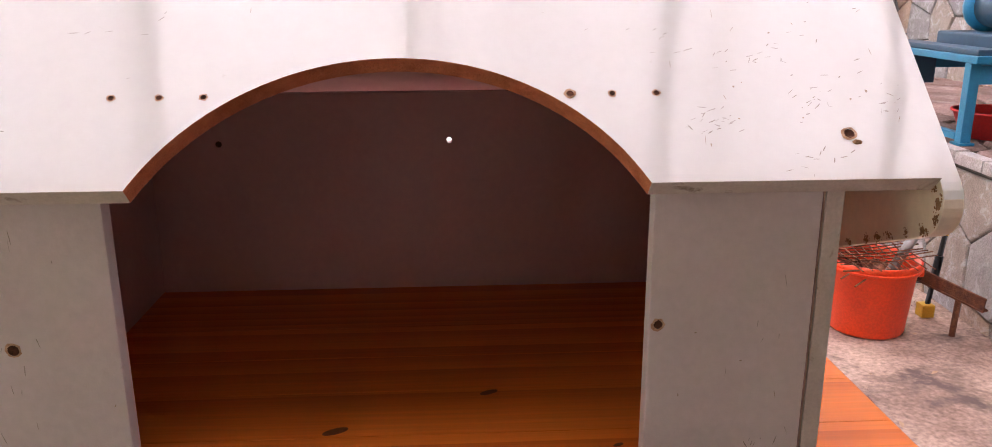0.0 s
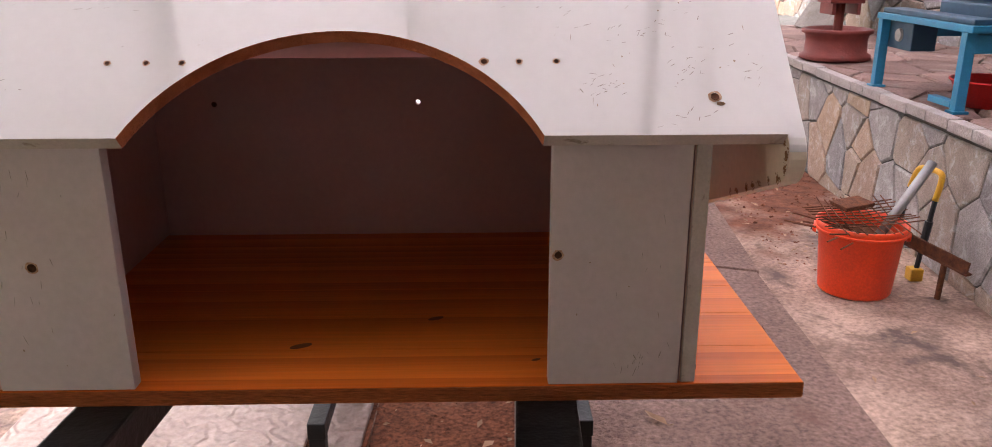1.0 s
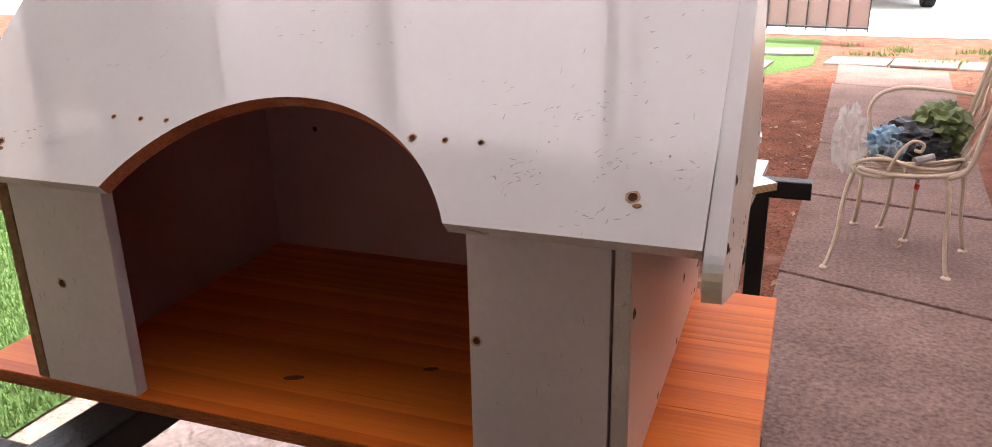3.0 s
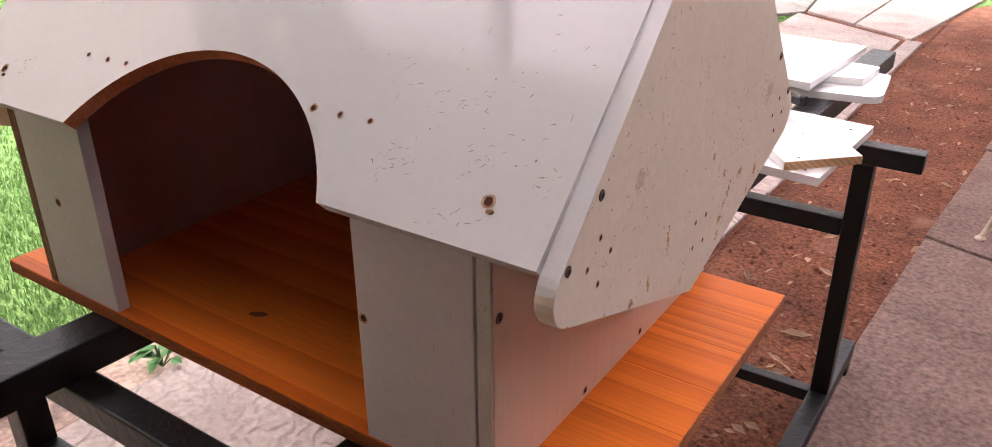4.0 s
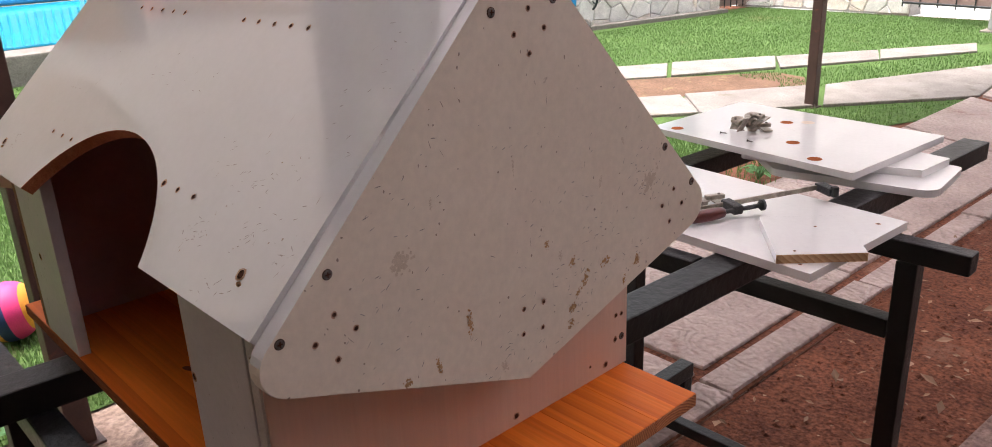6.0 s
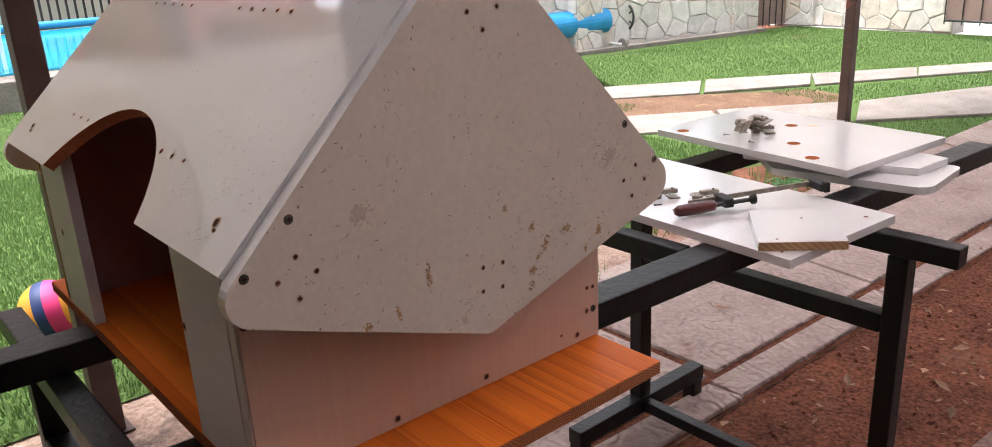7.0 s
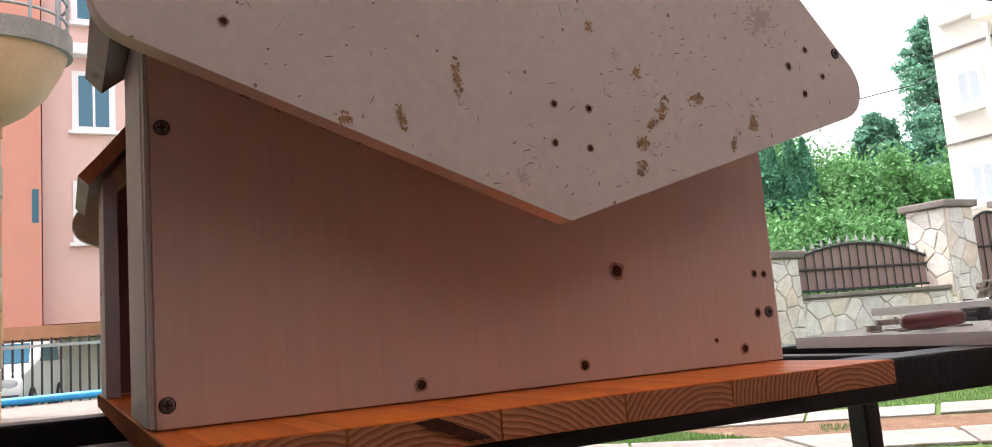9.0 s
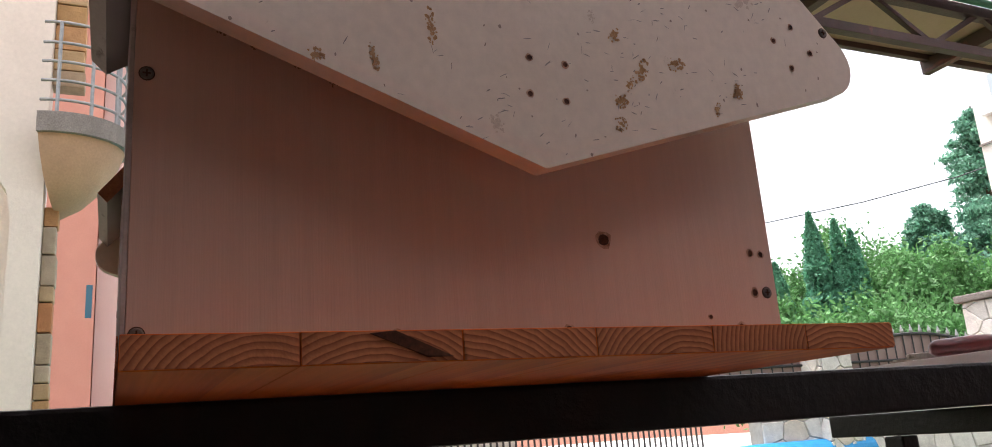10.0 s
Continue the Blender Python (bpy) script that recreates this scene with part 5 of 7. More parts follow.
def leaning_board():
    ob = thing("leaning_board", "pale board leaning against the stone wall", "board", (2.95, 6.9, TOP))
    m = frame_of((2.72, 6.2, TOP), (0.05, 1, 0), (0.5, 0, 0.86))
    part("panel", prism([(0, 0), (0.95, 0), (0.95, 1.0), (0, 1.0)], 0.02, m, 0.002), PALE_SLAB, ob)


def basin():
    x, y = 2.15, 2.95
    ob = thing("plastic_basin", "red plastic basin under the work table", "basin", (x, y, TOP))
    part("bowl", lathe([(0, 0.004), (0.15, 0.0), (0.19, 0.11), (0.2, 0.112), (0.2, 0.12), (0.185, 0.12), (0.145, 0.012), (0, 0.012)], 32, pose(x, y, TOP)), RED_PLASTIC, ob, "", True)


work_table()
grinder()
wheel_stand()
leaning_board()
basin()


# ---- buckets and scrap by the terrace ----
def orange_bucket():
    x, y, z = 1.36, 2.42, -0.026
    ob = thing("bucket", "orange plastic bucket full of rusty wire offcuts", "bucket", (x, y, z))
    r0, r1, h = 0.145, 0.178, 0.30
    part("body", lathe([(0, 0.006), (r0 - 0.006, 0), (r0, 0.008), (r1 - 0.012, h - 0.05), (r1 - 0.002, h - 0.045), (r1, h - 0.02), (r1 + 0.004, h), (r1 - 0.006, h), (r1 - 0.014, h - 0.03), (r0 - 0.01, 0.012), (0, 0.012)], 44, pose(x, y, z)), ORANGE, ob, "", True)
    part("rim", tube([(x + (r1 + 0.004) * math.cos(q), y + (r1 + 0.004) * math.sin(q), z + h - 0.028) for q in np.linspace(0, 2 * math.pi, 45)[:-1]], 0.005, 6, None, True), ORANGE, ob, "", True)
    for a in (2.75, 5.9):
        ear = part("handle_ear", lathe([(0, 0.016), (0.016, 0.014), (0.02, 0)], 12, pose(x + (r1 - 0.004) * math.cos(a), y + (r1 - 0.004) * math.sin(a), z + h - 0.05, 0, 90, math.degrees(a))), ORANGE, ob)
    arc = [(x + (r1 + 0.014) * math.cos(q), y + (r1 + 0.014) * math.sin(q), z + h - 0.05 - 0.1 * math.sin((q - 2.75 - math.pi) / 3.15 * math.pi)) for q in np.linspace(2.75, 5.9, 25) + math.pi]
    part("bail_handle", tube(arc, 0.003, 6), IRON, ob, "thin wire bail handle", True)
    m = pose(x, y, z)
    scrap = thing("scrap_wire", "rusty wire mesh and rods heaped in the bucket", "scrap", (x, y, z + 0.012))
    g = random.Random(3)
    for k in range(9):
        s = -0.14 + 0.035 * k
        p = [m @ Vector(q) for q in ((s, -0.2, h + 0.005 + 0.01 * g.random()), (s, 0, h + 0.02), (s + 0.02, 0.2, h + 0.035 + 0.02 * g.random()))]
        part("rod", tube(p, 0.0028, 6), RUST, scrap)
        p = [m @ Vector(q) for q in ((-0.2, s, h + 0.012 + 0.01 * g.random()), (0, s, h + 0.025), (0.19, s + 0.02, h + 0.03 + 0.015 * g.random()))]
        part("rod", tube(p, 0.0028, 6), RUST, scrap)
    for k in range(9):
        a, q = g.uniform(2.2, 4.2), g.uniform(0.2, 0.33)
        p = [m @ Vector((0.05 * g.uniform(-1, 1), 0.05 * g.uniform(-1, 1), h * 0.8)), m @ Vector((q * math.cos(a), q * math.sin(a), h + g.uniform(-0.05, 0.05)))]
        part("rod", tube(p, 0.0035, 5), RUST, scrap)
    plate = box((-0.05, 0.03, 0), (0.1, 0.13, 0.018), 0.004, m @ pose(0, 0.02, h + 0.028, 4, -3, 20))
    part("brick_lump", plate, RUST, scrap, "reddish crumbling lump on the mesh")
    part("filling", lathe([(0, h - 0.05), (r1 - 0.03, h - 0.06), (r1 - 0.02, h - 0.08)], 24, m), RUST, scrap)


def pipe_things():
    ob = thing("steel_pipe", "grey steel pipe leaning in the bucket", "pipe", (1.5, 2.5, -0.02))
    part("tube", tube([(1.40, 2.375, 0.2), (1.657, 2.5, 0.498)], 0.02, 16), ZINC, ob, "", True)
    part("bore", tube([(1.657, 2.5, 0.498), (1.6574, 2.5002, 0.4985)], 0.016, 16), HOLE, ob)
    ob = thing("yellow_frame_tool", "yellow frame tool leaning on the terrace wall", "tool", (1.68, 2.62, -0.026))
    part("frame", tube(smooth_line([(1.70, 2.51, 0.33), (1.715, 2.512, 0.42), (1.716, 2.54, 0.446), (1.71, 2.64, 0.44), (1.70, 2.68, 0.42), (1.69, 2.705, 0.34)], 5), 0.013, 8), YELLOW, ob, "", True)
    part("shaft", tube([(1.69, 2.705, 0.34), (1.66, 2.74, -0.02)], 0.011, 8), DARKPLASTIC, ob)
    part("shaft", tube([(1.663, 2.512, -0.02), (1.70, 2.51, 0.33)], 0.011, 8), DARKPLASTIC, ob)
    part("foot", box((1.635, 2.485, -0.026), (1.69, 2.54, 0.03), 0.006), YELLOW, ob)
    part("grip", tube([(1.675, 2.512, 0.1), (1.69, 2.511, 0.24)], 0.017, 10), DARKPLASTIC, ob)
    ob = thing("rusty_bar", "rusty flat bar leaning by the bucket", "bar", (1.7, 2.4, -0.02))
    bar("bar", (1.52, 2.60, 0.2), (1.7, 2.2, 0.14), 0.012, 0.055, ob, "", 0.003, RUST)
    part("hole", lathe([(0, 0.001), (0.008, 0.0012), (0.009, 0)], 10, frame_of((1.684, 2.24, 0.146), (-0.41, -0.91, 0), (0, 0, 1))), HOLE, ob)
    bar("flange", (1.527, 2.60, 0.176), (1.707, 2.2, 0.116), 0.035, 0.008, ob, "", 0.002, RUST)
    part("prop", tube([(1.655, 2.3, -0.026), (1.66, 2.3, 0.125)], 0.012, 8), RUST, ob)


def paint_bucket():
    x, y, z = 1.43, 1.2, -0.026
    ob = thing("paint_bucket", "white and blue paint bucket with its lid hanging open", "bucket", (x, y, z))
    part("body", lathe([(0, 0.004), (0.12, 0), (0.128, 0.01), (0.145, 0.25), (0.152, 0.26), (0.152, 0.275), (0.14, 0.275), (0.12, 0.012), (0, 0.012)], 40, pose(x, y, z)), WHITE, ob, "", True)
    lab = part("printed_band", lathe([(0.131, 0.035), (0.1325, 0.037), (0.1445, 0.205), (0.143, 0.207)], 40, pose(x, y, z)), BLUE_COVER, ob, "blue printed band")
    for k, (a, zz, w) in enumerate(((200, 0.15, 0.06), (200, 0.11, 0.08), (205, 0.075, 0.05))):
        m = pose(x, y, z + zz, 0, 0, a) @ frame_of((0.139 + 0.07 * (zz - 0.1), 0, 0), (0, 1, 0), (0.07, 0, 1))
        part("print_bar", box((-w / 2, -0.01, 0), (w / 2, 0.01, 0.0015), 0, m), WHITE, lab)
    part("lid", lathe([(0, 0), (0.14, 0.002), (0.158, 0.0), (0.158, 0.022), (0.15, 0.022), (0.145, 0.01), (0, 0.01)], 40, pose(x - 0.05, y - 0.01, z + 0.285, 0, -24, 0)), WHITE, ob, "white lid pushed aside", True)


orange_bucket()
pipe_things()
paint_bucket()


# ---- garden chair ----
def chair():
    cx, cy = 0.60, 3.2
    ob = thing("garden_chair", "cream painted wrought iron garden chair with bent tube legs", "chair", (cx, cy, 0.0))
    W = lambda a, b, z: (cx + a, cy + b, z)
    ring = [W(0.235 * math.cos(q), 0.225 * math.sin(q), 0.43 + 0.01 * math.cos(q)) for q in np.linspace(0, 2 * math.pi, 37)[:-1]]
    part("seat_ring", tube(ring, 0.011, 8, None, True), CHAIR, ob, "", True)
    inner = [W(0.16 * math.cos(q) + 0.02, 0.15 * math.sin(q), 0.426) for q in np.linspace(0, 2 * math.pi, 33)[:-1]]
    part("inner_ring", tube(inner, 0.008, 8, None, True), CHAIR, ob, "", True)
    for k in range(6):
        b = -0.17 + 0.068 * k
        h = 0.225 * math.sqrt(max(0.05, 1 - (b / 0.225) ** 2))
        part("seat_strip", box((cx - h, cy + b - 0.008, 0.422), (cx + h, cy + b + 0.008, 0.427), 0.001), CHAIR, ob)
    # bent legs, each with a flared foot
    for fx, fy, tx, ty in ((0.301, 2.955, 0.40, 3.06), (0.778, 2.968, 0.72, 3.02), (0.889, 3.333, 0.80, 3.29), (0.44, 3.598, 0.45, 3.38), (0.65, 3.406, 0.68, 3.30), (0.554, 3.566, 0.60, 3.40)):
        dx, dy = fx - tx, fy - ty
        leg = part("leg", tube(smooth_line([(tx, ty, 0.43), (tx + 0.3 * dx, ty + 0.3 * dy, 0.4), (tx + 0.52 * dx, ty + 0.52 * dy, 0.3), (tx + 0.62 * dx, ty + 0.62 * dy, 0.16), (tx + 0.85 * dx, ty + 0.85 * dy, 0.05), (fx, fy, 0.01)]), 0.0095, 8), CHAIR, ob, "", True)
        part("foot_pad", lathe([(0, 0.014), (0.012, 0.012), (0.021, 0.004), (0.021, 0.0), (0, 0)], 12, pose(fx, fy, 0.0)), CHAIR, leg)
    part("tape", tube([(0.667, 3.345, 0.298), (0.666, 3.352, 0.274)], 0.0115, 8), RED_PLASTIC, ob, "scrap of red tape on a leg")
    # back: two outer tubes, an inner hoop and a curled middle
    for s in (-1, 1):
        part("back_tube", tube(smooth_line([W(0.13, 0.19 * s, 0.42), W(0.2, 0.2 * s, 0.47), W(0.235, 0.195 * s, 0.62), W(0.275, 0.185 * s, 0.83), W(0.31, 0.15 * s, 0.97), W(0.325, 0.06 * s, 1.015), W(0.327, 0.0, 1.02)]), 0.011, 8), CHAIR, ob, "", True)
        part("back_hoop", tube(smooth_line([W(0.17, 0.13 * s, 0.44), W(0.235, 0.14 * s, 0.6), W(0.275, 0.13 * s, 0.8), W(0.3, 0.08 * s, 0.9), W(0.305, 0.0, 0.925)]), 0.008, 8), CHAIR, ob, "", True)
        part("back_scroll", tube(smooth_line([W(0.185, 0.04 * s, 0.46), W(0.24, 0.03 * s, 0.62), W(0.27, 0.09 * s, 0.72), W(0.28, 0.1 * s, 0.79), W(0.28, 0.05 * s, 0.81), W(0.275, 0.04 * s, 0.77)]), 0.006, 6), CHAIR, ob, "", True)
        if s > 0:
            part("armrest", tube(smooth_line([W(0.25, 0.195 * s, 0.7), W(0.12, 0.225 * s, 0.71), W(-0.03, 0.235 * s, 0.715), W(-0.13, 0.235 * s, 0.68), W(-0.165, 0.23 * s, 0.61), W(-0.15, 0.22 * s, 0.53), W(-0.09, 0.21 * s, 0.45)]), 0.009, 8), CHAIR, ob, "", True)
        part("arm_scroll", tube(smooth_line([W(-0.1, 0.215 * s, 0.44), W(-0.06, 0.22 * s, 0.53), W(-0.02, 0.22 * s, 0.575), W(0.02, 0.22 * s, 0.565), W(0.015, 0.22 * s, 0.535), W(-0.01, 0.22 * s, 0.54)]), 0.007, 6), CHAIR, ob, "", True)
    # curled apron loop beside the seat
    loop = [W(-0.13 + 0.1 * math.cos(q), -0.2, 0.45 + 0.038 * math.sin(q)) for q in np.linspace(0, 2 * math.pi, 25)[:-1]]
    part("apron_loop", tube(loop, 0.0085, 8, None, True), CHAIR, ob, "", True)


def crumpled(name, label, category, c, size, material, seed, base):
    """A crumpled plastic bag: folds with sharp ridges."""
    ob = thing(name, label, category, base)
    bm = bmesh.new()
    bmesh.ops.create_icosphere(bm, subdivisions=4, radius=1)
    for v in bm.verts:
        d = v.co.normalized()
        wrap = d + 0.35 * noise.noise_vector(d * 1.7 + Vector((seed, 2, 0)))
        ridge = 1 - abs(noise.noise(wrap * 2.2 + Vector((seed, 0, 0)))) * 2.2
        fold = 1 - abs(noise.noise(wrap * 4.6 + Vector((0, seed, 0)))) * 2.0
        f = 0.62 + 0.34 * max(ridge, 0) + 0.16 * max(fold, 0)
        v.co = Vector((d.x * size[0], d.y * size[1], d.z * size[2])) * f + Vector(c)
        v.co.z = max(v.co.z, base[2])
    part("bag", bm, material, ob)
    return ob


chair()
crumpled("plastic_bag", "black plastic bag crumpled on the chair seat", "bag", (0.62, 3.22, 0.52), (0.17, 0.15, 0.11), BAG_BLACK, 3, (0.62, 3.22, 0.443))
crumpled("plastic_bag", "olive green plastic bag crumpled on the chair", "bag", (0.71, 3.24, 0.59), (0.12, 0.14, 0.12), BAG_GREEN, 8, (0.7, 3.24, 0.50))
crumpled("plastic_bag", "blue and white printed plastic bag on the chair seat", "bag", (0.5, 3.14, 0.52), (0.09, 0.1, 0.09), BAG_BLUE, 14, (0.48, 3.16, 0.443))
crumpled("plastic_bag", "thin white plastic bag hanging on the chair arm", "bag", (0.345, 3.05, 0.55), (0.07, 0.06, 0.16), BAG_CLEAR, 21, (0.345, 3.05, 0.40))
hose = thing("coiled_cable", "pale coiled cable with dangling ends on the chair", "cable", (0.62, 3.2, 0.437))
for k in range(5):
    loop = [(0.62 + (0.15 + 0.012 * k) * math.cos(q), 3.14 + (0.13 + 0.012 * (k % 3)) * math.sin(q), 0.45 + 0.009 * k + 0.01 * math.sin(3 * q + k)) for q in np.linspace(0, 2 * math.pi, 25)[:-1]]
    part("loop", tube(loop, 0.007, 6, None, True), CHAIR, hose, "", True)
part("plug", tube([(0.60, 3.0, 0.485), (0.67, 3.03, 0.5)], 0.021, 10), CABLE, hose)


# ---- ball on the lawn ----
def ball():
    c = Vector((-2.83, 0.31, 0.1))
    ob = thing("volleyball", "orange, blue and pink volleyball lying on the lawn", "ball", (c.x, c.y, -0.02))
    r = 0.12
    ax = Vector((0.35, 0.75, 0.15)).normalized()
    cols = ((-1.0, -0.25, SURF_ORANGE, "orange panels"), (-0.25, 0.12, SURF_NAVY, "dark blue band"), (0.12, 0.6, SURF_PINK, "pink panels"), (0.6, 1.0, SURF_ORANGE, "orange panels"))
    for lo, hi, mat, lab in cols:
        prof = [(r * math.sqrt(max(0, 1 - q * q)), r * q) for q in np.linspace(lo, hi, 9)]
        u = ax.orthogonal()
        part("panel", lathe(prof, 32, frame_of(c, u, ax.cross(u))), mat, ob, lab, True)


SURF_ORANGE = surface("orange_ball_skin", (0.75, 0.3, 0.02), (0.65, 0.25, 0.02), 9, 0.5)
SURF_NAVY = surface("navy_ball_skin", (0.015, 0.04, 0.15), (0.012, 0.03, 0.12), 9, 0.5)
SURF_PINK = surface("pink_ball_skin", (0.75, 0.04, 0.2), (0.65, 0.03, 0.17), 9, 0.5)
ball()

# ---- stone fence wall, railings and gates ----
A0, A1, GT, B0 = Vector((-7.4, 7.0)), Vector((-6.62, 10.62)), Vector((-6.5, 11.75)), Vector((-6.42, 11.95))
B1 = Vector((-3.95, 11.7))


def wall_between(name, p, q, height, thick, label):
    d = (q - p).normalized()
    n = Vector((-d.y, d.x))
    out = [tuple(p), tuple(q), tuple(q + n * thick), tuple(p + n * thick)]
    return structure(name, prism(out, height + 0.03, Matrix.Translation((0, 0, height))), FENCE_MORTAR, label, "wall")


fence_a = wall_between("wall_fence_west", A0, A1, 1.04, 0.3, "low stone-faced fence wall")
fence_b = wall_between("wall_fence_north", B0, B1, 1.04, 0.3, "low stone-faced fence wall by the gate")


def pillar(name, x, y, half, height, label):
    ob = structure(name, box((x - half, y - half, -0.03), (x + half, y + half, height)), FENCE_MORTAR, label, "pillar")
    part("cap", box((x - half - 0.07, y - half - 0.07, height + 0.002), (x + half + 0.07, y + half + 0.07, height + 0.1), 0.02), PALE_SLAB, ob, "pale slab cap")
    return ob


pillars = [(pillar("pillar_1", -7.3, 8.0, 0.24, 1.56, "stone-faced fence pillar"), -7.3, 8.0, 0.24, 1.56),
           (pillar("pillar_2", -6.85, 10.85, 0.29, 2.14, "tall stone-faced gate pillar"), -6.85, 10.85, 0.29, 2.14),
           (pillar("pillar_3", -6.35, 12.1, 0.29, 2.14, "tall stone-faced gate pillar"), -6.35, 12.1, 0.29, 2.14)]


def railing(name, p, q, z0, z1, rise, label, panel=PANEL, bars=12, spikes=True, scrolls=False):
    """A wrought iron field: frame, bars, spikes and a brown sheet behind, with an arched top."""
    p, q = Vector((*p, 0)), Vector((*q, 0))
    ob = thing(name, label, "railing", tuple((p + q) / 2 + Vector((0, 0, z0))), kind="structure")
    d = q - p
    n = Vector((-d.y, d.x, 0)).normalized()
    top = lambda s: z1 + rise * (1 - (2 * s - 1) ** 2)
    m = frame_of(p + n * 0.02, d, (0, 0, 1))
    L = d.length
    ss = [k / 16 for k in range(17)]
    out = [(0, z0), (L, z0)] + [(L * s, top(s)) for s in ss[::-1]]
    part("panel", prism(out, 0.012, m), panel, ob, "brown plastic sheet")
    part("top_rail", tube([p + d * s + Vector((0, 0, top(s))) for s in ss], 0.02, 6), IRON, ob)
    for z in (z0, z0 + 0.72 * (z1 - z0)):
        part("rail", tube([p + Vector((0, 0, z)), q + Vector((0, 0, z))], 0.016, 6), IRON, ob)
    for k in range(bars + 1):
        s = k / bars
        e = top(s)
        b = p + d * s
        bb = part("bar", tube([b + Vector((0, 0, z0 - 0.05)), b + Vector((0, 0, e))], 0.009, 5), IRON, ob)
        if spikes:
            part("spike", tube([b + Vector((0, 0, e)), b + Vector((0, 0, e + 0.04)), b + Vector((0, 0, e + 0.12))], [0.012, 0.026, 0.003], 6), ZINC, bb)
        if scrolls and k < bars:
            c = p + d * (s + 0.5 / bars) + Vector((0, 0, z0 + 0.8 * (z1 - z0)))
            r = 0.35 * L / bars
            w = d.normalized()
            part("scroll", tube([c + w * (r * math.cos(a)) + Vector((0, 0, r * math.sin(a))) for a in np.linspace(0, 4.6, 12)], 0.006, 5), IRON, bb)
    return ob


railing("fence_field", (-7.24, 8.25), (-6.92, 10.55), 1.14, 1.52, 0.22, "arched iron fence field with brown sheet above the wall", bars=16)
railing("fence_field", (-7.6, 6.0), (-7.36, 7.75), 1.14, 1.52, 0.22, "arched iron fence field with brown sheet above the wall", bars=12)
railing("fence_field", (-6.0, 12.0), (-4.0, 11.76), 1.2, 2.0, 0.2, "arched iron fence field with brown sheet above the wall", bars=16)
gate = railing("pedestrian_gate", (-6.66, 11.12), (-6.45, 11.82), 0.92, 1.85, 0.22, "brown iron pedestrian gate with arched top", bars=6, spikes=False)
part("lower_panel", prism([(0, 0.02), (0.72, 0.02), (0.72, 0.72), (0, 0.72)], 0.012, frame_of((-6.68, 11.12, 0), (0.21, 0.7, 0), (0, 0, 1))), PANEL, gate, "brown plastic sheet")
for k in range(7):
    x, y = -6.66 + 0.035 * k, 11.12 + 0.1167 * k
    part("bar", tube([(x, y, 0.0), (x, y, 0.92)], 0.009, 5), IRON, gate)
railing("sliding_gate", (2.25, 10.1), (4.6, 9.8), 0.28, 1.8, 0.0, "beige panelled iron driveway gate with scrolls", BEIGE_PANEL, 12, False, True)
railing("sliding_gate", (-3.9, 11.3), (0.78, 10.45), 0.2, 1.8, 0.0, "brown panelled iron driveway gate pushed open", PANEL, 20, False, True)
gp = thing("gate_post", "dark brown steel gate post", "post", (2.2, 10.1, -0.03), kind="structure")
bar("shaft", (2.2, 10.1, -0.03), (2.16, 10.1, 2.2), 0.14, 0.14, gp, "", 0.005, BROWN_STEEL)
motor = thing("gate_motor", "grey sliding gate motor housing by the lawn", "motor", (-2.45, 10.75, -0.03))
part("housing", box((-2.64, 10.62, 0.0), (-2.27, 10.88, 0.45), 0.03), GREYBOX, motor)
part("release_cover", lathe([(0, 0.02), (0.06, 0.015), (0.07, 0)], 18, frame_of((-2.44, 10.619, 0.1), (1, 0, 0), (0, 0, 1))), DARKPLASTIC, motor)
part("plinth", box((-2.7, 10.56, -0.03), (-2.21, 10.93, 0.0), 0.006), PALE_SLAB, motor)


# ---- pool, cover roller and far fence ----
structure("pool_coping", prism([(-16.5, -6), (-9.2, -6), (-9.2, 5.5), (-16.5, 5.5)], 0.36, Matrix.Translation((0, 0, 0.3)), 0.02), PALE_SLAB, "pale coping of the swimming pool", "pool")
structure("water", prism([(-16.0, 1.1), (-9.75, 1.1), (-9.75, 5.0), (-16.0, 5.0)], 0.02, Matrix.Translation((0, 0, 0.325))), WATER, "turquoise pool water", "water")
tubeob = thing("pool_float_line", "blue float tube along the pool edge", "tube", (-16.2, 1.0, 0.3))
part("tube", tube(smooth_line([(-16.2, -5, 0.38), (-16.25, -1, 0.4), (-16.2, 2, 0.41), (-16.25, 5, 0.39)]), 0.07, 10), BLUE_COVER, tubeob, "", True)
ladder = thing("pool_ladder", "white bent tube pool ladder", "ladder", (-10.4, 1.6, 0.3))
for dy in (0, 0.45):
    part("handrail", tube(smooth_line([(-9.5, 1.2 + dy, 0.3), (-9.5, 1.2 + dy, 0.75), (-9.75, 1.2 + dy, 0.95), (-10.1, 1.2 + dy, 0.75), (-10.15, 1.2 + dy, 0.3)]), 0.022, 8), WHITE, ladder, "", True)


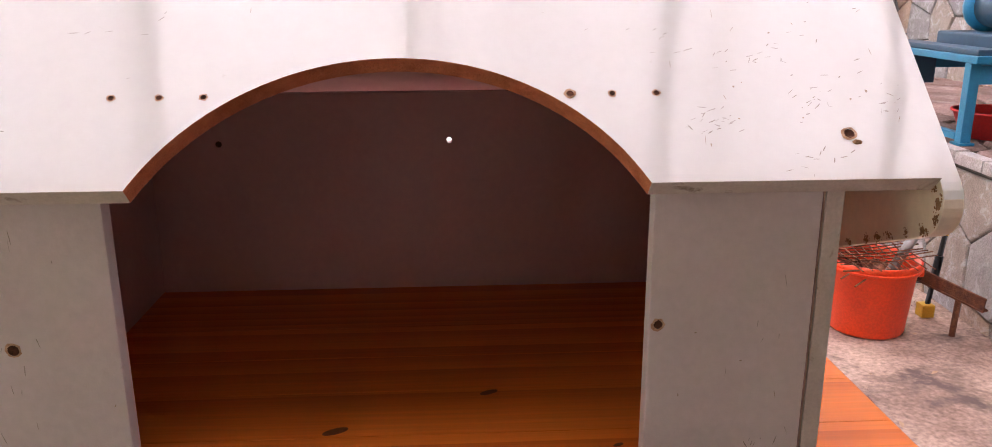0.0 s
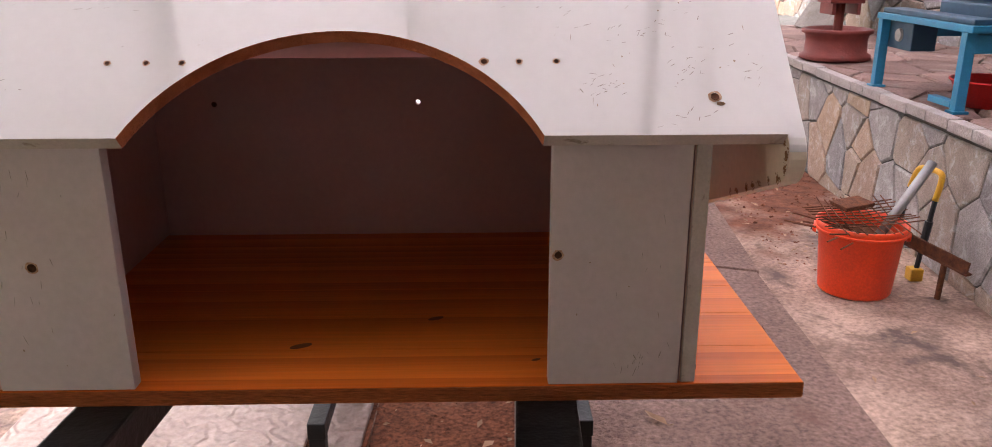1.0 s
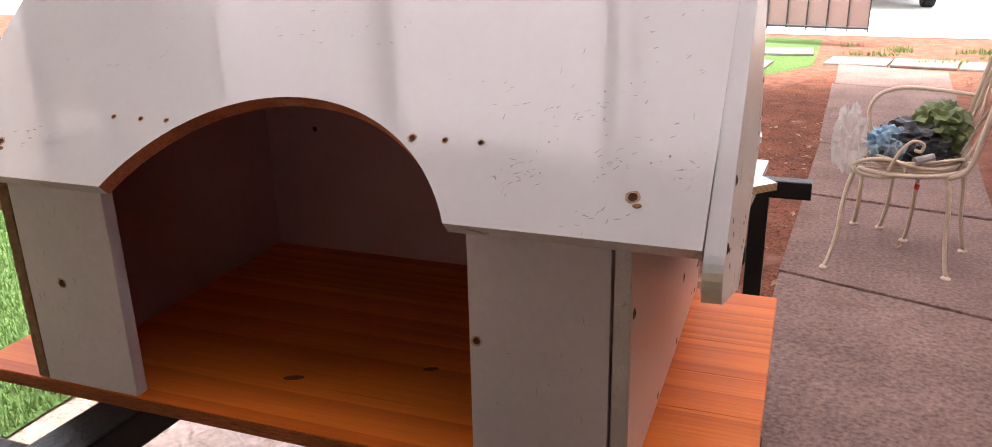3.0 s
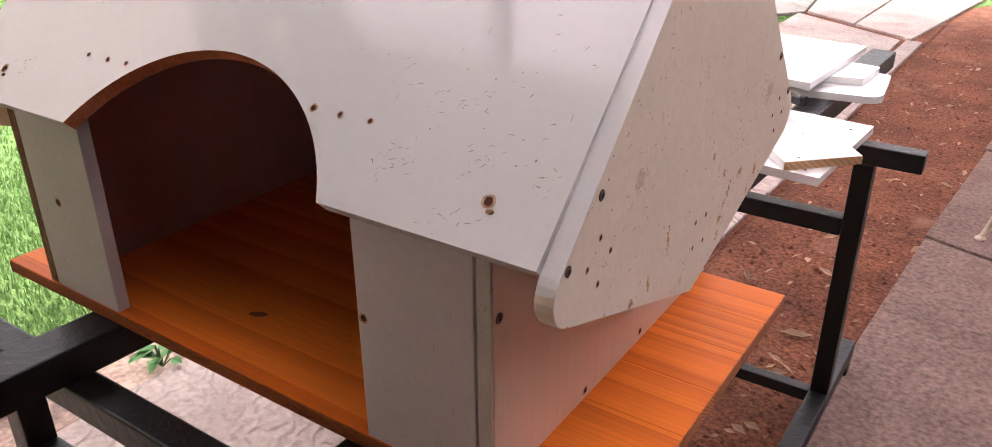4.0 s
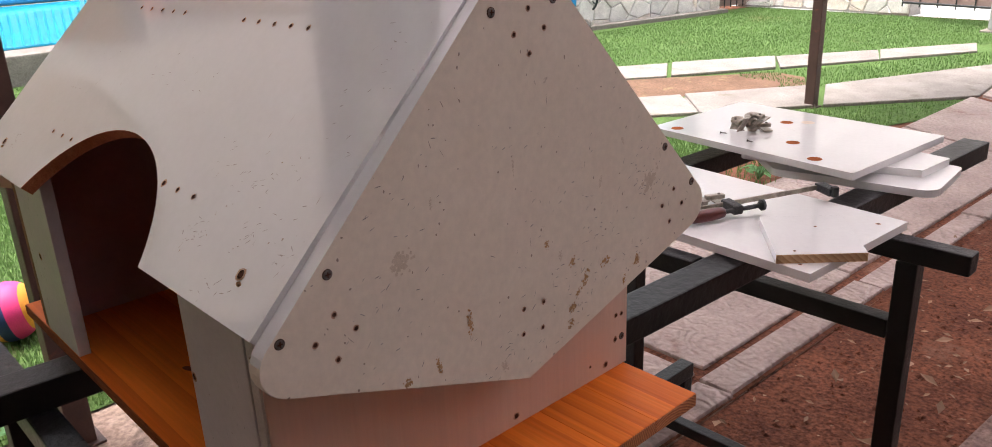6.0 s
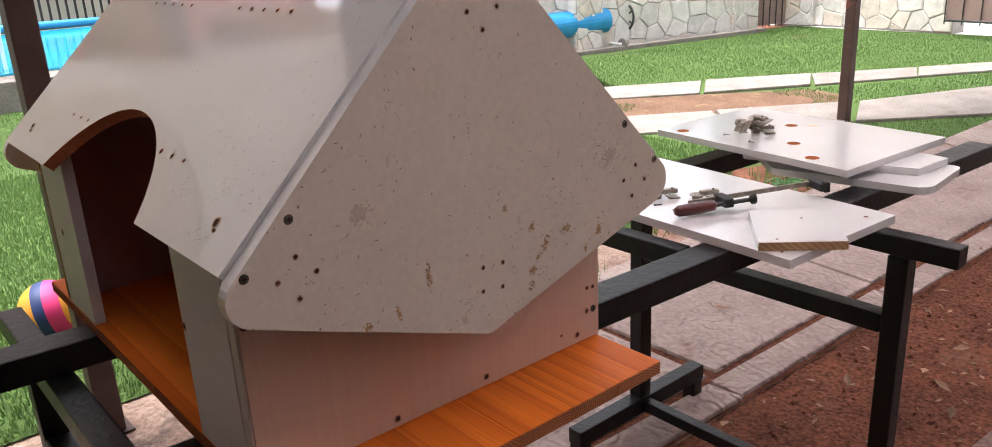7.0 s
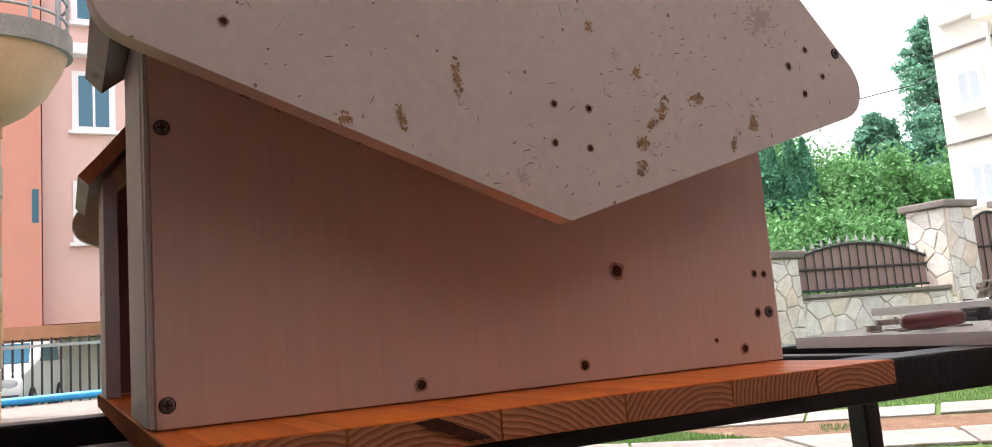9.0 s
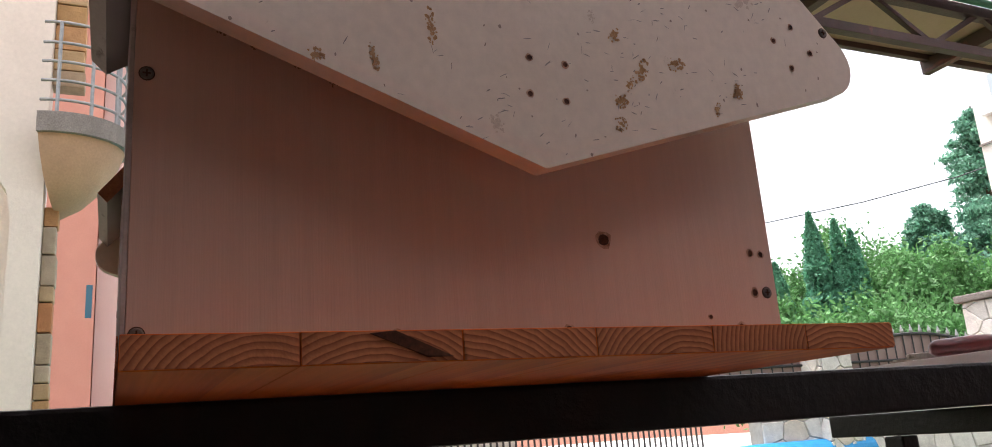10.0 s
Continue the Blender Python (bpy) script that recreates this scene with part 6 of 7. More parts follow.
def cover_roller():
    ob = thing("cover_roller", "blue rolled pool cover on a wheeled roller", "roller", (-7.1, 8.0, -0.02))
    part("roll", tube([(-7.35, 6.2, 0.36), (-7.15, 8.38, 0.36)], 0.17, 24), BLUE_COVER, ob, "rolled blue bubble cover")
    part("axle", tube([(-7.4, 6.0, 0.4), (-7.12, 8.75, 0.4)], 0.025, 10), WHITE, ob)
    c = Vector((-7.1, 8.74, 0.37))
    ax = Vector((0.1, 1, 0)).normalized()
    m = frame_of(c, Vector((0, 0, 1)), ax.cross(Vector((0, 0, 1))))
    rim = [m @ Vector((0.18 * math.cos(q), 0.18 * math.sin(q), 0)) for q in np.linspace(0, 2 * math.pi, 29)[:-1]]
    wheel = part("hand_wheel", tube(rim, 0.016, 8, None, True), DARKPLASTIC, ob, "black spoked hand wheel")
    for k in range(6):
        q = math.pi * k / 3
        part("spoke", tube([m @ Vector((0, 0, 0)), m @ Vector((0.18 * math.cos(q), 0.18 * math.sin(q), 0))], 0.011, 6), DARKPLASTIC, wheel)
    part("axle_foot", tube([(-7.35, 8.45, 0.05), (-6.85, 8.4, 0.05)], 0.02, 8), WHITE, ob)
    part("upright", tube([(-7.1, 8.43, 0.05), (-7.1, 8.6, 0.4)], 0.022, 8), WHITE, ob)
    for x in (-6.85, -7.35):
        part("caster", lathe([(0, -0.02), (0.07, -0.02), (0.075, 0), (0.07, 0.02), (0, 0.02)], 18, frame_of((x, 8.42, 0.055), (0, 0, 1), (1, 0, 0))), PALE_SLAB if x > -7 else DARKPLASTIC, ob)


cover_roller()
structure("kerb", prism([(-7.3, 6.6), (-7.15, 6.55), (-6.3, 11.0), (-6.45, 11.05)], 0.08, Matrix.Translation((0, 0, 0.03)), 0.01), PALE_SLAB, "narrow pale kerb along the lawn", "kerb")
railing_far = thing("pool_fence", "grey vertical bar fence behind the pool", "fence", (-17.5, 2, 0), kind="structure")
bm = bmesh.new()
for k in range(150):
    y = -10 + 0.16 * k
    box((-17.515, y - 0.02, 0.05), (-17.485, y + 0.02, 1.5), 0, None, bm)
tagged(part("bar", bm, IRON, railing_far), kind="stuff")
for z in (0.2, 1.35):
    part("rail", box((-17.48, -10, z - 0.03), (-17.44, 14, z + 0.03)), GREYBOX, railing_far)


# ---- cars ----
def car(x, y, turn, label):
    """A parked car: body with bonnet and cabin, glass, lamps, plate and wheels; it faces its own -y."""
    m = pose(x, y, -0.02, 0, 0, turn)
    ob = thing("car", label, "car", (x, y, -0.02))
    prof = [(-2.0, 0.32), (-2.08, 0.55), (-2.0, 0.85), (-1.85, 0.95), (-0.95, 1.05), (-0.25, 1.5), (1.1, 1.55), (1.85, 1.1), (2.05, 0.95), (2.08, 0.45), (2.0, 0.3)]
    mm = m @ frame_of((0.85, 0, 0), (0, 1, 0), (0, 0, 1))
    part("body", prism(prof, 1.7, mm, 0.06, 3), CARPAINT, ob, "", True)
    ws = m @ frame_of((0, -0.6, 1.283), (1, 0, 0), (0, 0.7, 0.45))
    part("windscreen", prism([(-0.72, -0.36), (0.72, -0.36), (0.62, 0.36), (-0.62, 0.36)], 0.02, ws @ Matrix.Translation((0, 0, 0.012))), GLASS, ob)
    for s in (-1, 1):
        part("side_window", prism([(-0.62, 1.1), (1.3, 1.12), (0.95, 1.46), (-0.2, 1.44)], 0.02, m @ frame_of((s * 0.858 + 0.01, 0, 0), (0, 1, 0), (0, 0, 1))), GLASS, ob)
        part("headlamp", lathe([(0, 0.03), (0.11, 0.02), (0.13, 0)], 20, m @ frame_of((s * 0.62, -2.045, 0.72), (1, 0, 0), (0, 0, 1)) @ Matrix.Diagonal((1.2, 0.75, 1, 1))), HEADLAMP, ob)
        for yy in (-1.3, 1.3):
            wh = part("wheel", lathe([(0.18, -0.1), (0.3, -0.1), (0.32, -0.06), (0.32, 0.06), (0.3, 0.1), (0.18, 0.1)], 28, m @ frame_of((s * 0.78, yy, 0.31), (0, 1, 0), (0, 0, 1))), TYRE, ob)
            part("hub", lathe([(0, -0.1), (0.19, -0.1), (0.19, 0.105), (0, 0.11)], 20, m @ frame_of((s * 0.78, yy, 0.31), (0, 1, 0), (0, 0, 1))), ZINC, wh)
    part("grille", box((-0.45, -2.1, 0.55), (0.45, -2.06, 0.8), 0.01, m), DARKPLASTIC, ob)
    part("bumper", box((-0.8, -2.13, 0.32), (0.8, -2.05, 0.5), 0.02, m), DARKPLASTIC, ob)
    pl = part("plate", box((-0.26, -2.15, 0.42), (0.26, -2.14, 0.53), 0, m), WHITE, ob)
    part("plate_field", box((-0.26, -2.154, 0.42), (-0.2, -2.151, 0.53), 0, m), PLATEBLUE, pl)
    part("plate_bar", box((-0.17, -2.154, 0.45), (0.2, -2.151, 0.5), 0, m), PLATEBLUE, pl)


car(1.15, 17.3, 3, "white car parked across the street, seen from the front")
car(-0.9, 18.2, 90, "white car parked further along the street")
car(-19.6, -1.2, 80, "white car parked behind the pool fence")


# ---- houses beyond the fence ----
def window(parent, m, w, h, trim=0.12, sill=True, panes=2, pane=None):
    fr = part("window", prism([(-w / 2 - trim, -h / 2 - trim), (w / 2 + trim, -h / 2 - trim), (w / 2 + trim, h / 2 + trim), (-w / 2 - trim, h / 2 + trim)], 0.06, m @ Matrix.Translation((0, 0, 0.05))), WINDOW_TRIM, parent, "white framed window")
    for k in range(panes):
        x0, x1 = -w / 2 + w * k / panes + 0.03, -w / 2 + w * (k + 1) / panes - 0.03
        part("pane", box((x0, -h / 2, 0.052), (x1, h / 2, 0.058), 0, m), pane or GLASS, fr)
    if sill:
        part("sill", box((-w / 2 - 0.2, -h / 2 - trim - 0.08, 0), (w / 2 + 0.2, -h / 2 - trim, 0.16), 0, m), WINDOW_TRIM, fr)


def facing_x(x, y, z):
    return frame_of((x, y, z), (0, 1, 0), (0, 0, 1))


def pink_house():
    ob = thing("pink_house", "pink rendered apartment house with white windows beyond the pool fence", "house", (-25, 4, 0))
    part("wall", box((-30, -0.45, 1.95), (-22, 11, 12.5)), PINK, ob, "pink rendered wall")
    part("side_wing", box((-30, -9, 1.9), (-21.4, -0.47, 12.5)), SALMON, ob, "salmon rendered wing")
    part("ground_floor", box((-30, -9, -0.03), (-22.6, 11, 1.6)), PALE, ob)
    part("fascia", box((-30, -9.1, 1.6), (-21.3, 11.1, 1.9)), ORANGE_BEAM, ob, "orange-brown fascia band")
    for z in (4.65, 7.45, 10.25):
        for y in (0.7, 3.4, 6.2):
            window(ob, facing_x(-22, y, z), 0.75, 1.3, pane=PALE_GLASS if z < 5 else GLASS)
    part("slit_window", box((-21.41, -0.66, 4.3), (-21.395, -0.52, 5.1)), GLASS, ob, "narrow dark window")
    for z in (3.45, 6.2):
        bal = part("balcony", box((-22.0, 4.6, z), (-21.0, 8.6, z + 0.18), 0.02), PINK, ob, "pink balcony with railing")
        for k in range(9):
            part("baluster", box((-21.04, 4.65 + 0.48 * k, z + 0.18), (-21.01, 4.68 + 0.48 * k, z + 1.0)), ZINC, bal)
        part("handrail", box((-21.06, 4.6, z + 1.0), (-20.99, 8.6, z + 1.05)), ZINC, bal)
    part("cornice", box((-22.0, 0.1, 8.55), (-21.6, 1.4, 8.85), 0.05), WINDOW_TRIM, ob)
    part("roof", box((-30.4, -9.4, 12.5), (-21.0, 11.4, 12.8), 0.05), ORANGE_BEAM, ob)


def air_conditioner():
    ob = thing("air_conditioner", "white outdoor air conditioner unit on the pink wall", "air conditioner", (-21.8, 1.5, 4.58))
    part("casing", box((-21.99, 1.08, 4.6), (-21.66, 1.92, 5.14), 0.02), WHITE, ob)
    m = facing_x(-21.659, 1.42, 4.87)
    grille = part("fan_grille", lathe([(0, 0.004), (0.2, 0.006), (0.22, 0.012), (0.235, 0.012), (0.24, 0)], 28, m), GREYBOX, ob, "round grey fan grille")
    for k in range(4):
        ring = [m @ Vector(((0.05 + 0.045 * k) * math.cos(q), (0.05 + 0.045 * k) * math.sin(q), 0.012)) for q in np.linspace(0, 2 * math.pi, 25)[:-1]]
        part("ring", tube(ring, 0.006, 5, None, True), DARKPLASTIC, grille)
    for y in (1.2, 1.8):
        part("bracket", box((-21.99, y - 0.02, 4.56), (-21.68, y + 0.02, 4.597)), GREYBOX, ob)
    part("hose", tube(smooth_line([(-21.9, 1.93, 4.7), (-21.93, 2.05, 4.5), (-21.97, 2.1, 4.0)]), 0.02, 6), DARKPLASTIC, ob)


def arch_house():
    """The near cream house: a corner with an arched opening and a rounded balcony."""
    ob = thing("cream_house", "cream rendered house with an arch and a rounded balcony", "house", (-10, -4, 0))
    arch = [(-4.03, -0.03), (-4.03, 3.4)] + [(-2.53 + 1.5 * math.cos(q), 3.4 + 1.05 * math.sin(q)) for q in np.linspace(math.pi, 0, 13)] + [(-1.03, 3.4), (-1.03, -0.03)]
    outline = [(-8, -0.03)] + arch + [(-0.74, -0.03), (-0.74, 11), (-8, 11)]
    m = frame_of((-9.0, 0, 0), (0, 1, 0), (0, 0, 1))
    part("wall", prism(outline, 0.35, m), CREAM, ob, "cream rendered wall with an arched opening")
    part("inner_wall", box((-13, -8, -0.03), (-11.5, -1.0, 11)), CREAM, ob)
    g = random.Random(17)
    z = -0.03
    while z < 8.0:
        h = g.uniform(0.16, 0.34)
        if z > 4.75 or z + h < 3.75:
            e = -0.6 if z < 4 else -0.42
            part("stone", box((-9.45, -0.737, z + 0.006), (-9.2 + g.uniform(-0.015, 0.015), e + g.uniform(-0.01, 0.01), z + h - 0.006), 0.015), OCHRE_STONE, ob)
        z += h
    c = Vector((-9.25, -0.6, 0))
    prof = [(c.x + 0.68 * math.sin(q) * 0.95, c.y + 0.68 * math.cos(q)) for q in np.linspace(-0.5, 1.9, 19)]
    slab = part("balcony", prism(([(c.x - 0.4, c.y)] + prof)[::-1], 0.22, Matrix.Translation((0, 0, 4.45))), PALE_SLAB, ob, "rounded concrete balcony slab")
    under = [(c.x + 0.64 * math.sin(q) * 0.92, c.y + 0.63 * math.cos(q)) for q in np.linspace(-0.5, 1.9, 19)]
    bm = bmesh.new()
    tip = bm.verts.new((c.x - 0.2, c.y - 0.02, 3.48))
    rings = [[bm.verts.new((c.x + (x - c.x) * q, c.y + (y - c.y) * q, z)) for x, y in under] for q, z in ((1.0, 4.229), (0.9, 4.05), (0.68, 3.8), (0.36, 3.58))]
    for upper, lower in zip(rings, rings[1:]):
        for a, b, e, f in zip(upper, upper[1:], lower[1:], lower):
            bm.faces.new((a, f, e, b))
    for a, b in zip(rings[-1], rings[-1][1:]):
        bm.faces.new((tip, b, a))
    part("corbel", bm, OCHRE_RENDER, slab, "cone-shaped ochre underside", True)
    for z in (4.6, 4.82, 5.04, 5.26, 5.5):
        part("rail", tube([(x * 1.0, y, z) for x, y in under], 0.018, 6), ZINC, slab, "", True)
    for k in range(0, 19, 4):
        part("baluster", tube([(under[k][0], under[k][1], 4.45), (under[k][0], under[k][1], 5.5)], 0.022, 6), ZINC, slab)


def pale_house():
    ob = thing("pale_house", "pale rendered apartment house with balconies before the trees", "house", (-7, 19, 0))
    part("wall", box((-9.7, 15.6, -0.03), (-3.5, 22, 11.5)), PALE, ob, "pale rendered wall")
    m0 = frame_of((0, 15.6, 0), (1, 0, 0), (0, 0, 1))
    for z in (3.05, 4.9, 6.75, 8.6):
        window(ob, m0 @ Matrix.Translation((-9.05, z, 0)), 0.44, 0.64, 0.07, pane=PALE_GLASS)
        window(ob, frame_of((-9.7, 17.2, z), (0, -1, 0), (0, 0, 1)), 0.6, 0.7, 0.07, pane=PALE_GLASS)
        bal = part("balcony", box((-8.4, 14.9, z - 0.8), (-5.5, 15.598, z - 0.68), 0.02), PALE, ob, "pale balcony slab")
        part("parapet", box((-8.4, 14.9, z - 0.68), (-5.5, 14.98, z - 0.15), 0.02), PALE, bal)
        part("ledge", box((-9.72, 15.56, z - 1.02), (-3.5, 15.599, z - 0.98)), PALE_SLAB, ob)
    part("downpipe", tube([(-8.52, 15.52, 0), (-8.52, 15.52, 11)], 0.04, 8), WHITE, ob)
    part("roof", box((-10, 15.3, 11.5), (-3.2, 22.3, 11.7), 0.05), ORANGE_BEAM, ob)


pink_house()
air_conditioner()
arch_house()
pale_house()


# ---- trees beyond the fence ----
def crown_mesh(name, points, size, seed, material, parent, flat=0.0):
    """Leaves: small bent quads at points, turned at random."""
    g = np.random.default_rng(seed)
    n = len(points)
    p = np.asarray(points)
    u = g.normal(size=(n, 3))
    u[:, 2] *= 1 - flat
    u /= np.linalg.norm(u, axis=1)[:, None]
    v = np.cross(u, g.normal(size=(n, 3)))
    v /= np.linalg.norm(v, axis=1)[:, None]
    s = size * g.uniform(0.6, 1.4, (n, 1))
    co = np.stack([p - u * s, p + v * s * 0.45, p + u * s, p - v * s * 0.45], 1).reshape(-1, 3)
    me = bpy.data.meshes.new(name)
    me.from_pydata(co.tolist(), [], np.arange(4 * n).reshape(-1, 4).tolist())
    return mesh_part(name, me, material, parent)


def column_tree(x, y, height, radius, seed, material=CYPRESS):
    ob = thing("cypress", "slim dark green cypress behind the fence", "tree", (x, y, -0.03), "cypresses")
    part("trunk", tube([(x, y, -0.03), (x, y, height * 0.9)], [0.12, 0.02], 8), BARK, ob)
    g = np.random.default_rng(seed)
    pts = []
    for k in range(15000):
        q = g.uniform(0.04, 1)
        r = radius * (np.sin(np.pi * min(1, q * 0.85 + 0.15)) ** 0.8) * (0.85 + 0.3 * noise.noise(Vector((q * 14, seed, g.uniform(0, 1)))))
        a = g.uniform(0, 6.28)
        rr = r * math.sqrt(g.uniform(0.25, 1))
        pts.append((x + rr * math.cos(a), y + rr * math.sin(a), height * q))
    crown_mesh("crown", pts, 0.065, seed, material, ob)


def spruce(x, y, height, radius, seed):
    ob = thing("spruce", "tall dark spruce with drooping branches", "tree", (x, y, -0.03))
    part("trunk", tube([(x, y, -0.03), (x, y, height)], [0.25, 0.02], 8), BARK, ob)
    g = np.random.default_rng(seed)
    pts, limbs = [], bmesh.new()
    for k in range(170):
        q = g.uniform(0.1, 0.99) ** 0.9
        a, ln = g.uniform(0, 6.28), radius * (1 - q) ** 0.75 * g.uniform(0.6, 1.15) + 0.15
        base = Vector((x, y, height * q))
        tip = base + Vector((ln * math.cos(a), ln * math.sin(a), -0.28 * ln + 0.1))
        if k % 3 == 0:
            tube([base, tip], [0.035, 0.008], 4, limbs)
        for j in range(280):
            s = g.uniform(0.12, 1)
            c = base.lerp(tip, s)
            w = 0.28 * ln * (1.1 - s) + 0.12
            pts.append((c.x + g.normal() * w * 0.5, c.y + g.normal() * w * 0.5, c.z - abs(g.normal()) * 0.14))
    part("limb", limbs, BARK, ob)
    crown_mesh("crown", pts, 0.075, seed, SPRUCE, ob)


def leafy_tree(x, y, height, radius, seed, clumps=60):
    ob = thing("leafy_tree", "fresh green broadleaf tree behind the fence", "tree", (x, y, -0.03), "leafy trees")
    g = np.random.default_rng(seed)
    part("trunk", tube(smooth_line([(x, y, -0.03), (x + 0.1, y, height * 0.3), (x - 0.05, y + 0.1, height * 0.6)]), 0.1, 8), BARK, ob)
    pts = []
    for k in range(clumps):
        d = g.normal(size=3)
        d /= np.linalg.norm(d)
        c = np.array([x, y, height * 0.62]) + d * np.array([radius, radius, height * 0.38]) * g.uniform(0.4, 1.0)
        if k % 4 == 0:
            part("limb", tube([(x, y, height * 0.4), tuple(c)], [0.05, 0.01], 5), BARK, ob)
        r = radius * g.uniform(0.18, 0.34)
        q = g.normal(size=(320, 3)) * r * 0.5
        pts += (c + q).tolist()
    crown_mesh("crown", pts, 0.065, seed, LEAFY, ob)


column_tree(-14.05, 15.2, 5.55, 0.5, 31)
column_tree(-13.7, 15.6, 5.3, 0.42, 32)
column_tree(-13.5, 15.85, 5.0, 0.4, 44)
column_tree(-14.6, 14.4, 4.4, 0.55, 36)
spruce(-14.0, 22.0, 9.0, 3.6, 33)
spruce(-14.6, 20.0, 6.2, 2.6, 37)
leafy_tree(-13.0, 17.3, 4.6, 1.7, 34)
leafy_tree(-12.2, 15.0, 3.1, 1.5, 35)
leafy_tree(-15.0, 17.4, 5.4, 2.0, 41)
leafy_tree(-12.2, 19.4, 4.4, 1.8, 38)
leafy_tree(-12.5, 12.3, 3.0, 1.6, 39)
cable_line = thing("overhead_cable", "thin overhead cable across the street", "cable", (-12, 18, 5.6))
part("wire", tube(smooth_line([(-22, 11, 5.9), (-12, 18.0, 6.0), (-3, 25, 9.0)]), 0.015, 5), DARKPLASTIC, cable_line)

# ---- pieces: slabs, stones ----
rng = random.Random(21)
slab_row(pave_east, "slab", [(-0.18, -2.2), (0.77, -2.35), (1.0, 2.56), (0.12, 2.86)], 3, 0.006, 0.0, 0.03, SLAB, rng)
slab_row(pave_east, "slab", [(0.12, 2.88), (1.0, 2.58), (1.1, 3.84), (0.2, 4.06)], 1, 0.006, 0.0, 0.03, SLAB, rng)
slab_row(pave_east, "slab", [(0.2, 4.08), (1.1, 3.86), (1.45, 8.6), (0.45, 8.9)], 4, 0.008, 0.0, 0.03, SLAB, rng)
slab_row(pave_east, "threshold_slab", [(0.3, 9.0), (0.4, 9.5), (2.3, 9.3), (2.2, 8.8)], 3, 0.01, 0.0, 0.03, PALE_SLAB, rng)
STAMPED = surface("stamped_concrete", (0.46, 0.37, 0.335), (0.33, 0.25, 0.225), 2.4, 0.75, bump=0.4, bump_scale=70, vary=0.08, stain=(0.25, 0.14, 0.11), stain_scale=1.8, stain_at=0.6, stain_soft=0.15, fine=0.2)
n, l = STAMPED.node_tree.nodes, STAMPED.node_tree.links
wv, tc, bp2 = n.new("ShaderNodeTexWave"), n.new("ShaderNodeTexCoord"), n.new("ShaderNodeBump")
wv.wave_type = "BANDS"
wv.bands_direction = "DIAGONAL"
wv.inputs["Scale"].default_value, wv.inputs["Distortion"].default_value, wv.inputs["Detail"].default_value, wv.inputs["Detail Scale"].default_value = 7.0, 14.0, 2.0, 1.2
l.new(tc.outputs["Object"], wv.inputs["Vector"])
l.new(wv.outputs["Fac"], bp2.inputs["Height"])
bp2.inputs["Strength"].default_value, bp2.inputs["Distance"].default_value = 0.6, 0.012
b = n["Principled BSDF"]
l.new(b.inputs["Normal"].links[0].from_socket, bp2.inputs["Normal"])
l.new(bp2.outputs["Normal"], b.inputs["Normal"])
slab_row(pave_west, "slab", [(-1.62, -2.6), (-0.78, -2.6), (-0.72, 1.9), (-1.62, 1.9)], 4, 0.008, 0.0, 0.03, STAMPED, rng)
slab_row(pave_west, "slab", [(-1.64, 1.92), (-0.72, 1.92), (-0.60, 6.3), (-1.52, 6.88)], 4, 0.008, 0.0, 0.03, STAMPED, rng)
slab_row(pave_west, "border_strip", [(-0.765, -2.6), (-0.64, -2.6), (-0.46, 6.3), (-0.585, 6.3)], 8, 0.004, -0.003, 0.03, STAMPED, rng)
slab_row(pave_west, "slab", [(-1.68, 8.8), (-1.48, 6.97), (-0.55, 6.35), (-0.2, 9.0)], 2, 0.008, 0.0, 0.03, STAMPED, rng)
slab_row(pave_far, "slab", [(-5.6, 3.05), (-5.2, 2.6), (-3.52, 4.38), (-4.12, 4.63)], 2, 0.012, 0.0, 0.03, PALE_SLAB, rng)
slab_row(pave_far, "slab", [(-4.1, 4.65), (-3.5, 4.4), (-2.31, 5.92), (-2.68, 6.67)], 2, 0.02, 0.0, 0.03, PALE_SLAB, rng)
slab_row(pave_far, "slab", [(-2.66, 6.69), (-2.29, 5.94), (-1.5, 6.95), (-1.7, 8.78)], 1, 0.012, 0.0, 0.03, PALE_SLAB, rng)
slab_row(pave_far, "slab", [(-6.3, 4.1), (-5.8, 3.75), (-3.99, 6.28), (-4.4, 6.86)], 3, 0.012, 0.0, 0.03, PALE_SLAB, rng)
slab_row(pave_far, "slab", [(-4.39, 6.88), (-3.97, 6.3), (-2.23, 9.12), (-2.4, 9.64)], 3, 0.012, 0.0, 0.03, PALE_SLAB, rng)
slab_row(pave_far, "slab", [(-1.9, 9.9), (-1.8, 9.5), (0.2, 9.6), (0.2, 10.1)], 3, 0.012, 0.0, 0.03, PALE_SLAB, rng)


def face_with_stones(parent, origin, u, width, height, size, joint, depth, material, seed, squash=0.9, low=None):
    g = random.Random(seed)
    m = frame_of(origin, u, (0, 0, 1))
    for poly in cells(width, height, size, g, squash):
        c = sum(poly, Vector((0, 0))) / len(poly)
        bm = stone_bm([Vector((p.x, p.y)) for p in poly], joint, depth, m, g)
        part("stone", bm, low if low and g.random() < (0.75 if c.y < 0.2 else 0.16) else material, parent)


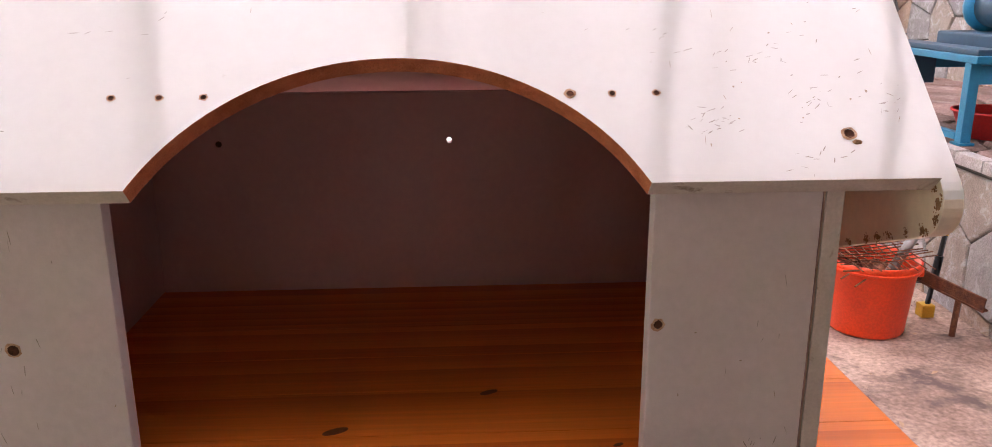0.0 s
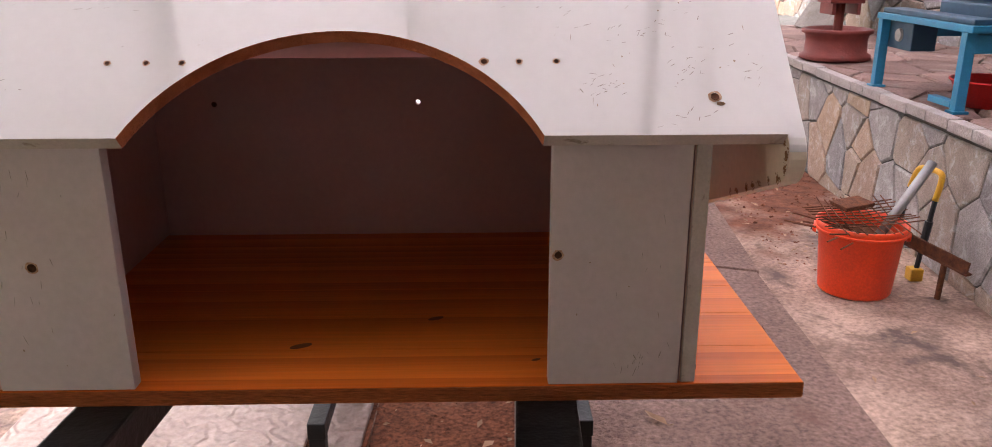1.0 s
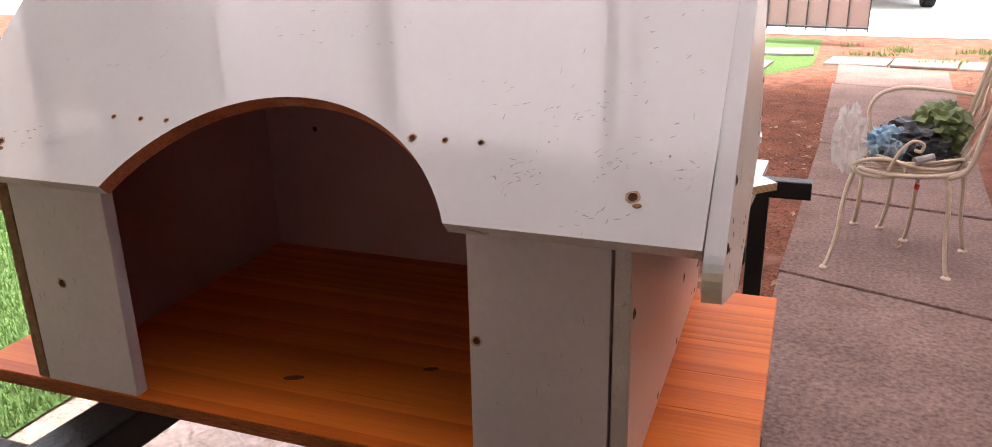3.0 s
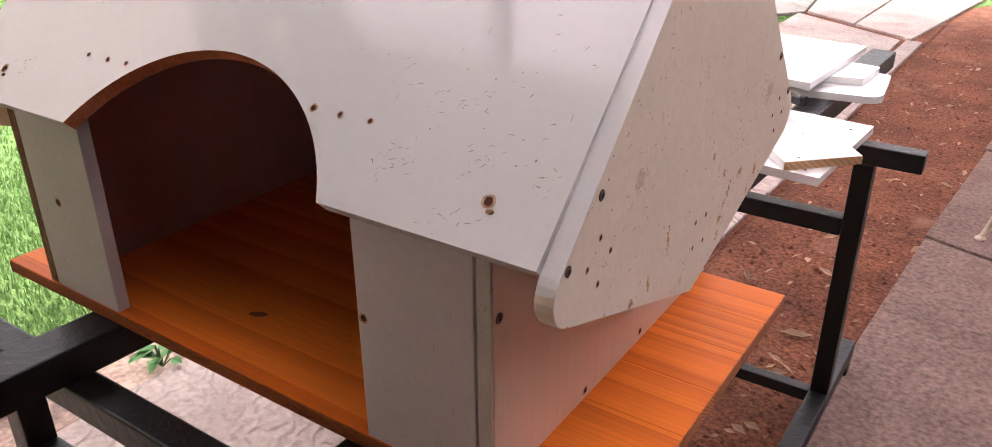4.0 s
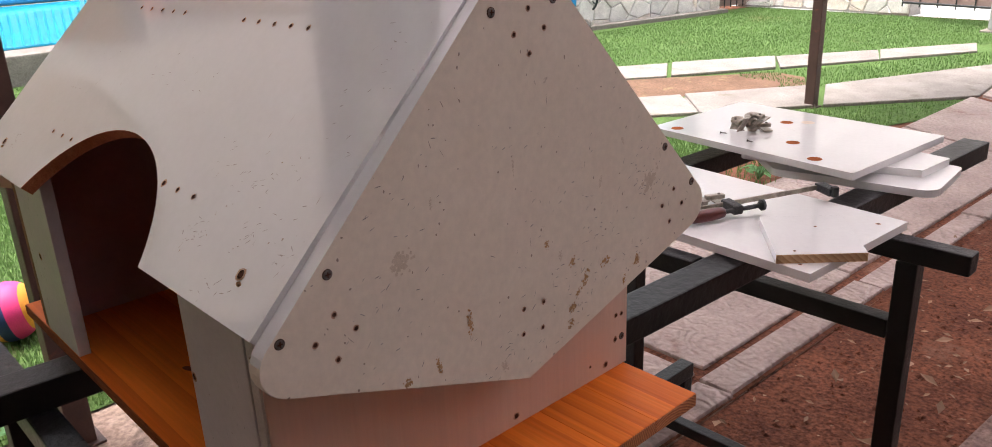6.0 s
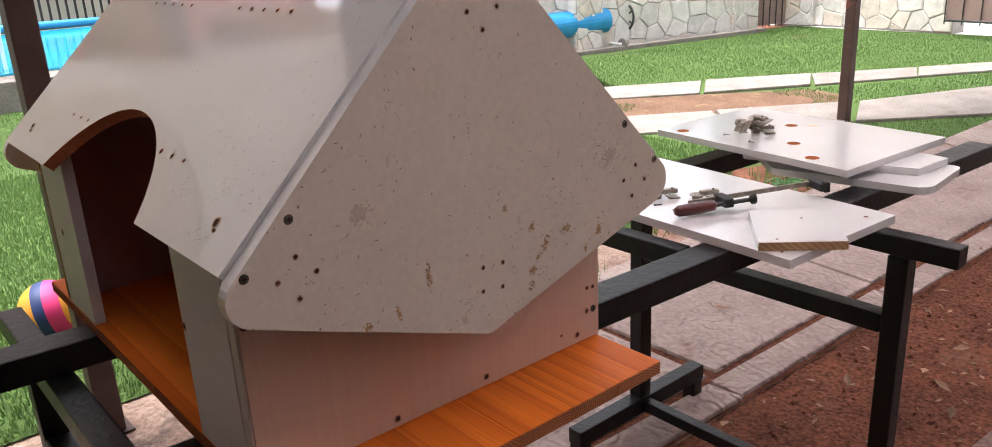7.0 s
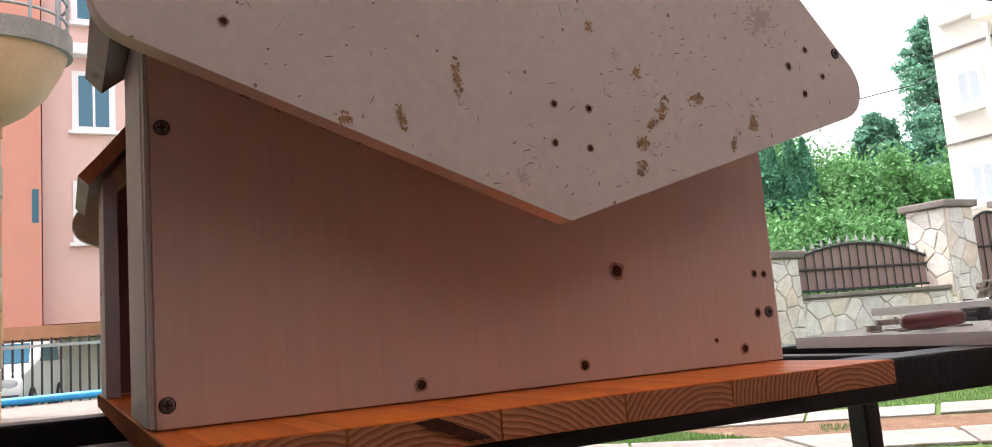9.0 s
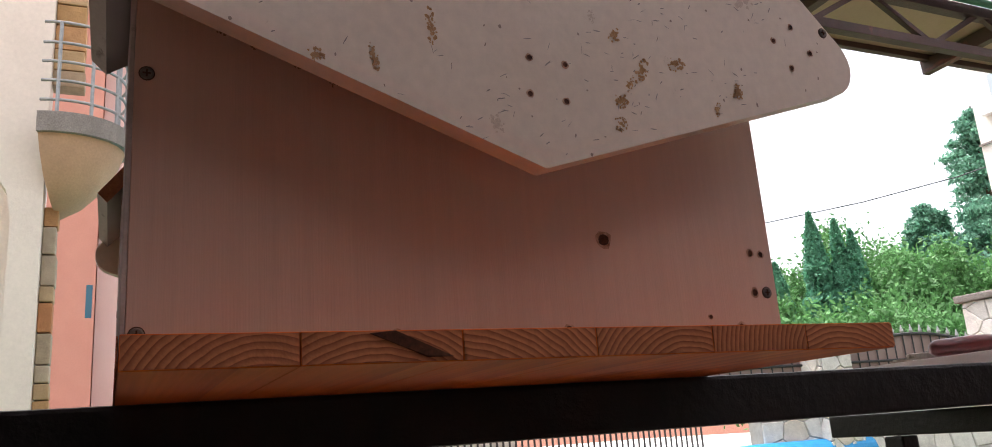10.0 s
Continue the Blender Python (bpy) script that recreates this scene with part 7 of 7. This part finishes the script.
d = Vector((wall_x(7.35) - wall_x(0.0), 7.35, 0))
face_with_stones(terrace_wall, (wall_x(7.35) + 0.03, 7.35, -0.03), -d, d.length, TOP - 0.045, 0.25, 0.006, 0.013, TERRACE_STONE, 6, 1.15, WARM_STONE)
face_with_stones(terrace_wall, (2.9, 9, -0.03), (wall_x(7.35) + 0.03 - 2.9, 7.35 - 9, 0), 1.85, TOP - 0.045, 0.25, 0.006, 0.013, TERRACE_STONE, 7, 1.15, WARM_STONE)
g = random.Random(9)
y = -1.0
while y < 7.3:
    y1 = min(y + g.uniform(0.16, 0.32), 7.36)
    out = [(wall_x(y) - 0.016, y + 0.003), (wall_x(y) + 0.05, y + 0.003), (wall_x(y1) + 0.05, y1 - 0.003), (wall_x(y1) - 0.016, y1 - 0.003)]
    part("edge_block", prism(out, 0.05, Matrix.Translation((0, 0, TOP + g.uniform(-0.004, 0.003))), 0.006), EDGE_BLOCK, terrace_wall)
    y = y1
m = frame_of((wall_x(-0.9) + 1.5, -0.9, TOP - 0.028), (0.0475, 1, 0), (-1, 0, 0))
for poly in cells(8.3, 1.44, 0.5, g, 0.8):
    part("paving_stone", stone_bm([Vector((p.x, p.y)) for p in poly], 0.012, 0.022, m, g), CAPSTONE, terrace_wall)
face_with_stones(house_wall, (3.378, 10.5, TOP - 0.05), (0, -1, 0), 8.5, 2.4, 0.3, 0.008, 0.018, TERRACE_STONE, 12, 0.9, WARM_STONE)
dA = A1 - A0
face_with_stones(fence_a, (A0.x, A0.y, 0.0), (dA.x, dA.y, 0), dA.length, 1.02, 0.3, 0.007, 0.022, FENCE_STONE, 13, 0.9)
dB = B1 - B0
face_with_stones(fence_b, (B0.x, B0.y, 0.0), (dB.x, dB.y, 0), dB.length, 1.02, 0.32, 0.007, 0.022, FENCE_STONE, 14, 0.9)
for p, q, z in ((A0, A1, 1.042), (B0, B1, 1.042)):
    dd = (q - p).normalized()
    nn = Vector((-dd.y, dd.x))
    L = (q - p).length
    k = 0.0
    par = fence_a if p is A0 else fence_b
    while k < L - 0.1:
        e = min(L, k + 0.9)
        out = [tuple(p + dd * (k + 0.005) - nn * 0.05), tuple(p + dd * (e - 0.005) - nn * 0.05), tuple(p + dd * (e - 0.005) + nn * 0.34), tuple(p + dd * (k + 0.005) + nn * 0.34)]
        part("cap_stone", prism(out, 0.05, Matrix.Translation((0, 0, z + 0.052)), 0.008), PALE_SLAB, par)
        k = e
for i, (ob, x, y, half, h) in enumerate(pillars):
    face_with_stones(ob, (x + half, y - half, 0.0), (0, 1, 0), 2 * half, h, 0.26, 0.007, 0.022, FENCE_STONE, 40 + i, 0.9)
    face_with_stones(ob, (x - half, y - half, 0.0), (1, 0, 0), 2 * half, h, 0.26, 0.007, 0.022, FENCE_STONE, 50 + i, 0.9)
